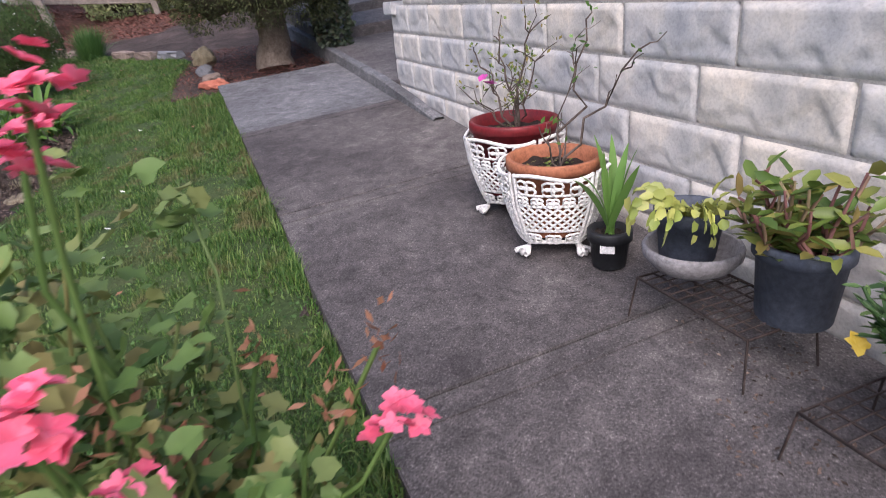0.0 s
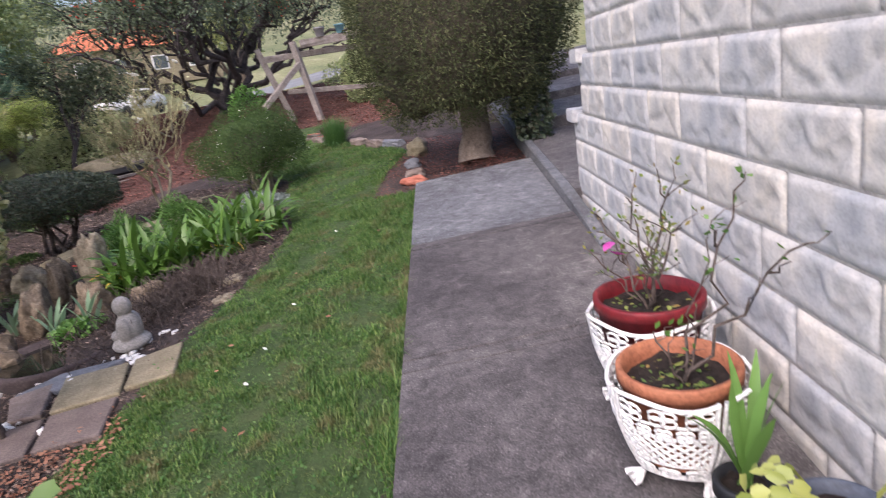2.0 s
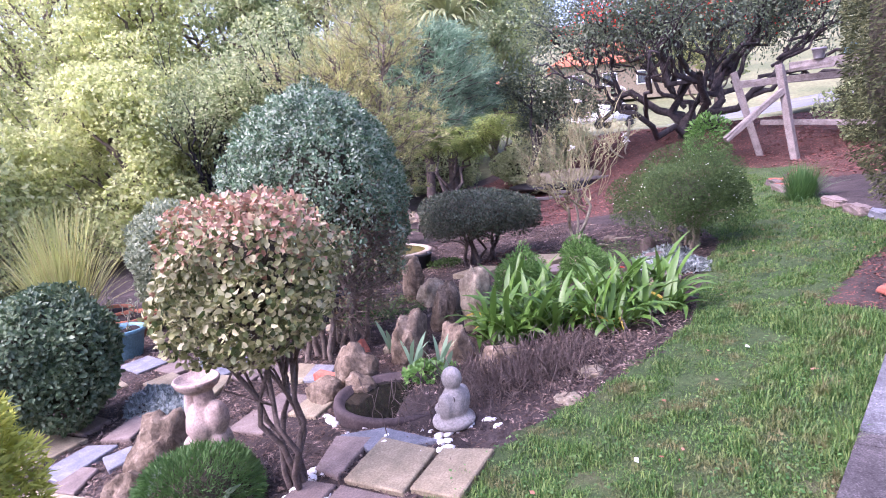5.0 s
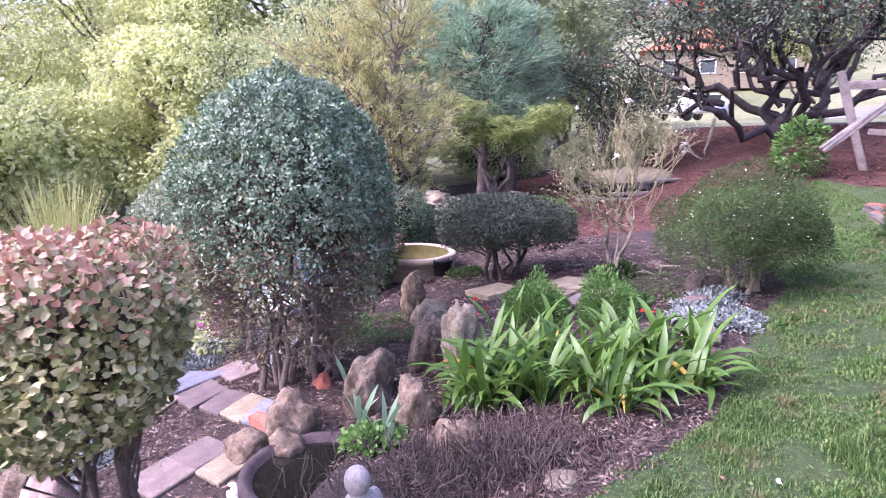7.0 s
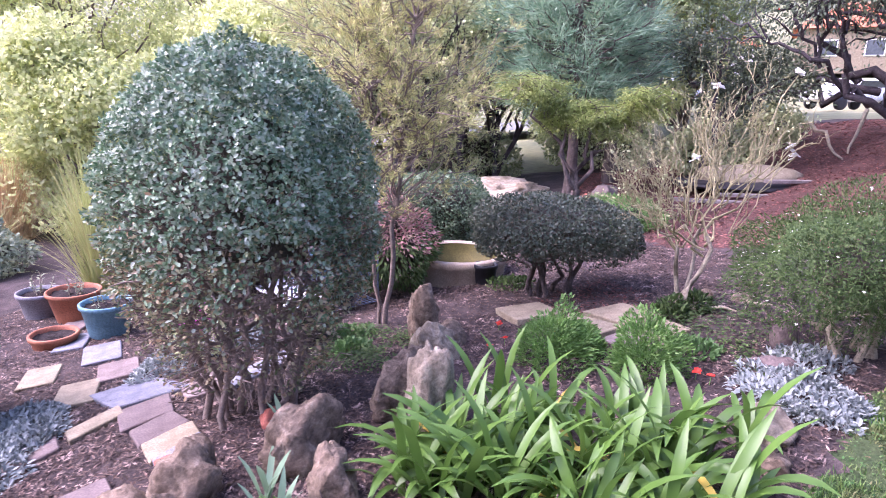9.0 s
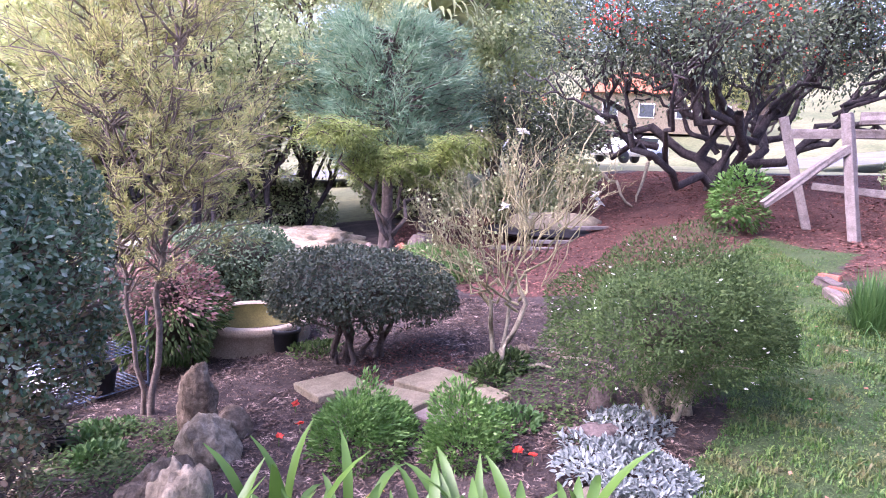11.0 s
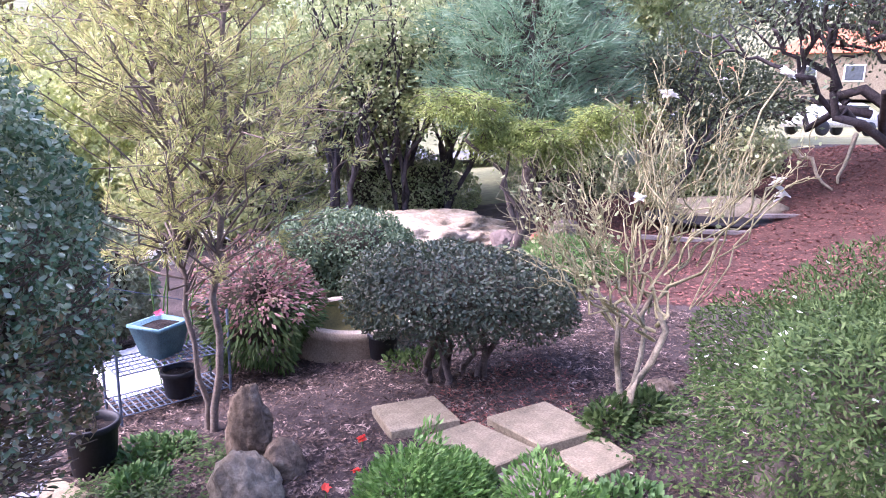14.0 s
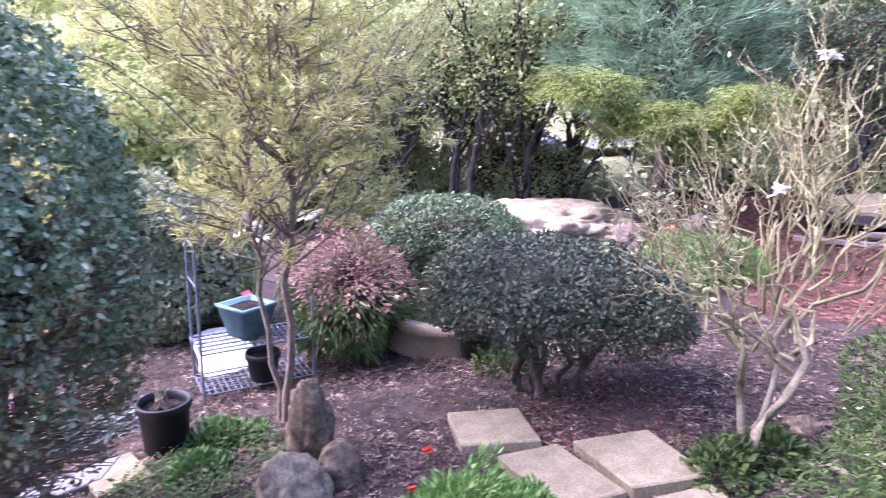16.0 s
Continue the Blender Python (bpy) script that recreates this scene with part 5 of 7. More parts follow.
def water_bowl(x, y):
    t = thing("pond_bowl", x, y, "dark round stone basin sunk in the bed, with still water", "basin")
    part("basin", lathe("basin", [(0.44, -0.06), (0.445, 0.03), (0.44, 0.055), (0.41, 0.06), (0.385, 0.052), (0.35, 0.0), (0.25, -0.05), (0.001, -0.06)], STATUE_DARK, 40, wob=0.02), t)
    part("water", disc("water", 0.365, 0.02, WATER, 0.0), t, "dark still water")


STATUE_DARK = rough_mat("dark_cast_stone", [(0.3, (0.035, 0.026, 0.026)), (0.7, (0.085, 0.064, 0.062))], 7, 60, 0.85, 0.5, 0.006)


def seated_statue(x, y, rot):
    """A small seated figure, kept to plain rounded masses in one mesh."""
    bm = bmesh.new()
    for (cx, cy, cz, sx, sy, sz) in ((0, 0, 0.055, 0.15, 0.13, 0.06), (0, 0.01, 0.16, 0.105, 0.085, 0.12), (0, 0.0, 0.325, 0.062, 0.066, 0.075), (0.09, 0.01, 0.17, 0.04, 0.05, 0.09), (-0.09, 0.01, 0.17, 0.04, 0.05, 0.09), (0, -0.085, 0.12, 0.07, 0.04, 0.035), (0, 0, 0.245, 0.05, 0.05, 0.04)):
        g = bmesh.ops.create_icosphere(bm, subdivisions=3, radius=1)
        for v in g["verts"]:
            v.co = Vector((cx + v.co.x * sx, cy + v.co.y * sy, cz + v.co.z * sz))
    ob = tagged(new("statue", bm_mesh("statue", bm, STATUE, True)), "weathered grey stone statue of a small seated figure", "statue")
    skin = ob.modifiers.new("skin", "REMESH")
    skin.mode, skin.voxel_size, skin.use_smooth_shade = "VOXEL", 0.009, True
    ob.matrix_world = pose(x, y, gz(x, y) + 0.0, 0, 0, rot)


def bath_statue(x, y):
    """A shallow birdbath held up by a squat rounded figure, in one mesh."""
    bm = bmesh.new()
    for (cx, cy, cz, sx, sy, sz) in ((0, 0, 0.05, 0.17, 0.16, 0.07), (0.03, 0, 0.17, 0.13, 0.12, 0.12), (-0.06, -0.05, 0.17, 0.07, 0.08, 0.11), (0.1, 0.03, 0.24, 0.08, 0.08, 0.1), (0.02, -0.02, 0.34, 0.11, 0.1, 0.11), (0.12, 0.02, 0.38, 0.07, 0.07, 0.09), (-0.08, -0.02, 0.4, 0.05, 0.05, 0.12), (0.03, 0, 0.47, 0.06, 0.06, 0.07)):
        g = bmesh.ops.create_icosphere(bm, subdivisions=3, radius=1)
        for v in g["verts"]:
            k = 1 + 0.08 * noise.noise(v.co * 3 + Vector((cz * 20, 0, 0)))
            v.co = Vector((cx + v.co.x * sx * k, cy + v.co.y * sy * k, cz + v.co.z * sz * k))
    prof = [(0.02, 0.5), (0.08, 0.5), (0.125, 0.53), (0.14, 0.56), (0.128, 0.572), (0.1, 0.55), (0.06, 0.535), (0.004, 0.53), (0.02, 0.5)]
    rings = [[bm.verts.new((-0.03 + q * math.cos(a * math.pi / 14), q * math.sin(a * math.pi / 14), z)) for a in range(28)] for q, z in prof]
    for a, b in zip(rings, rings[1:]):
        for q in range(28):
            bm.faces.new((a[q], a[(q + 1) % 28], b[(q + 1) % 28], b[q]))
    ob = tagged(new("garden_statue", bm_mesh("garden_statue", bm, STATUE_PINK, True)), "pinkish cast-stone birdbath on a worn rounded figure", "statue")
    skin = ob.modifiers.new("skin", "REMESH")
    skin.mode, skin.voxel_size, skin.use_smooth_shade = "VOXEL", 0.009, True
    ob.matrix_world = pose(x, y, gz(x, y), 0, 0, 30) @ Matrix.Diagonal((1, 1, 1.2, 1))


water_bowl(-3.85, 3.2)
seated_statue(-3.14, 3.38, -60)
bath_statue(-3.55, 1.93)
FLAGS = [
    ([(-2.66, 3.43), (-2.88, 3.2), (-2.6, 2.9), (-2.34, 3.08)], STONE_SAND, "buff sandstone flag at the lawn's edge"),
    ([(-2.9, 3.17), (-3.3, 2.95), (-2.95, 2.62), (-2.58, 2.86)], STONE_SAND, "large buff sandstone flag by the basin"),
    ([(-3.0, 3.22), (-3.42, 3.0), (-3.55, 2.72), (-3.1, 2.86)], STONE_GREY, "blue-grey slate flag by the basin"),
    ([(-3.34, 2.9), (-3.0, 2.6), (-3.2, 2.5), (-3.55, 2.7)], STONE_PINK, "pink flagstone by the basin"),
    ([(-2.55, 2.83), (-2.9, 2.6), (-2.62, 2.32), (-2.28, 2.52)], STONE_PURPLE, "purplish brown flagstone beside the lawn"),
    ([(-2.92, 2.58), (-3.12, 2.42), (-2.84, 2.15), (-2.64, 2.3)], STONE_PURPLE, "purplish brown flagstone beside the lawn"),
    ([(-3.0, 2.2), (-3.25, 2.1), (-2.9, 1.75), (-2.68, 1.9)], STONE_SAND, "yellowish sandstone flag beside the lawn"),
    ([(-5.04, 0.3), (-5.78, 0.44), (-5.12, 0.98), (-4.72, 0.53)], STONE_SAND, "long yellow sandstone block in the crossing path"),
    ([(-4.66, 0.72), (-4.95, 1.0), (-4.74, 1.25), (-4.34, 0.93)], STONE_GREY, "long blue-grey flagstone in the crossing path"),
    ([(-4.56, 1.16), (-4.62, 1.36), (-4.37, 1.42), (-4.27, 1.24)], STONE_GREY, "grey flagstone in the crossing path"),
    ([(-4.3, 0.84), (-4.54, 1.02), (-4.37, 1.17), (-4.05, 1.07)], STONE_PINK, "pinkish flagstone in the crossing path"),
    ([(-4.98, 1.08), (-5.42, 1.34), (-5.15, 1.46), (-4.8, 1.32)], STONE_PINK, "long pale pink flagstone in the crossing path"),
    ([(-5.6, 0.68), (-5.78, 0.9), (-5.46, 1.1), (-5.26, 0.92)], STONE_PINK, "pinkish brown flagstone in the crossing path"),
    ([(-4.3, 0.55), (-4.33, 0.8), (-3.78, 1.3), (-3.5, 1.2), (-3.75, 0.75)], STONE_SAND, "large pale flagstone in the crossing path"),
    ([(-4.9, 0.25), (-4.66, 0.48), (-4.4, 0.6), (-4.3, 0.3)], STONE_SAND, "buff flagstone in the crossing path"),
    ([(-3.7, 0.7), (-3.45, 1.15), (-3.1, 1.05), (-3.2, 0.6)], STONE_GREY, "grey flagstone in the crossing path"),
]
FLAGS += [
    ([(-5.71, 2.06), (-5.98, 2.34), (-5.63, 2.52), (-5.35, 2.26)], STONE_PURPLE, "thick purplish brown stone of the winding path"),
    ([(-5.35, 2.32), (-5.64, 2.5), (-5.41, 2.72), (-5.1, 2.5)], STONE_PURPLE, "purplish flagstone of the winding path"),
    ([(-5.2, 2.45), (-5.42, 2.73), (-5.23, 2.85), (-4.87, 2.67)], STONE_SAND, "cream flagstone of the winding path"),
    ([(-4.92, 2.65), (-5.24, 2.84), (-5.03, 3.0), (-4.7, 2.85)], STONE_GREY, "blue-grey flagstone of the winding path"),
    ([(-4.53, 2.25), (-4.75, 2.47), (-4.44, 2.7), (-4.25, 2.46)], STONE_PURPLE, "purplish flagstone beside the basin"),
    ([(-4.31, 2.03), (-4.55, 2.24), (-4.24, 2.48), (-4.0, 2.26)], STONE_PINK, "pinkish flagstone beside the birdbath"),
    ([(-4.23, 2.46), (-4.45, 2.66), (-4.21, 2.84), (-3.99, 2.63)], STONE_SAND, "cream flagstone beside the basin"),
    ([(-6.21, 2.32), (-6.41, 2.53), (-5.98, 2.83), (-5.83, 2.52)], STONE_PINK, "pinkish flagstone under the clipped dome"),
    ([(-6.18, 2.69), (-6.76, 3.09), (-6.47, 3.18), (-5.93, 2.8)], STONE_GREY, "long grey flagstone under the clipped dome"),
    ([(-6.09, 1.65), (-6.4, 2.03), (-6.09, 2.49), (-5.77, 2.01)], STONE_GREY, "pale grey flagstone of the winding path"),
    ([(-5.45, 1.83), (-5.84, 2.02), (-5.67, 2.14), (-5.29, 1.95)], STONE_SAND, "buff edging stone of the winding path"),
    ([(-5.15, 1.57), (-5.47, 1.75), (-5.2, 1.94), (-4.89, 1.78)], STONE_PINK, "pinkish flagstone beside the birdbath"),
]
for pts, mat, lab in FLAGS:
    flag(pts, mat, lab, 0.07, 0.035)
PATHFLAGS = [(-6.2, 1.5, 0.55, 0.32, STONE_SAND, 20), (-6.7, 1.6, 0.5, 0.35, STONE_PINK, 25), (-7.2, 1.2, 0.55, 0.35, STONE_GREY, 25), (-6.7, 0.9, 0.5, 0.3, STONE_SAND, 20), (-7.6, 0.7, 0.5, 0.3, STONE_GREY, 15),
             (-6.55, 3.2, 0.45, 0.3, STONE_SAND, 50), (-8.2, 0.4, 0.6, 0.3, STONE_PINK, 5)]
for x, y, a, b, mat, rot in PATHFLAGS:
    c, s_ = math.cos(radians(rot)), math.sin(radians(rot))
    flag([(x + (u * a * c - v * b * s_) / 2, y + (u * a * s_ + v * b * c) / 2) for u, v in ((1, 1), (-1, 0.93), (-0.96, -1), (1.04, -0.95))], mat, "flat stone of the winding flagstone path", 0.06, 0.03)
# four thick pale pavers
PAVERS = [([(-7.27, 5.02), (-7.33, 5.47), (-6.88, 5.62), (-6.82, 5.17)], STONE_SAND, 0.09), ([(-6.72, 5.38), (-6.86, 5.7), (-6.38, 6.02), (-6.22, 5.7)], STONE_SAND, 0.08), ([(-6.88, 5.78), (-7.02, 6.2), (-6.52, 6.42), (-6.4, 6.04)], STONE_SAND, 0.09),
          ([(-6.36, 6.1), (-6.5, 6.42), (-6.2, 6.52), (-6.04, 6.22)], STONE_SAND, 0.05), ([(-6.2, 5.75), (-6.36, 6.04), (-6.05, 6.16), (-5.9, 5.88)], STONE_PINK, 0.05)]
for pts, mat, th in PAVERS:
    flag(pts, mat, "thick pale square paver lying on the mulch", th, th * 0.75)
# rocks round the pond and in the beds
for k, (x, y, a, b, c, mat, lab) in enumerate((
        (-4.5, 3.05, 0.2, 0.17, 0.24, ROCK, "rounded brown mossy boulder by the basin"), (-4.32, 2.78, 0.16, 0.13, 0.14, ROCK, "brown boulder by the flagstones"), (-4.2, 3.02, 0.13, 0.12, 0.13, ROCK, "small brown boulder by the basin"),
        (-4.75, 3.62, 0.28, 0.14, 0.26, ROCK, "jagged brown rock behind the basin"), (-4.28, 3.85, 0.15, 0.13, 0.24, ROCK, "upright brown rock behind the basin"), (-3.75, 4.02, 0.15, 0.12, 0.17, ROCK, "brown rock beside the strap leaves"),
        (-4.95, 4.35, 0.14, 0.13, 0.42, ROCK_PALE, "tall standing pale rock"), (-5.35, 4.2, 0.3, 0.12, 0.3, ROCK, "slanting brown rock slab"), (-6.25, 4.42, 0.2, 0.18, 0.22, ROCK_PALE, "rounded pale boulder on the mulch"), (-6.75, 4.32, 0.13, 0.12, 0.38, ROCK, "mossy upright rock with pale top"),
        (-6.55, 4.55, 0.14, 0.1, 0.16, ROCK, "small mossy rock on the mulch"), (-4.55, 6.2, 0.22, 0.14, 0.12, ROCK_PALE, "flat pale rock at the lawn's edge"), (-4.2, 6.05, 0.12, 0.1, 0.09, ROCK, "brown rock at the lawn's edge"), (-5.3, 6.7, 0.16, 0.12, 0.1, STONE_PURPLE, "low purplish rock in the bed"),
        (-3.2, 4.45, 0.12, 0.09, 0.05, ROCK_PALE, "pale flat stone at the lawn's edge"), (-2.95, 4.1, 0.1, 0.08, 0.05, ROCK_PALE, "pale flat stone at the lawn's edge"), (-5.3, 3.3, 0.08, 0.07, 0.11, BRICK, "small pointed terracotta rock"), (-5.05, 3.55, 0.1, 0.08, 0.08, ROCK_PALE, "pale pitted rock in the bed"),
        (-3.98, 1.62, 0.24, 0.18, 0.3, ROCK, "dark mossy boulder beside a green cushion plant"), (-3.62, 1.42, 0.16, 0.12, 0.16, ROCK, "dark boulder by the flagstones"), (-7.15, 7.05, 0.1, 0.08, 0.08, ROCK, "grey stone under the rose"), (-6.9, 7.3, 0.13, 0.09, 0.07, ROCK, "grey stone under the rose"))):
    rock(x, y, a, b, c, mat, k + 11, lab, rot=k * 47.0, sink=0.04)
t = tagged(new("brick", box_mesh("brick", 0.2, 0.1, 0.07, BRICK, 0.006)), "red brick lying beside the boulders", "brick")
t.matrix_world = pose(-4.72, 2.85, gz(-4.72, 2.85) + 0.02, 4, 3, 40)
# white pebbles
r = np.random.default_rng(91)
PEB = [rock_mesh("pebble", 0.045, 0.035, 0.022, PEBBLE, k, 0.2, 2) for k in range(5)]
peb = [(-3.3 + r.normal(0, 0.12), 2.95 + r.normal(0, 0.05)) for _ in range(16)] + [(-3.05 + r.normal(0, 0.1), 3.2 + r.normal(0, 0.05)) for _ in range(12)] + [(-3.0 + r.normal(0, 0.16), 2.42 + r.normal(0, 0.12)) for _ in range(26)] + [(-3.02 + r.normal(0, 0.06), 3.5 + r.normal(0, 0.1)) for _ in range(8)] + [(-4.0 + r.normal(0, 0.2), 2.75 + r.normal(0, 0.06)) for _ in range(12)]
for k, (x, y) in enumerate(peb):
    t = tagged(new("pebble", PEB[k % 5]), "white quartz pebble in the bed", "pebble", "white pebbles")
    t.matrix_world = pose(x, y, gz(x, y) + 0.005, r.normal(0, 10), 0, r.uniform(0, 360)) @ Matrix.Scale(r.uniform(0.4, 1.0), 4)
x, y = scatter([(-2.9, 3.3), (-3.4, 2.9), (-4.2, 2.7), (-4.3, 3.4), (-3.6, 3.8), (-2.9, 3.7)], 3500, r)
flakes("pond_gravel", x, y, 0.02, 0.016, CHIPS, "fine gravel round the basin", 93, "gravel", 0.015)

# variegated standard
t = thing("standard_shrub", -3.08, 2.4, "ball-clipped variegated shrub with coppery top on bare stems", "shrub")
r = np.random.default_rng(101)
cc = np.array([-0.06, -0.14, 1.25])
ch = []
for k in range(6):
    a = k * 1.05
    e = cc + np.array([math.cos(a) * 0.2, math.sin(a) * 0.2, -0.25])
    ch.append((bent((0.05 * math.cos(a), 0.05 * math.sin(a), -0.03), e, 8, 0.035, 0, r), np.linspace(0.02, 0.01, 8)))
    for q in range(4):
        b = ch[k * 5][0][4 + q % 3]
        ch.append((bent(b, cc + directions(1, r)[0] * 0.4, 5, 0.05, 0, r), np.linspace(0.009, 0.004, 5)))
part("stemwork", tube_mesh("stemwork", ch, BARK), t)
p, nor = crown_points(7600, 0.43, 0.43, 0.4, 0.12, 0.65, 2.4, 33, -0.95, r)
top = (p[:, 2] + r.normal(0, 0.13, len(p))) > 0.25
p += cc
al, fa = nor * 0.5 + directions(len(p), r) * 0.8, nor + directions(len(p), r) * 0.6
part("crown", six_leaf_mesh("crown", p[~top], al[~top], fa[~top], 0.043, 0.031, L_VARIEG, r), t, "cream and green variegated leaves")
part("crown_top", six_leaf_mesh("crown_top", p[top], al[top], fa[top], 0.042, 0.026, L_COPPER, r), t, "copper-coloured scorched top leaves")
# dark ball that paints the shade seen through gaps in the crown
c = part("inner_growth", crown_core("inner_growth", 0.46, 0.46, 0.4, 0.08, 2.5, 33, INNER_SHADE, 0.45), t, "solid dark core for the shade among inner twigs")
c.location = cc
# dark green cushion
t = thing("cushion_plant", -3.25, 1.86, "round feathery dark green cushion plant", "plant")
p, nor = crown_points(9000, 0.31, 0.31, 0.24, 0.06, 0.3, 2, 7, -0.2)
p[:, 2] += 0.1
part("foliage", leaf_mesh("foliage", p, nor + directions(len(p)) * 0.6, directions(len(p)), 0.05, 0.007, L_FINE), t)
c = part("inner_growth", crown_core("inner_growth", 0.31, 0.31, 0.24, 0.06, 2, 7, INNER_SHADE, 0.8, -0.2), t)
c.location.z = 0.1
# large clipped dome
def dome_bush(x, y, rx, ry, rz, base):
    """A tall clipped dome: many bare stems, a dense leafy cap, and thin brown twiggy sides below."""
    t = thing("dome_bush", x, y, "tall dome-clipped shrub, leafy above and bare brown below", "bush")
    r = np.random.default_rng(41)
    zc = base + rz * 0.82
    ch = []
    for k in range(15):
        a, q = k * 2.4, (0.06 + 0.3 * (k / 15) ** 0.7)
        foot = np.array([math.cos(a) * q, math.sin(a) * q * 1.1, -0.05])
        top = np.array([math.cos(a + 0.3) * rx * r.uniform(0.3, 0.75), math.sin(a + 0.3) * ry * r.uniform(0.3, 0.75), zc + rz * r.uniform(-0.1, 0.3)])
        c = bent(foot, top, 9, 0.035, 0, r)
        ch.append((c, np.linspace(r.uniform(0.018, 0.034), 0.01, 9)))
        for b in range(7):
            o = c[r.integers(2, 8)]
            d = directions(1, r)[0] * np.array([rx, ry, rz * 0.3]) * 0.55 + np.array([0, 0, 0.12])
            ch.append((bent(o, o + d, 6, 0.06, 0, r), np.linspace(0.011, 0.004, 6)))
    part("stemwork", tube_mesh("stemwork", ch, BARK_MID), t, "clustered brown stems")
    p, nor = crown_points(125000, rx, ry, rz, 0.045, 0.42, 2.05, 41, -0.82, r)
    h = p[:, 2] / rz
    n1 = np.array([noise.noise(Vector(q) * 2.6) for q in p])
    n2 = np.array([noise.noise(Vector(q) * 9.0 + Vector((5, 0, 0))) + 0.55 * noise.noise(Vector(q) * 21.0) for q in p])
    keep = r.uniform(0, 1, len(p)) < np.clip((h + 0.58 + n1 * 0.9) / 0.85, 0.05, 1) * np.clip(0.55 + n2 * 2.3, 0.04, 1)
    p, nor, h, n2 = p[keep], nor[keep], h[keep], n2[keep]
    p = p + nor * (n2 * 0.085)[:, None]
    along, face = nor * 0.5 + directions(len(p), r) * 0.8, nor + directions(len(p), r) * 0.55
    p[:, 2] += zc
    low = h + r.normal(0, 0.22, len(p)) < -0.12
    part("crown", six_leaf_mesh("crown", p[~low], along[~low], face[~low], 0.036, 0.02, L_DOME, r), t, "dense small blue-green leaves")
    part("lower_foliage", six_leaf_mesh("lower_foliage", p[low], along[low], face[low], 0.036, 0.02, L_DOME_LOW, r), t, "thin browning lower leaves")
    q, qn = crown_points(2600, rx, ry, rz, 0.045, 0.45, 2.05, 41, -0.85, r)
    q, qn = q[q[:, 2] < rz * 0.35] + np.array([0, 0, zc]), qn[q[:, 2] < rz * 0.35]
    tw = [(bent(a - b * 0.18 - np.array([0, 0, 0.1]), a + b * 0.02 + r.normal(0, 0.03, 3), 4, 0.08, 0, r), 0.003) for a, b in zip(q, qn)]
    part("twig_layer", tube_mesh("twig_layer", tw, BARK_MID, 4), t, "fine bare brown twigs")
    # dark solid filling, put in as the shade under the dome's leaves
    c = part("inner_growth", crown_core("inner_growth", rx, ry, rz, 0.045, 2.05, 41, INNER_SHADE, 0.62, -0.1), t, "solid dark core for the shade among inner twigs")
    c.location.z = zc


dome_bush(-5.6, 3.08, 0.77, 0.86, 1.27, 0.26)
# strap-leaf clump
STRAPS = [strap_blade(L, 0.062, b, tw, L_STRAP, lean=ln) for L, b, tw, ln in ((0.72, 1.5, 0.3, 0.25), (0.62, 2.1, -0.4, 0.45), (0.8, 1.1, 0.2, 0.15), (0.55, 2.4, 0.5, 0.6), (0.68, 1.8, -0.2, 0.5), (0.5, 1.2, 0.0, 0.7))]
OLD = [strap_blade(0.6, 0.045, 2.2, 0.4, L_YELLOW, lean=0.8)]
strap_clump("strap_leaf_clump", -4.32, 5.03, 0.48, 0.88, 470, STRAPS, "broad clump of arching green strap leaves, a few yellowed", "plant", -28, 3, 52, (0.56, 0.9), OLD)
r = np.random.default_rng(55)
ch = []
for k in range(750):
    x, y = -3.5 + r.normal(0, 0.19), 4.05 + r.normal(0, 0.36)
    e = np.array([x, y, gz(x, y)]) + np.array([r.normal(0, 0.1), r.normal(0, 0.1), r.uniform(0.08, 0.26)])
    ch.append((bent((x, y, gz(x, y)), e, 4, 0.1, 0, r), 0.0032))
tagged(new("dry_twigs", tube_mesh("dry_twigs", ch, BARK, 4)), "bare reddish brown twigs at the lawn's edge", "twigs", kind="stuff")
# iris-like blades by the pond
for x, y in ((-4.35, 3.5), (-4.05, 3.62), (-5.0, 3.5)):
    t = thing("iris", x, y, "few stiff blue-green blades by the basin", "plant", "blue-green blades")
    IRIS = [strap_blade(0.34, 0.035, 0.5, 0.1, L_BLUEPINE, lean=0.3)]
    for k in range(6):
        part("leaf", IRIS[0], t, "", pose(0.02 * k - 0.05, 0, 0, RNG.normal(0, 14), RNG.normal(0, 14), k * 67))
t = thing("ground_ivy", -4.1, 3.58, "low green leaves beside the basin", "plant")
p, nor = crown_points(420, 0.17, 0.2, 0.1, 0.1, 0.6, 2, 6, 0.0)
part("foliage", six_leaf_mesh("foliage", p, nor + directions(len(p)) * 0.6, nor + np.array([0, 0, 1]), 0.05, 0.045, L_BRIGHT), t)
# silver ground cover
for k, (x, y, a, b, n) in enumerate(((-4.85, 6.62, 0.42, 0.32, 1500), (-5.35, 6.95, 0.25, 0.25, 500), (-6.75, 2.1, 0.5, 0.3, 1700), (-5.6, 1.45, 0.35, 0.22, 1000), (-7.1, 2.6, 0.3, 0.25, 700), (-4.9, 1.65, 0.35, 0.22, 900), (-4.2, 1.7, 0.3, 0.15, 500), (-5.35, 1.65, 0.3, 0.2, 700))):
    t = thing("silver_plant", x, y, "woolly silver-grey ground cover", "plant", "silver ground cover")
    p, nor = crown_points(n * 2, a, b, 0.1, 0.1, 0.6, 2, k + 3, 0.0)
    part("foliage", six_leaf_mesh("foliage", p, nor * np.array([1, 1, 0.6]) + directions(len(p)) * 0.8, nor + np.array([0, 0, 1]), 0.05, 0.02, L_SILVER), t)
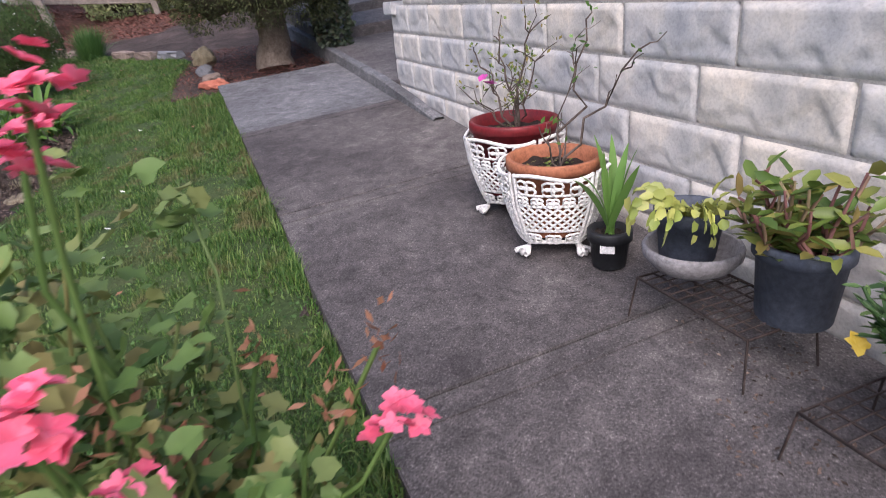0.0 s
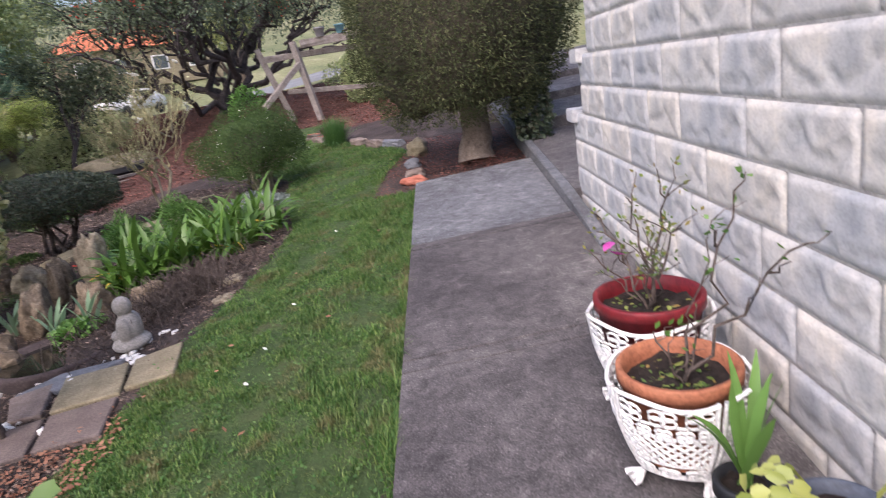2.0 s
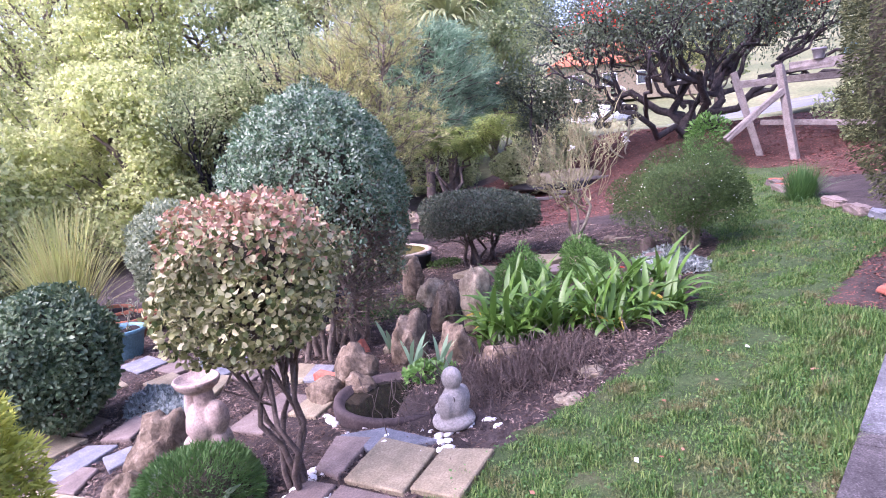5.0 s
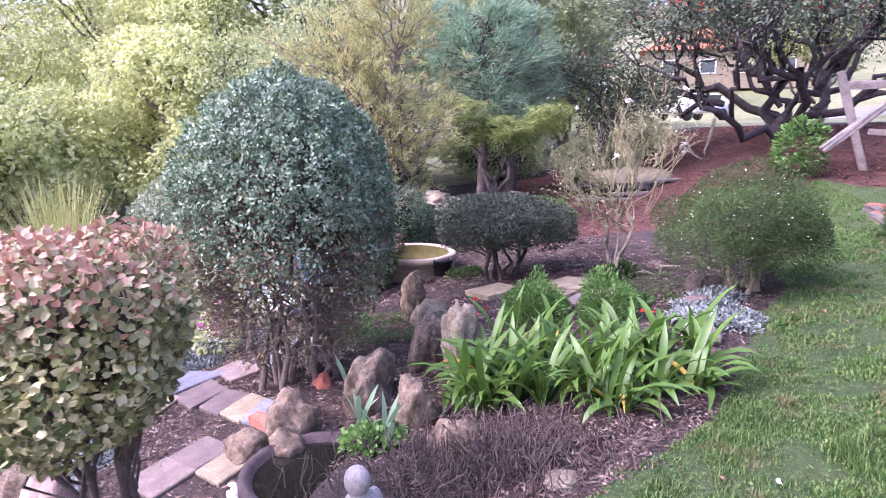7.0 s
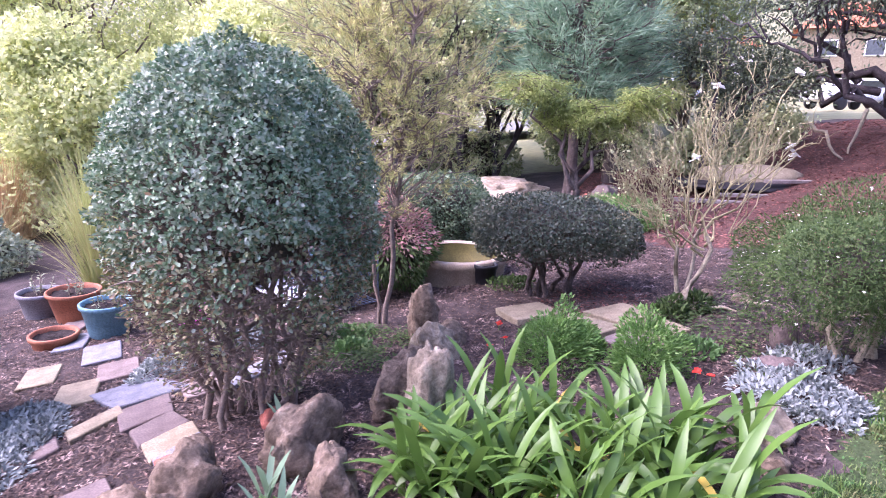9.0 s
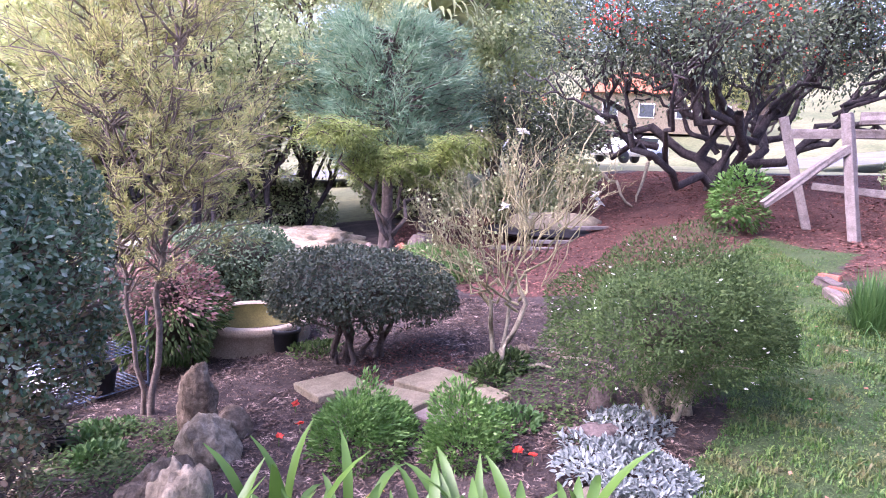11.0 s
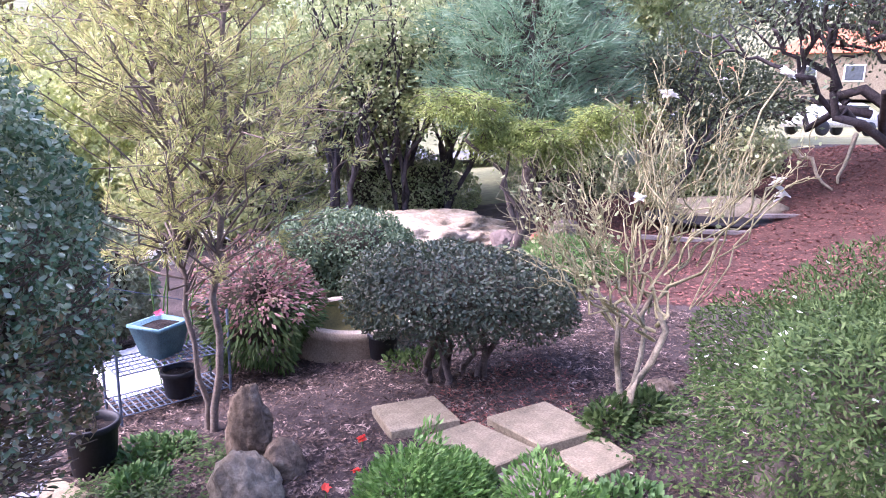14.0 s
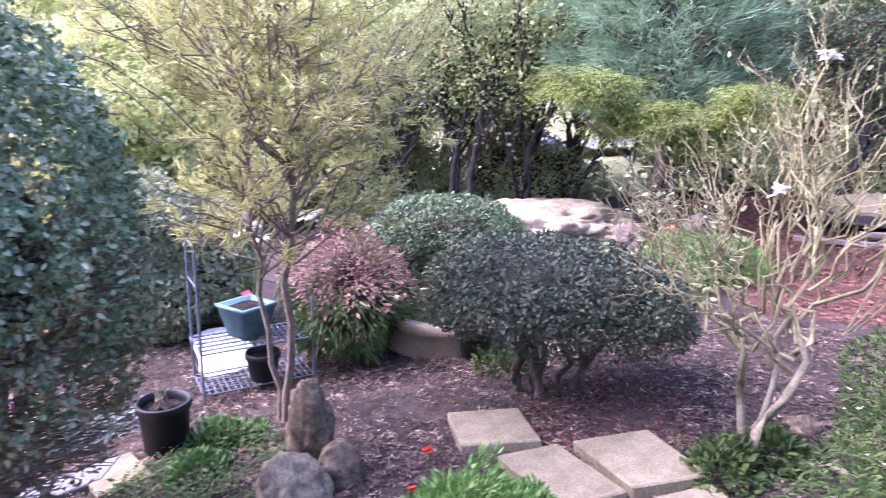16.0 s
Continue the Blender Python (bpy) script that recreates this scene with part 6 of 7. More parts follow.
# bright green plants with red flowers
for k, (x, y, a, h) in enumerate(((-5.85, 5.3, 0.27, 0.4), (-5.5, 5.88, 0.24, 0.36), (-6.05, 5.55, 0.22, 0.2))):
    t = thing("leafy_plant", x, y, "bushy bright green plant with small leaves", "plant", "bright green plants")
    p, nor = crown_points(5200, a, a, h, 0.16, 0.6, 2, k + 8, 0.0)
    part("foliage", leaf_mesh("foliage", p, nor * np.array([1, 1, 0.4]) + directions(len(p)) * 0.6 + np.array([0, 0, 0.5]), nor, 0.042, 0.014, L_BRIGHT), t)
for k, (x, y) in enumerate(((-6.35, 5.0), (-6.2, 4.85), (-6.35, 5.42), (-5.3, 6.15), (-5.2, 6.2), (-6.75, 5.0))):
    t = thing("red_flower", x, y, "single red flower low on the mulch", "flower", "red flowers")
    part("stem", tube_mesh("stem", [([(0, 0, 0), (0.01, 0, 0.07)], 0.003)], L_BRIGHT, 4), t)
    blossoms("petals", [np.array([0.01, 0, 0.075])] * 2, 0.032, P_RED, t, 6, seed=k)
for k, (x, y, a) in enumerate(((-6.6, 6.5, 0.17), (-6.75, 6.75, 0.14), (-8.3, 5.35, 0.26), (-7.0, 3.65, 0.22), (-6.6, 3.7, 0.16), (-5.8, 6.35, 0.2))):
    t = thing("ground_cover", x, y, "low green leafy ground cover on the mulch", "plant", "green ground cover")
    p, nor = crown_points(420, a, a, 0.16 if k < 2 else 0.06, 0.1, 0.6, 2, k + 18, 0.0)
    part("foliage", six_leaf_mesh("foliage", p, nor + directions(len(p)) * 0.6, nor + np.array([0, 0, 1]), 0.06, 0.028, L_FINE if k > 2 else L_WHITEBUSH), t)

# weeds under the rose and reddish litter beside the pavers
r = np.random.default_rng(57)
for poly, n in (([(-6.9, 6.3), (-6.2, 6.35), (-5.7, 6.7), (-6.0, 7.2), (-6.9, 7.1)], 2600), ([(-7.3, 3.4), (-6.2, 3.3), (-5.9, 4.2), (-6.9, 4.3)], 5200), ([(-5.7, 6.3), (-5.1, 6.5), (-5.3, 6.9), (-5.8, 6.8)], 900)):
    x, y = scatter(poly, n, r)
    x, y = thin(x, y, 4.0, 0.0, 3.0, r)
    flakes("weeds", x, y, 0.04, 0.02, L_WHITEBUSH, "low green weeds spread over the mulch", 58, "weeds", 0.08)
x, y = scatter([(-7.6, 5.5), (-6.9, 5.2), (-6.7, 6.3), (-7.4, 6.6), (-8.2, 6.3)], 3600, r)
flakes("red_litter", x, y, 0.05, 0.014, RED_CHIPS, "reddish brown litter around the low dark shrub", 59)
# white-flowered bush
t = clipped_bush("flowering_bush", -5.42, 7.28, 0.7, 0.76, 0.52, 0.12, 52000, "", 0.036, L_WHITEBUSH, "soft green rounded bush dotted with small white flowers", "bush", 0.12, 2.0, 61, 8, -0.9, 0.36, 0.26, BARK_PALE, 0.7, ragged=0.8)
p, nor = crown_points(170, 0.71, 0.77, 0.51, 0.09, 0.05, 2.0, 61, -0.5)
p[:, 2] += 0.12 + 0.52 * 0.9
blossoms("blossom", p, 0.012, P_WHITE, t, 5, "tiny white star flowers")
t = tagged(new("stump", rock_mesh("stump", 0.1, 0.1, 0.12, BARK, 4, 0.08)), "short dark wooden stump in the bed", "stump")
t.matrix_world = pose(-5.75, 7.0, gz(-5.75, 7.0), 0, 0, 0)
# low dark shrub
clipped_bush("dark_shrub", -7.75, 5.68, 0.72, 0.84, 0.37, 0.4, 24000, "round", 0.032, L_DARK, "low spreading clipped shrub with tiny dark leaves", "bush", 0.06, 2.3, 71, 9, -0.8, 0.66, 0.6, BARK, 0.4, ragged=0.4)


# rose bush, almost bare
def rose_bush(x, y):
    """A vase-shaped old rose: three crooked canes, forked into a thicket of pale twigs."""
    t = thing("rose_bush", x, y, "large half-bare rose bush with a few white blooms", "rose")
    r = np.random.default_rng(131)
    ch, tips = [], []
    for foot, fork, rad in (((0.0, 0.0), (-0.05, -0.02, 0.62), 0.024), ((0.08, 0.06), (0.1, 0.16, 0.75), 0.027), ((-0.06, 0.05), (-0.12, 0.22, 0.8), 0.02)):
        c = bent((*foot, -0.05), fork, 7, 0.04, 0, r)
        part("main_cane", tube_mesh("main_cane", [(c, np.linspace(rad, rad * 0.7, 7))], BARK_PALE, 7), t, "grey woody cane")
        for d, L in (((-0.1, -1.2, 0.75), 0.46), ((0.2, -0.75, 1), 0.5), ((-0.3, -0.3, 1), 0.5), ((0.15, 0.2, 1.15), 0.6), ((0.1, 0.55, 1.0), 0.55)):
            grow(c[-1] - (c[-1] - c[-3]) * r.uniform(0, 0.6), np.array(d) + r.normal(0, 0.12, 3), L * r.uniform(0.85, 1.15), 3, r, ch, tips, rad * 0.46, 3, 0.62, 0.3, 0.78, 0.08)
    part("stemwork", tube_mesh("stemwork", ch, BARK_ROSE, 5), t, "thorny greenish brown stems")
    tp = np.array([a for a, _ in tips])
    k = r.integers(0, len(tp), 260)
    d = directions(260, r)
    part("foliage", six_leaf_mesh("foliage", tp[k] + d * 0.03, d, directions(260, r), 0.035, 0.02, L_MID, r), t)
    heads = [(0.05, 0.0, 1.4), (0.1, 0.78, 1.5), (0.05, 0.86, 1.42), (0.2, 0.7, 2.1), (0.0, 0.15, 2.0)]
    blossoms("blossom", [np.array(h) + r.normal(0, 0.012, 3) for h in heads for _ in range(4)], 0.045, P_WHITE, t, 6, "full white blooms")
    part("flower_stemwork", tube_mesh("flower_stemwork", [(bent((h[0] * 0.5, h[1] * 0.5, 0.75), h, 6, 0.04, 0, r), 0.005) for h in heads], BARK_ROSE, 5), t)
    lying = bent((0.0, 0.15, 0.03), (0.25, 0.75, 0.16), 6, 0.05, 0, r)
    part("low_cane", tube_mesh("low_cane", [(lying, np.linspace(0.02, 0.012, 6))], BARK_PALE, 6), t, "low grey cane")


BARK_ROSE = rough_mat("rose_cane", [(0.3, (0.2, 0.175, 0.085)), (0.7, (0.44, 0.4, 0.22))], 9, 60, 0.7, 0.4, 0.004)
rose_bush(-6.78, 6.6)

# thin feathery tree
def feathery_tree(x, y):
    """Two thin stems, upswept branches, and every twig clothed in fine yellow-green needles."""
    t = thing("feathery_tree", x, y, "slender two-stemmed tree with fine yellow-green needle leaves", "tree")
    r = np.random.default_rng(141)
    ch, P_, A_ = [], [], []
    for foot, top, rad in (((0.0, 0.0), (0.3, 0.35, 3.35), 0.03), ((-0.03, -0.06), (0.1, -0.25, 3.0), 0.022)):
        c = bent((*foot, -0.05), top, 14, 0.006, 0, r)
        ch.append((c, np.linspace(rad, 0.008, 14)))
        for k in range(72):
            u = r.uniform(0.34, 0.99)
            o = np.array([np.interp(u, np.linspace(0, 1, 14), c[:, q]) for q in range(3)])
            a = r.uniform(0, 6.3)
            L = (1.3 - 0.9 * abs(u - 0.5) / 0.5) * r.uniform(0.45, 1.25)
            e = o + np.array([math.cos(a) * 0.75, math.sin(a) * 0.75, r.uniform(0.25, 0.9)]) * L
            b = bent(o, e, 7, 0.05, 0.04, r)
            ch.append((b, np.linspace(0.009, 0.003, 7)))
            for q in range(9):
                f = b[r.integers(2, 7)]
                g = f + (directions(1, r)[0] * 0.8 + (e - o) / L * 0.9) * r.uniform(0.1, 0.24)
                w = bent(f, g, 4, 0.06, 0, r)
                ch.append((w, 0.0022))
                m = 34 if r.uniform() < 0.4 + 0.5 * u else 6
                v = r.uniform(0.25, 1.05, m)[:, None]
                P_.append(f + (g - f) * v + r.normal(0, 0.006, (m, 3)))
                A_.append((g - f) / (np.linalg.norm(g - f) + 1e-6) * 0.9 + directions(m, r) * 0.75)
    part("trunk", tube_mesh("trunk", ch, BARK_MID, 5), t, "thin brown stems and twigs")
    P_, A_ = np.concatenate(P_), np.concatenate(A_)
    part("crown", leaf_mesh("crown", P_, A_, directions(len(P_), r), 0.07, 0.0075, L_NEEDLE, rng=r), t, "fine yellow-green needles")


feathery_tree(-7.27, 3.93)
# red-leaved shrub
t = thing("red_shrub", -8.6, 3.95, "arching shrub, reddish on top and green below", "shrub")
p, nor = crown_points(5600, 0.5, 0.5, 0.56, 0.12, 0.5, 2, 15, -0.7)
p[:, 2] += 0.5
top = p[:, 2] + RNG.normal(0, 0.1, len(p)) > 0.62
al = nor + directions(len(p)) * 0.5 - np.array([0, 0, 0.5])
part("lower_foliage", leaf_mesh("lower_foliage", p[~top], al[~top], nor[~top], 0.085, 0.024, L_WHITEBUSH), t, "narrow green leaves")
part("upper_foliage", leaf_mesh("upper_foliage", p[top], al[top], nor[top], 0.06, 0.024, L_REDLEAF), t, "narrow reddish pink leaves")
c = part("inner_growth", crown_core("inner_growth", 0.5, 0.5, 0.56, 0.12, 2, 15, INNER_SHADE, 0.6), t)
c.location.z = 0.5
# concrete tub
t = thing("garden_tub", -9.1, 4.75, "round beige concrete tub with algae-green inside", "tub")
part("tub_wall", lathe("tub_wall", [(0.6, -0.05), (0.6, 0.2), (0.62, 0.21), (0.62, 0.29), (0.6, 0.3), (0.53, 0.3), (0.52, 0.28)], BEIGE, 48), t)
part("lining", lathe("lining", [(0.52, 0.28), (0.51, -0.0), (0.001, -0.01)], OLIVE, 48), t, "olive green algae lining")
t = flower_pot(-8.55, 5.05, 0.11, 0.14, 0.24, BLACK_PLASTIC, "dark navy plastic pot beside a tub", gz(-8.55, 5.05), 28, 0.008, 0.04)


# wire shelf with a blue pot, and the black pot
def wire_shelf(x, y, rot):
    t = thing("plant_rack", x, y, "dark wire plant rack with two shelves", "rack", rz=rot)
    for sx in (-0.42, 0.42):
        for sy in (-0.2, 0.2):
            part("post", tube_mesh("post", [([(sx, sy, 0), (sx, sy, 1.25 if sx < 0 else 0.75)], 0.011)], BLUE_WIRE, 6), t)
    for z in (0.08, 0.4):
        ch = [([(-0.42, -0.2, z), (0.42, -0.2, z), (0.42, 0.2, z), (-0.42, 0.2, z), (-0.42, -0.2, z)], 0.006)]
        ch += [([(a, -0.2, z), (a, 0.2, z)], 0.006) for a in np.linspace(-0.42, 0.42, 19)]
        ch += [([(-0.42, a, z), (0.42, a, z)], 0.006) for a in np.linspace(-0.2, 0.2, 6)]
        part("wire_shelf", tube_mesh("wire_shelf", ch, BLUE_WIRE, 5), t)
    part("top_rail", tube_mesh("top_rail", [([(-0.42, -0.2, 1.2), (-0.42, 0.2, 1.2)], 0.005), ([(-0.42, -0.2, 0.9), (-0.42, 0.2, 0.9)], 0.005), ([(-0.42, 0.2, 1.0), (0.42, 0.2, 0.7)], 0.004)], BLUE_WIRE, 5), t)


rx_, ry_ = -7.98, 3.36
wire_shelf(rx_, ry_, 130)
t = thing("square_pot", rx_ - 0.02, ry_ - 0.05, "blue glazed square pot with a pink bloom on a rack", "pot", z=gz(rx_, ry_) + 0.408, rz=20, s=0.78)
me = lathe("pot_body", [(0.001, 0), (0.19, 0.0), (0.28, 0.3), (0.3, 0.31), (0.3, 0.34), (0.26, 0.34), (0.17, 0.05), (0.001, 0.05)], BLUE_GLAZE, 4, False)
part("pot_body", me, t)
part("soil", disc("soil", 0.2, 0.3, POT_SOIL, 0.008, 12), t)
blossoms("flower", [(-0.05, 0.02, 0.4), (-0.02, 0.0, 0.42)], 0.05, P_PINK, t, 6)
flower_pot(rx_ + 0.05, ry_ + 0.1, 0.1, 0.13, 0.22, BLACK_PLASTIC, "black pot on the lower shelf of a rack", gz(rx_, ry_) + 0.09, 24, 0.008, 0.04)
flower_pot(-6.9, 3.3, 0.125, 0.155, 0.33, BLACK_PLASTIC, "black nursery pot with a few cut stems", gz(-6.9, 3.3), 30, 0.01, 0.06)
t = thing("cut_stems", -6.9, 3.3, "short grey cut stems in a black pot", "plant", z=gz(-6.9, 3.3) + 0.26)
part("stemwork", tube_mesh("stemwork", [(bent((RNG.normal(0, 0.03), RNG.normal(0, 0.03), 0), (RNG.normal(0, 0.06), RNG.normal(0, 0.06), 0.16), 4, 0.04), 0.004) for _ in range(9)], BARK_PALE, 4), t)
t = thing("white_orchid", rx_ - 0.25, ry_ - 0.15, "tall stem with large white blooms behind the rack", "flower")
hs = [np.array([0.1, 0.0, 1.2]), np.array([0.05, 0.08, 1.26]), np.array([-0.1, 0.4, 1.32]), np.array([-0.12, 0.52, 1.34]), np.array([-0.05, 0.1, 1.12])]
part("stemwork", tube_mesh("stemwork", [(bent((0, 0, 0), h, 6, 0.03), 0.006) for h in hs], L_BRIGHT, 5), t)
blossoms("blossom", [h + RNG.normal(0, 0.02, 3) for h in hs for _ in range(5)], 0.06, P_WHITE, t, 6)
t = tagged(new("plastic_sheet", box_mesh("plastic_sheet", 1.0, 0.45, 0.02, RENDER_WHITE, 0.004, 0.012, 4)), "crumpled white sheet on the ground behind the rack", "sheet")
t.matrix_world = pose(-8.6, 2.75, gz(-8.6, 2.75) + 0.05, 4, 2, 40)

# pots by the flagstone path
for x, y, r0, r1, h, mat, lab in ((-7.85, 0.95, 0.19, 0.25, 0.36, BLUE_GLAZE, "turquoise blue plastic bucket pot"), (-8.5, 0.25, 0.2, 0.28, 0.36, TERRACOTTA, "orange terracotta pot with a bare plant"), (-8.9, 0.95, 0.22, 0.32, 0.3, TERRACOTTA, "wide pinkish red pot with sparse plants"), (-9.6, 0.55, 0.22, 0.34, 0.32, TERRACOTTA, "wide pinkish red pot with thin stems"), (-7.62, 0.5, 0.2, 0.22, 0.13, TERRACOTTA, "shallow terracotta saucer pot"), (-8.75, -0.3, 0.18, 0.24, 0.32, GREY_BOWL, "grey pot in the row of pots")):
    flower_pot(x, y, r0, r1, h, mat, lab, gz(x, y), 30, 0.016, 0.05, "pots by the flagstone path")
for k, (x, y) in enumerate(((-8.5, 0.25), (-8.9, 0.95), (-9.6, 0.55), (-8.75, -0.3), (-7.85, 0.95))):
    leafy_pot_plant(x, y, gz(x, y) + 0.28, 5, 0.18, 0.3, L_GREYBUSH, "sparse twiggy plant in a pot", "potted_plant", 0.05, 0.025, BARK_PALE, 20 + k)
t = thing("magenta_plant", -6.8, 2.3, "potted plant with magenta blooms", "flower")
blossoms("blossom", RNG.normal(0, 0.07, (18, 3)) + np.array([0, 0, 0.42]), 0.05, P_MAGENTA, t, 5)
p, nor = crown_points(500, 0.22, 0.22, 0.25, 0.1, 0.6, 2, 9, -0.9)
p[:, 2] += 0.26
part("foliage", six_leaf_mesh("foliage", p, nor, directions(len(p)), 0.06, 0.03, L_MID), t)


# ---- further beds and shrubs ----
clipped_bush("hedge_bush", -5.6, 0.72, 0.58, 0.52, 0.58, 0.12, 14000, "round", 0.05, L_HEDGE, "rounded dark green leafy bush beside the flagstones", "bush", 0.08, 2.2, 81, 3, -0.85, 0.75, 0.6)
clipped_bush("golden_bush", -2.4, 0.96, 0.32, 0.32, 0.4, 0.45, 20000, "", 0.065, L_GOLD, "feathery golden yellow-green conifer bush", "bush", 0.12, 2.0, 82, 4, -0.9, 0.6, 0.2, shell=0.4)
clipped_bush("grey_bush", -9.4, 1.75, 0.9, 0.8, 0.75, 0.1, 18000, "round", 0.065, L_GREYBUSH, "rounded grey-green bush behind the pots", "bush", 0.1, 2.0, 83, 3, -0.9, 0.7, 0.5)
clipped_bush("grey_bush", -10.7, 4.45, 0.8, 1.0, 0.55, 0.1, 18000, "round", 0.05, L_HEDGE, "low clipped dark green bush by the pale sand", "bush", 0.07, 2.2, 84, 3, -0.9, 0.75, 0.5)
strap_clump("strap_leaf_clump", -11.4, 5.25, 0.3, 0.3, 44, STRAPS, "small clump of bright green strap leaves", "plant", 0, 6, 4, (0.7, 1.05))
clipped_bush("feathery_bush", -11.0, 7.35, 0.7, 0.7, 0.34, 0.0, 9000, "", 0.09, L_BRIGHT, "low fresh green feathery bush on the bark", "bush", 0.1, 2, 85, 2, -0.6, 0.6, 0.1, shell=0.6)
t = thing("garden_tuft", -6.1, 9.95, "dark green grassy tuft among the edging stones", "plant")
part("tuft", tuft_mesh("tuft", 900, 0.16, 0.16, 0.5, 0.012, L_FINE, 0.4, 4, 4), t)
t = thing("leafy_shrub", -10.7, 12.6, "fresh green small shrub in front of the fence", "shrub")
p, nor = crown_points(1300, 0.45, 0.45, 0.55, 0.2, 0.7, 2, 19, -0.8)
p[:, 2] += 0.55
part("foliage", six_leaf_mesh("foliage", p, nor + directions(len(p)) * 0.6, nor + np.array([0, 0, 1]), 0.1, 0.05, L_BRIGHT), t)
for k, (x, y, a, b, mat) in enumerate(((-5.35, 9.6, 0.5, 0.16, STONE_PINK), (-4.75, 9.2, 0.45, 0.15, STONE_PINK), (-6.9, 10.5, 0.5, 0.15, STONE_PINK), (-7.4, 10.95, 0.45, 0.14, STONE_PURPLE), (-4.25, 8.95, 0.4, 0.14, STONE_GREY))):
    t = tagged(new("edging_stone", box_mesh("edging_stone", a, b, 0.12, mat, 0.015, 0.006, 2)), "pinkish edging block along the back of the lawn", "edging", "edging stones")
    t.matrix_world = pose(x, y, gz(x, y) - 0.02, 0, 0, -36 + 4 * k)
for x, y in ((-7.65, 11.25), (-7.1, 10.75)):
    t = tagged(new("brick", box_mesh("brick", 0.23, 0.11, 0.08, BRICK, 0.006)), "red brick lying behind the lawn", "brick", "loose bricks")
    t.matrix_world = pose(x, y, gz(x, y), 0, 0, 20)


# timber fence
def beam(name, a, b, w, h, parent, label=""):
    a, b = Vector(a), Vector(b)
    L = (b - a).length
    bm = bmesh.new()
    bmesh.ops.create_cube(bm, size=1)
    bmesh.ops.subdivide_edges(bm, edges=[e for e in bm.edges], cuts=2, use_grid_fill=True)
    for v in bm.verts:
        v.co = Vector((v.co.x * w, v.co.y * h, v.co.z * L)) + Vector(RNG.normal(0, 0.006, 3))
    sharp = [e for e in bm.edges if len(e.link_faces) == 2 and e.calc_face_angle() > 0.8]
    bmesh.ops.bevel(bm, geom=sharp, offset=0.008, segments=1, affect="EDGES")
    me = bm_mesh(name, bm, WOOD_GREY)
    q = (b - a).to_track_quat("Z", "Y").to_matrix().to_4x4()
    part(name, me, parent, label, Matrix.Translation((a + b) / 2) @ q)


fence = tagged(new("timber_fence"), "weathered grey timber post and rail fence with a slanting brace", "fence")
FP = [((-9.42, 13.84, 0.85), (-9.79, 13.72, 2.94)), ((-10.33, 13.85, 1.0), (-10.75, 13.45, 2.89)), ((-7.9, 15.6, 0.95), (-8.1, 15.5, 2.9))]
for a, b in FP:
    beam("post", a, b, 0.16, 0.14, fence)
beam("brace", (-10.12, 12.6, 1.44), (-9.66, 13.7, 2.4), 0.14, 0.12, fence)
beam("rail", (-10.6, 13.5, 2.62), (-7.9, 15.9, 2.66), 0.05, 0.14, fence)
beam("rail", (-9.7, 13.9, 2.86), (-7.7, 15.7, 2.98), 0.05, 0.2, fence)
beam("rail", (-10.4, 13.9, 1.75), (-7.9, 15.75, 1.55), 0.05, 0.12, fence)
for k in range(4):
    t = thing("rail_pot", -9.3 + 0.38 * k, 14.25 + 0.38 * k, "small grey-green pot standing on the fence rail", "pot", "pots on the fence", z=2.98 + 0.02 * k)
    part("pot_body", lathe("pot_body", pot_profile(0.09, 0.13, 0.22, 0.01), BLUE_GLAZE if k % 2 else GREY_BOWL, 20), t)

# old spreading tree with red berries
BX, BY = -13.2, 14.7
t = thing("old_tree", BX, BY, "old dark spreading tree with crooked limbs and red berries", "tree")
r = np.random.default_rng(211)
ch, tips = [], []
for d, L, rad in (((0.75, 0.35, 0.55), 2.0, 0.15), ((-0.6, -0.75, 0.5), 2.1, 0.17), ((-0.2, -0.3, 1), 1.9, 0.2), ((0.3, 0.5, 0.9), 2.0, 0.18), ((-0.2, 0.8, 0.7), 2.2, 0.15), ((0.5, -0.6, 0.7), 1.9, 0.16), ((-0.75, 0.1, 0.6), 1.9, 0.14), ((0.1, -1.0, 0.35), 2.0, 0.12)):
    grow(np.array([r.normal(0, 0.2), r.normal(0, 0.2), -0.15]), np.array(d, float), L * 1.25, 3, r, ch, tips, rad * 0.8, 3, 0.7, 0.2, 0.74, 0.07)
part("trunk", tube_mesh("trunk", ch, BARK_DARK, 7), t, "dark crooked limbs")
tp = np.array([a for a, _ in tips])
tp = tp[tp[:, 2] > 2.4]
k = r.integers(0, len(tp), 52000)
off = r.normal(0, 0.36, (52000, 3))
part("crown", leaf_mesh("crown", tp[k] + off, off + directions(52000, r) * 0.3, directions(52000, r) + np.array([0, 0, 0.7]), 0.1, 0.04, L_BERRYTREE, rng=r), t)
hi = tp[tp[:, 2] > 2.6]
k = r.integers(0, len(hi), 70)
b = np.concatenate([hi[q] + r.normal(0, 0.16, (26, 3)) for q in k])
part("fruit", six_leaf_mesh("fruit", b, directions(len(b), r), directions(len(b), r), 0.05, 0.05, P_RED, r), t, "clusters of red berries")
for bb in ([(-15.8, 13.2), (-13.6, 12.6)], [(-15.4, 14.2), (-13.9, 12.9)]):
    (x0, y0), (x1, y1) = bb
    o = tagged(new("fallen_branch", tube_mesh("fallen_branch", [(bent((x0, y0, gz(x0, y0) + 0.5), (x1, y1, gz(x1, y1) + 0.05), 6, 0.03), np.linspace(0.05, 0.02, 6))], BARK_PALE)), "bare fallen branch leaning on the bark", "branch", "fallen branches")

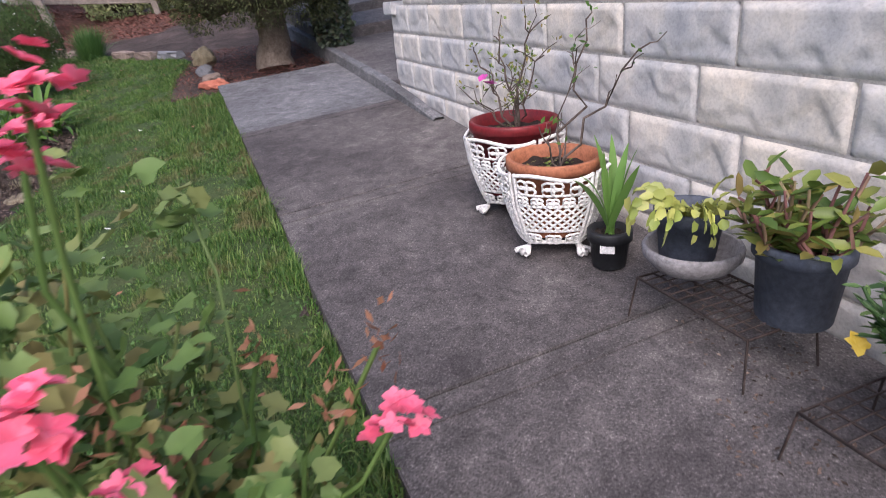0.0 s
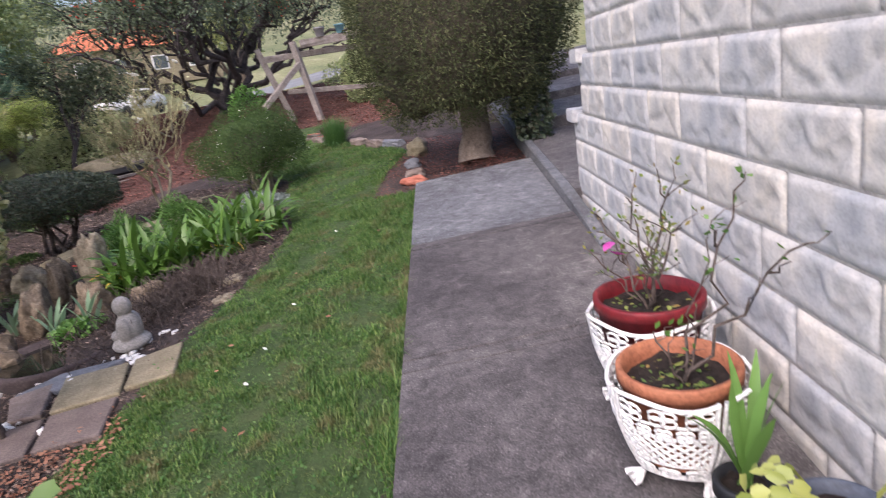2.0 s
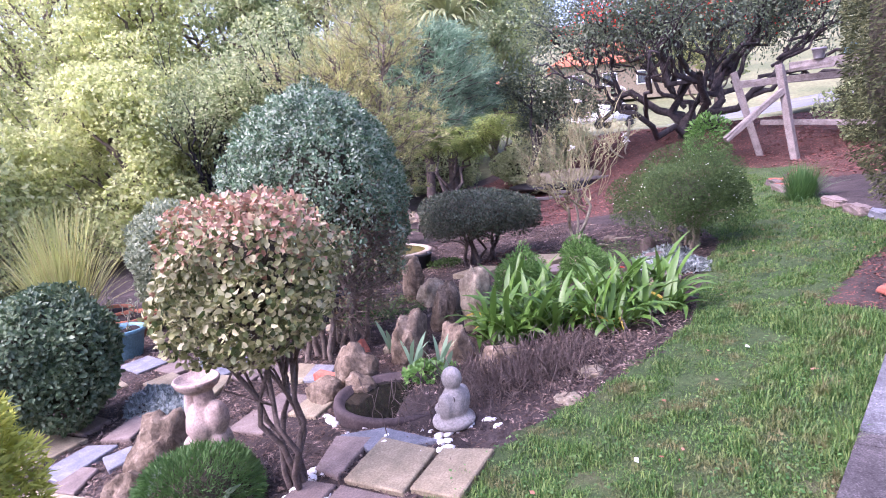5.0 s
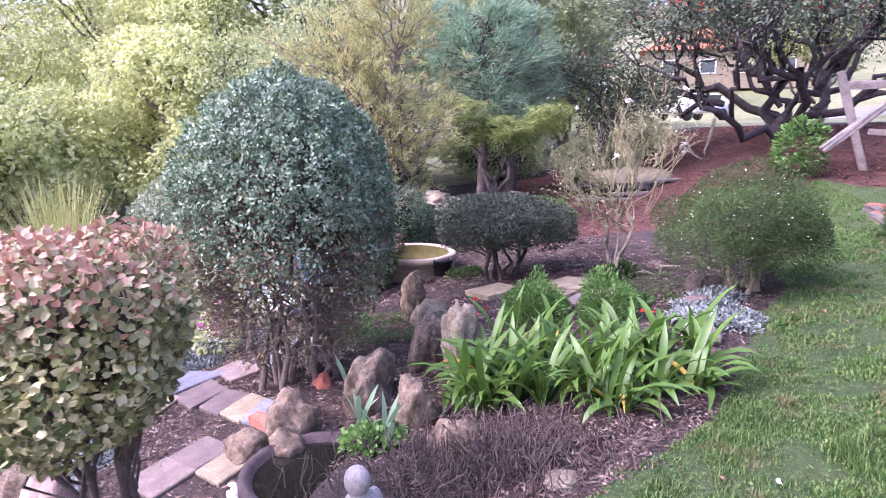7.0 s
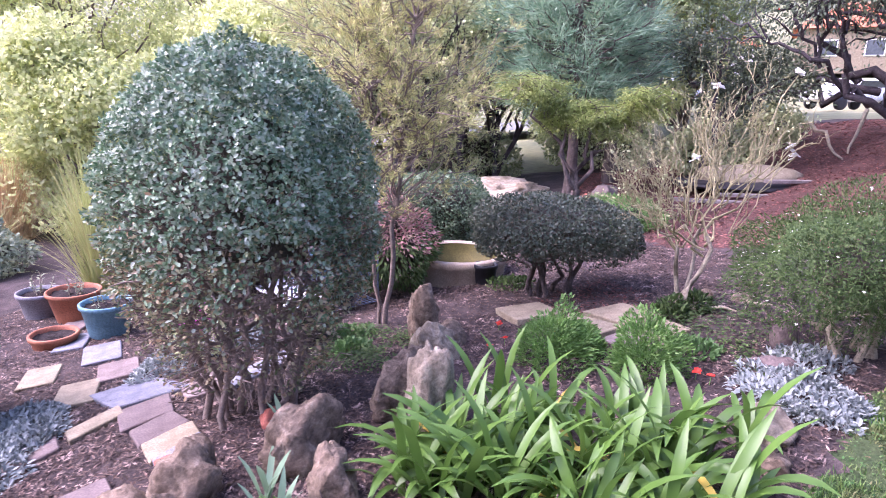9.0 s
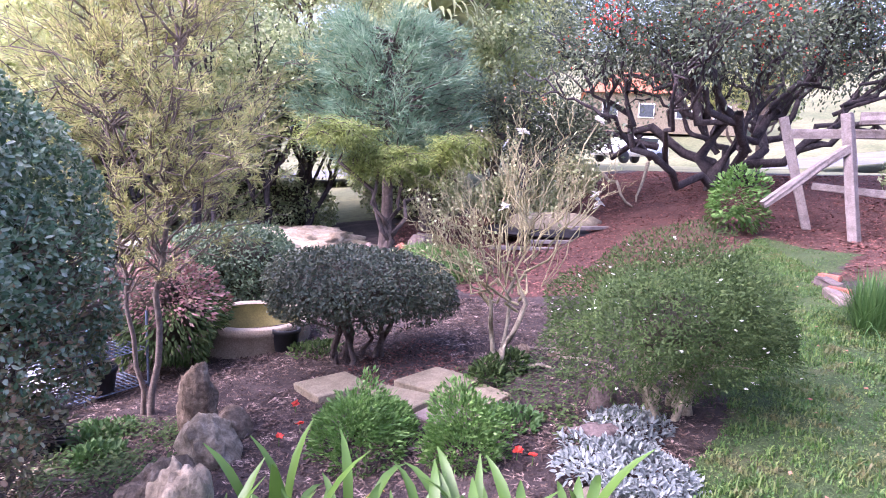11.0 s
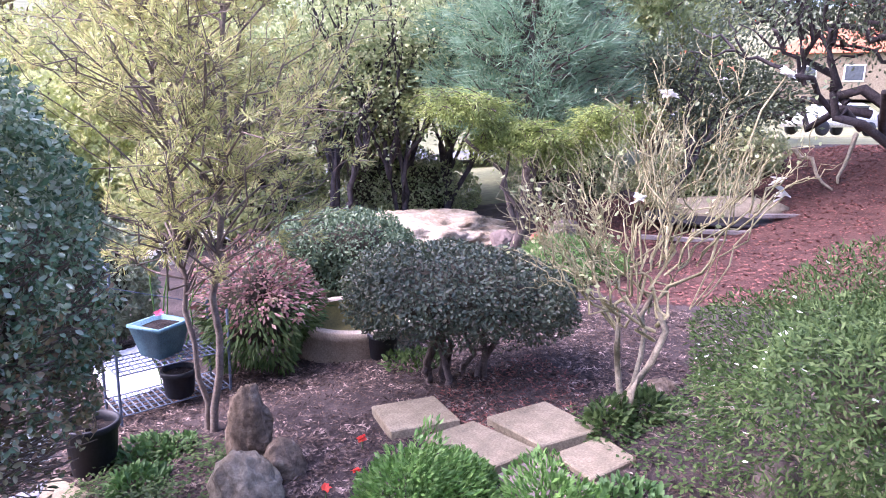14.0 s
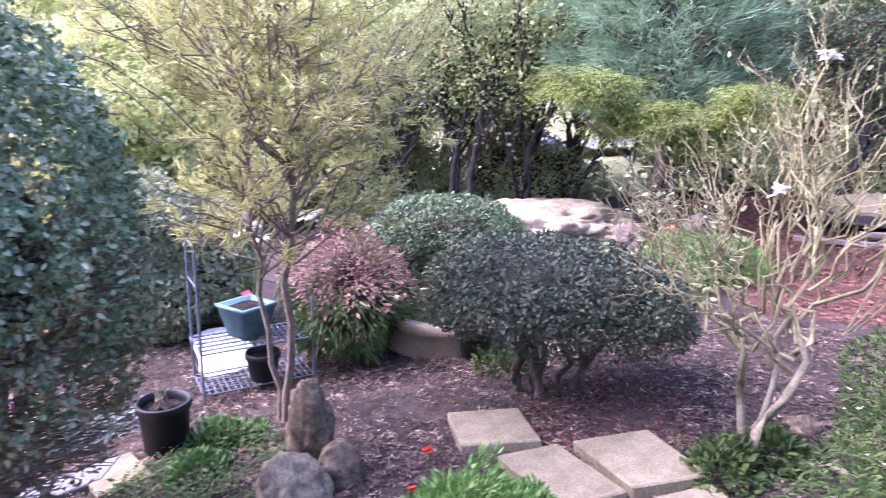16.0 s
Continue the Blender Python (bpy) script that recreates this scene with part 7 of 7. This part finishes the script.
# pines and conifers behind
t = thing("blue_pine", -14.6, 7.4, "soft blue-green pine with long needles", "pine")
r = np.random.default_rng(221)
ch, P_, A_ = [(bent((0, 0, -0.1), (0.1, 0.0, 4.2), 8, 0.01, 0, r), np.linspace(0.14, 0.04, 8))], [], []
for k in range(150):
    z = r.uniform(1.6, 4.3)
    a, L = r.uniform(0, 6.3), 1.75 * (1 - 0.55 * (abs(z - 2.7) / 1.6) ** 2) * r.uniform(0.7, 1.1)
    e = np.array([math.cos(a) * L, math.sin(a) * L, z + L * 0.25])
    c = bent((0, 0, z), e, 6, 0.03, -0.1, r)
    ch.append((c, np.linspace(0.03, 0.01, 6)))
    q = c[3:][r.integers(0, 3, 170)] + r.normal(0, 0.1, (170, 3))
    P_.append(q)
    A_.append((q - c[2]) * 0.8 + directions(170, r) * 1.1 + np.array([math.cos(a), math.sin(a), 0.4]) * 0.6)
part("trunk", tube_mesh("trunk", ch, BARK), t)
P_, A_ = np.concatenate(P_), np.concatenate(A_)
part("crown", leaf_mesh("crown", P_, A_, directions(len(P_), r), 0.3, 0.016, L_BLUEPINE, rng=r), t)


def weeping_conifer(x, y, pads, label, mat, seed):
    """Flat shelves of fine foliage with drooping fringes, on a crooked leaning stem."""
    t = thing("weeping_conifer", x, y, label, "conifer")
    r = np.random.default_rng(seed)
    ch, P_, A_ = [], [], []
    for (dx, dy, dz, rad) in pads:
        c = bent((0, 0.1, 0.5), (dx, dy, dz), 7, 0.06, 0.1, r)
        ch.append((c, np.linspace(0.05, 0.012, 7)))
        for k in range(int(95 * rad)):
            a, L = r.uniform(0, 6.3), rad * r.uniform(0.3, 0.95)
            o = c[-1] + r.normal(0, 1, 3) * np.array([rad * 0.3, rad * 0.3, 0.07])
            e = o + np.array([math.cos(a) * L, math.sin(a) * L, r.uniform(-0.05, 0.22) - 0.25 * L])
            b = bent(o, e, 7, 0.04, 0.08, r)
            ch.append((b, np.linspace(0.012, 0.003, 7)))
            m = 260
            q = b[r.integers(1, 7, m)] + r.normal(0, 1, (m, 3)) * np.array([0.075, 0.075, 0.02])
            d = np.abs(r.normal(0, 0.09, m)) * (r.uniform(0, 1, m) < 0.45)
            q[:, 2] -= d
            P_.append(q)
            A_.append(np.stack([np.full(m, math.cos(a)), np.full(m, math.sin(a)), -0.15 - 6 * d], 1) + directions(m, r) * 0.5)
    ch.append((bent((0, -0.1, -0.1), (0, 0.1, 0.6), 5, 0.03, 0, r), np.linspace(0.1, 0.07, 5)))
    part("trunk", tube_mesh("trunk", ch, BARK), t, "crooked brown branches")
    P_, A_ = np.concatenate(P_), np.concatenate(A_)
    part("crown", leaf_mesh("crown", P_, A_, np.tile([0, 0, 1.0], (len(P_), 1)) + directions(len(P_), r) * 0.5, 0.06, 0.013, mat, rng=r), t)


weeping_conifer(-11.8, 6.8, ((0.1, -0.75, 2.2, 0.62), (0.15, 0.15, 1.85, 0.5), (0.1, 1.05, 2.0, 0.45), (0.0, -0.35, 1.75, 0.4), (0.1, 0.6, 1.6, 0.35)), "layered weeping conifer with bright yellow-green foliage", L_WEEP, 231)
k = 0


def leafy_tree(x, y, h, rad, mat, leaf, seed, label, bottom=0.15, clumps=48, per=620, bark=BARK_MID, needles=False):
    """A full garden tree: a forked trunk, and a crown of many leafy clumps with gaps between them."""
    t = thing("leafy_tree", x, y, label, "tree", "trees at the garden's edge")
    r = np.random.default_rng(seed)
    ch, P_, A_, F_ = [], [], [], []
    for q in range(clumps):
        a, f = r.uniform(0, 6.3), r.uniform(0, 1) ** 0.5
        z = h * (bottom + (1 - bottom) * (q + r.uniform(0, 1)) / clumps)
        lim = rad * (1 - 0.55 * max(0.0, (z / h - 0.55) / 0.45) ** 2) * f
        c = np.array([math.cos(a) * lim, math.sin(a) * lim, z])
        ch.append((bent((c[0] * 0.08, c[1] * 0.08, max(0.0, z - lim * 0.9 - 0.4)), c, 6, 0.05, 0, r), np.linspace(0.06, 0.015, 6)))
        cr = rad * r.uniform(0.26, 0.44)
        p, nor = crown_points(per, cr, cr, cr * 0.7, 0.14, 0.7, 2, seed + q, -1, r)
        P_.append(p + c)
        A_.append(nor * 0.6 + directions(len(p), r) * 0.8)
        F_.append(nor + np.array([0, 0, 0.6]) + directions(len(p), r) * 0.5)
    ch.append((bent((0, 0, -0.2), (0, 0, h * 0.85), 8, 0.02, 0, r), np.linspace(0.16, 0.04, 8)))
    part("trunk", tube_mesh("trunk", ch, bark), t)
    P_, A_, F_ = np.concatenate(P_), np.concatenate(A_), np.concatenate(F_)
    if needles:
        part("crown", leaf_mesh("crown", P_, A_, F_, leaf, leaf * 0.1, mat, rng=r), t)
    else:
        part("crown", leaf_mesh("crown", P_, A_, F_, leaf, leaf * 0.6, mat, rng=r), t)


for x, y, hh, rad, mat, bot in ((-21.5, 6.5, 7.5, 2.6, L_MID, 0.3), (-22.0, 2.6, 8.0, 2.8, L_LIME, 0.1), (-22.5, -1.8, 8.0, 3.0, L_LIME, 0.08), (-21.0, -6.0, 7.5, 3.0, L_LIME, 0.08), (-18.5, -9.5, 7.0, 3.0, L_LIME, 0.08), (-19.5, 10.6, 7.0, 2.0, L_DARKMID, 0.4), (-18.4, 4.0, 6.0, 1.5, L_DARKMID, 0.25),
                                (-27, 9.5, 9.0, 3.2, L_MID, 0.2), (-28, -4, 10.0, 3.6, L_LIME, 0.1), (-13, -11.5, 6.0, 2.6, L_LIME, 0.1), (-25, -12, 9.0, 3.6, L_LIME, 0.1), (-17.3, 0.3, 4.6, 1.9, L_LIME, 0.08), (-16.0, -3.2, 4.2, 1.9, L_LIME, 0.08), (-19.5, 1.0, 6.0, 2.0, L_LIME, 0.1), (-24, 15, 7.5, 2.0, L_MID, 0.4), (-21.5, 12.6, 5.5, 1.5, L_LIME, 0.12), (-24.5, 10.2, 5.5, 1.8, L_MID, 0.1), (-17.5, 19.5, 6.5, 1.8, L_LIME, 0.25)):
    k += 1
    leafy_tree(x, y, hh * (1.0 if hh < 5 else 1.25), rad, mat, 0.135, 240 + k * 31, "tall leafy light green tree at the garden's edge", bot)
for x, y, a, h, mat in ((-17.6, 1.6, 1.4, 1.0, L_DARKMID), (-18.4, 5.2, 1.5, 0.9, L_DARKMID), (-17.0, -2.2, 1.4, 0.8, L_GREYBUSH), (-19.2, 9.2, 1.6, 1.0, L_DARKMID), (-15.5, 10.9, 0.9, 0.6, L_MID), (-17.2, 12.6, 1.2, 0.7, L_MID), (-9.2, 16.6, 1.2, 1.0, L_DARKMID), (-6.4, 15.2, 1.0, 1.0, L_MID), (-14.5, -6.5, 1.4, 1.0, L_LIME), (-11.5, -3.4, 1.0, 0.6, L_GREYBUSH)):
    k += 1
    clipped_bush("back_shrub", x, y, a, a, h, 0.0, 9000, "round", 0.09, mat, "loose leafy shrub at the back of the garden", "shrub", 0.14, 2, 260 + k, 3, -0.8, 0.66, 0.5, shell=0.6, group="shrubs at the back")
clipped_bush("gold_shrub", -7.6, 17.2, 1.1, 1.1, 1.6, 0.4, 9000, "", 0.12, L_GOLD, "golden leafy conifer behind the fence", "shrub", 0.12, 2, 291, 2, -0.9, 0.6, 0.2, shell=0.6)
for x, y, L, n, mat, lab in ((-9.6, 0.05, 1.9, 800, L_TUSSOCK, "tall pale green tussock grass"), (-14.8, -4.6, 2.0, 1300, L_STRAW, "tall straw-coloured plume grass"), (-16.2, -6.4, 2.2, 1300, L_STRAW, "tall straw-coloured plume grass"), (-12.6, -4.0, 1.3, 700, L_TUSSOCK, "tall pale green tussock grass")):
    t = thing("tussock_grass", x, y, lab, "grass", "tussock grasses")
    w = 0.22 if x > -11 else 0.4
    part("tuft", tuft_mesh("tuft", n, w, w, L, 0.014, mat, w, int(-x * 10), 5, 0.9), t)

# palm behind the pine
t = thing("palm_tree", -16.3, 8.75, "palm with long drooping pale green fronds", "palm")
r = np.random.default_rng(311)
part("trunk", tube_mesh("trunk", [(bent((0, 0, -0.1), (0.1, 0.1, 4.9), 8, 0.01, 0, r), np.linspace(0.16, 0.11, 8))], BARK, 10), t)
FRONDS = [strap_blade(L, 0.09, b, tw, L_PALM, segs=9, lean=ln) for L, b, tw, ln in ((1.5, 2.2, 0.2, 0.3), (1.7, 1.9, -0.2, 0.6), (1.6, 2.6, 0.3, 0.9), (1.4, 1.6, 0.1, 1.2))]
for k in range(110):
    part("frond", FRONDS[k % 4], t, "", pose(0.1, 0.1, 4.8, r.normal(0, 10), r.normal(0, 10), r.uniform(0, 360)))
tree("dark_tree", -14.3, 10.1, 1.75, 3, 9000, 0.1, 0.045, L_BERRYTREE, "slim dark tree with crooked branches and purplish leaves", "tree", 0.08, 3, 0.8, 0.15, 321, BARK_DARK, 0.3, (0.12, 0.1, 1.0), 0.66, 1, 0.1, wob=0.04)
for x, y, sd in ((-16.2, 3.7, 331), (-16.6, 5.0, 332), (-17.2, 6.1, 333), (-16.8, 2.4, 334)):
    tree("screen_tree", x, y, 2.1, 3, 12000, 0.1, 0.05, L_DARKMID, "slender dark-trunked tree in the screen behind the garden", "tree", 0.07, 4, 0.55, 0.35, sd, BARK_DARK, 0.36, (0.05, 0.05, 1.2), 0.7, 3, 0.1, True, "screen trees", wob=0.03)

# sand heap and log pile under a sheet
t = tagged(new("sand_mound", rock_mesh("sand_mound", 1.3, 1.75, 0.38, SAND, 9, 0.35, 5)), "low rough mound of pale sand at the back of the beds", "sand mound")
t.matrix_world = pose(-14.9, 5.65, gz(-14.9, 5.65) - 0.1, 0, 0, 20)
for q, (x, y, a) in enumerate(((-13.7, 6.9, 0.25), (-13.5, 7.5, 0.2), (-13.7, 4.7, 0.22), (-13.9, 8.0, 0.3))):
    rock(x, y, a, a * 0.8, a * 0.7, (STONE_PINK, BRICK, STONE_SAND, STONE_PINK)[q], 40 + q, "reddish stone beside the sand heap")
t = thing("log_pile", -13.7, 10.8, "low pile of pale chips on a black sheet", "pile", rz=80)
part("sheet", rock_mesh("sheet", 1.5, 0.8, 0.12, BLACK_SHEET, 6, 0.12, 3), t, "black plastic sheet")
part("chip_mound", rock_mesh("chips", 1.05, 0.45, 0.3, STONE_SAND, 7, 0.2, 3), t, "pale heaped chips")
for q in range(3):
    t = tagged(new("plank", box_mesh("plank", 1.3, 0.14, 0.06, WOOD_GREY, 0.006)), "grey board lying on the bark", "board", "boards")
    t.matrix_world = pose(-12.6 - 0.2 * q, 9.6 + 0.9 * q, gz(-12.6 - 0.2 * q, 9.6 + 0.9 * q) + 0.01, 0, 0, 75 + 10 * q)

# ---- beyond the garden: road, houses ----
bm = bmesh.new()
RP = [(-20, 60), (-26, 30), (-30, 14), (-34, 0), (-42, -30), (-60, -70)]
vs = [[bm.verts.new((x + o, y, gz(x + o, y) + 0.06)) for o in (-7.0, 0)] for x, y in RP]
for a, b in zip(vs, vs[1:]):
    bm.faces.new((a[0], a[1], b[1], b[0]))
tagged(new("road", bm_mesh("road", bm, ROAD)), "pale grey road beyond the garden trees", "road", kind="structure")


def house(x, y, rot, w, d, h, roof_h, wall_mat, roof_mat, label):
    t = thing("house", x, y, label, "house", rz=rot, z=gz(x, y) - 0.3)
    part("wall", box_mesh("wall", w, d, h, wall_mat, 0.02), t)
    bm = bmesh.new()
    e = 0.4
    v = [bm.verts.new(p) for p in ((-w / 2 - e, -d / 2 - e, h + 0.01), (w / 2 + e, -d / 2 - e, h + 0.01), (w / 2 + e, d / 2 + e, h + 0.01), (-w / 2 - e, d / 2 + e, h + 0.01), (-w / 2 + d / 3, 0, h + roof_h), (w / 2 - d / 3, 0, h + roof_h))]
    for f in ((0, 1, 5, 4), (1, 2, 5), (2, 3, 4, 5), (3, 0, 4), (3, 2, 1, 0)):
        bm.faces.new([v[q] for q in f])
    part("roof", bm_mesh("roof", bm, roof_mat), t)
    for q in range(4):
        for sg in (-1, 1):
            wdw = part("window", box_mesh("window", 1.3, 0.1, 1.2, RENDER_WHITE, 0.01), t, "", pose(-w / 2 + (q + 0.7) * w / 4.4, sg * (d / 2 + 0.02), h * 0.38))
            part("pane", box_mesh("pane", 1.1, 0.04, 1.0, GLASS_DARK, 0.005), wdw, "", pose(0, sg * 0.06, 0.1))


house(-52, 22, 70, 14, 8, 3.2, 2.2, RENDER_WHITE, ROOF_RED, "white single-storey house with an orange tiled roof")
house(-50, 40, 60, 13, 8, 3.2, 2.2, STONE_SAND, ROOF_RED, "sandy brick house with an orange tiled roof")
house(-58, 2, 85, 14, 8, 3.2, 2.2, RENDER_WHITE, STONE_GREY, "white single-storey house with a grey roof")
house(-30, 62, 30, 13, 8, 3.2, 2.2, RENDER_WHITE, ROOF_RED, "white house with an orange tiled roof up the road")
house(-4, 60, 0, 14, 8, 3.2, 2.2, BRICK, ROOF_RED, "red brick house with an orange tiled roof")


def parked_car(x, y, rot, paint):
    t = thing("parked_car", x, y, "white parked car on the road beyond the trees", "car", "parked cars", rz=rot, z=gz(x, y) + 0.07)
    bm = bmesh.new()
    prof = [(-2.1, 0.35), (-2.15, 0.75), (-1.75, 0.9), (-1.0, 0.95), (-0.45, 1.42), (1.1, 1.45), (1.75, 1.0), (2.1, 0.9), (2.15, 0.4)]
    a = [bm.verts.new((p, -0.82 if z < 1.2 else -0.66, z)) for p, z in prof]
    b = [bm.verts.new((p, 0.82 if z < 1.2 else 0.66, z)) for p, z in prof]
    bm.faces.new(a)
    bm.faces.new(b[::-1])
    for q in range(len(prof)):
        z = (q + 1) % len(prof)
        bm.faces.new((a[q], b[q], b[z], a[z]))
    bmesh.ops.bevel(bm, geom=bm.edges[:], offset=0.06, segments=2, affect="EDGES")
    body = part("body", bm_mesh("body", bm, paint, True), t)
    for sx in (-1.35, 1.35):
        for sy in (-0.8, 0.8):
            me = lathe("wheel", [(0.001, -0.1), (0.2, -0.1), (0.31, -0.09), (0.32, 0.0), (0.31, 0.09), (0.2, 0.1), (0.001, 0.1)], BLACK_PLASTIC, 20)
            part("wheel", me, t, "", pose(sx, sy, 0.32, 90, 0, 0))
    for sy in (-1, 1):
        part("side_window", box_mesh("side_window", 1.5, 0.03, 0.34, GLASS_DARK, 0.01), t, "", pose(0.35, sy * 0.765, 1.0, -sy * 20, 0, 0))


for x, y, rot in ((-33.5, 16, 105), (-30.5, 24, 105), (-37, 4, 103)):
    parked_car(x, y, rot, RENDER_WHITE)


# broad grey-green blades beside the cushion plant
BROAD = [strap_blade(L, 0.07, q, tw, L_BROAD, lean=ln) for L, q, tw, ln in ((0.4, 1.2, 0.2, 0.5), (0.46, 0.8, -0.3, 0.7), (0.36, 1.6, 0.3, 0.8))]
strap_clump("broad_leaf_clump", -2.85, 1.62, 0.22, 0.2, 34, BROAD, "low clump of broad blue-green strap leaves", "plant", 0, 8, 5, (0.7, 1.05))
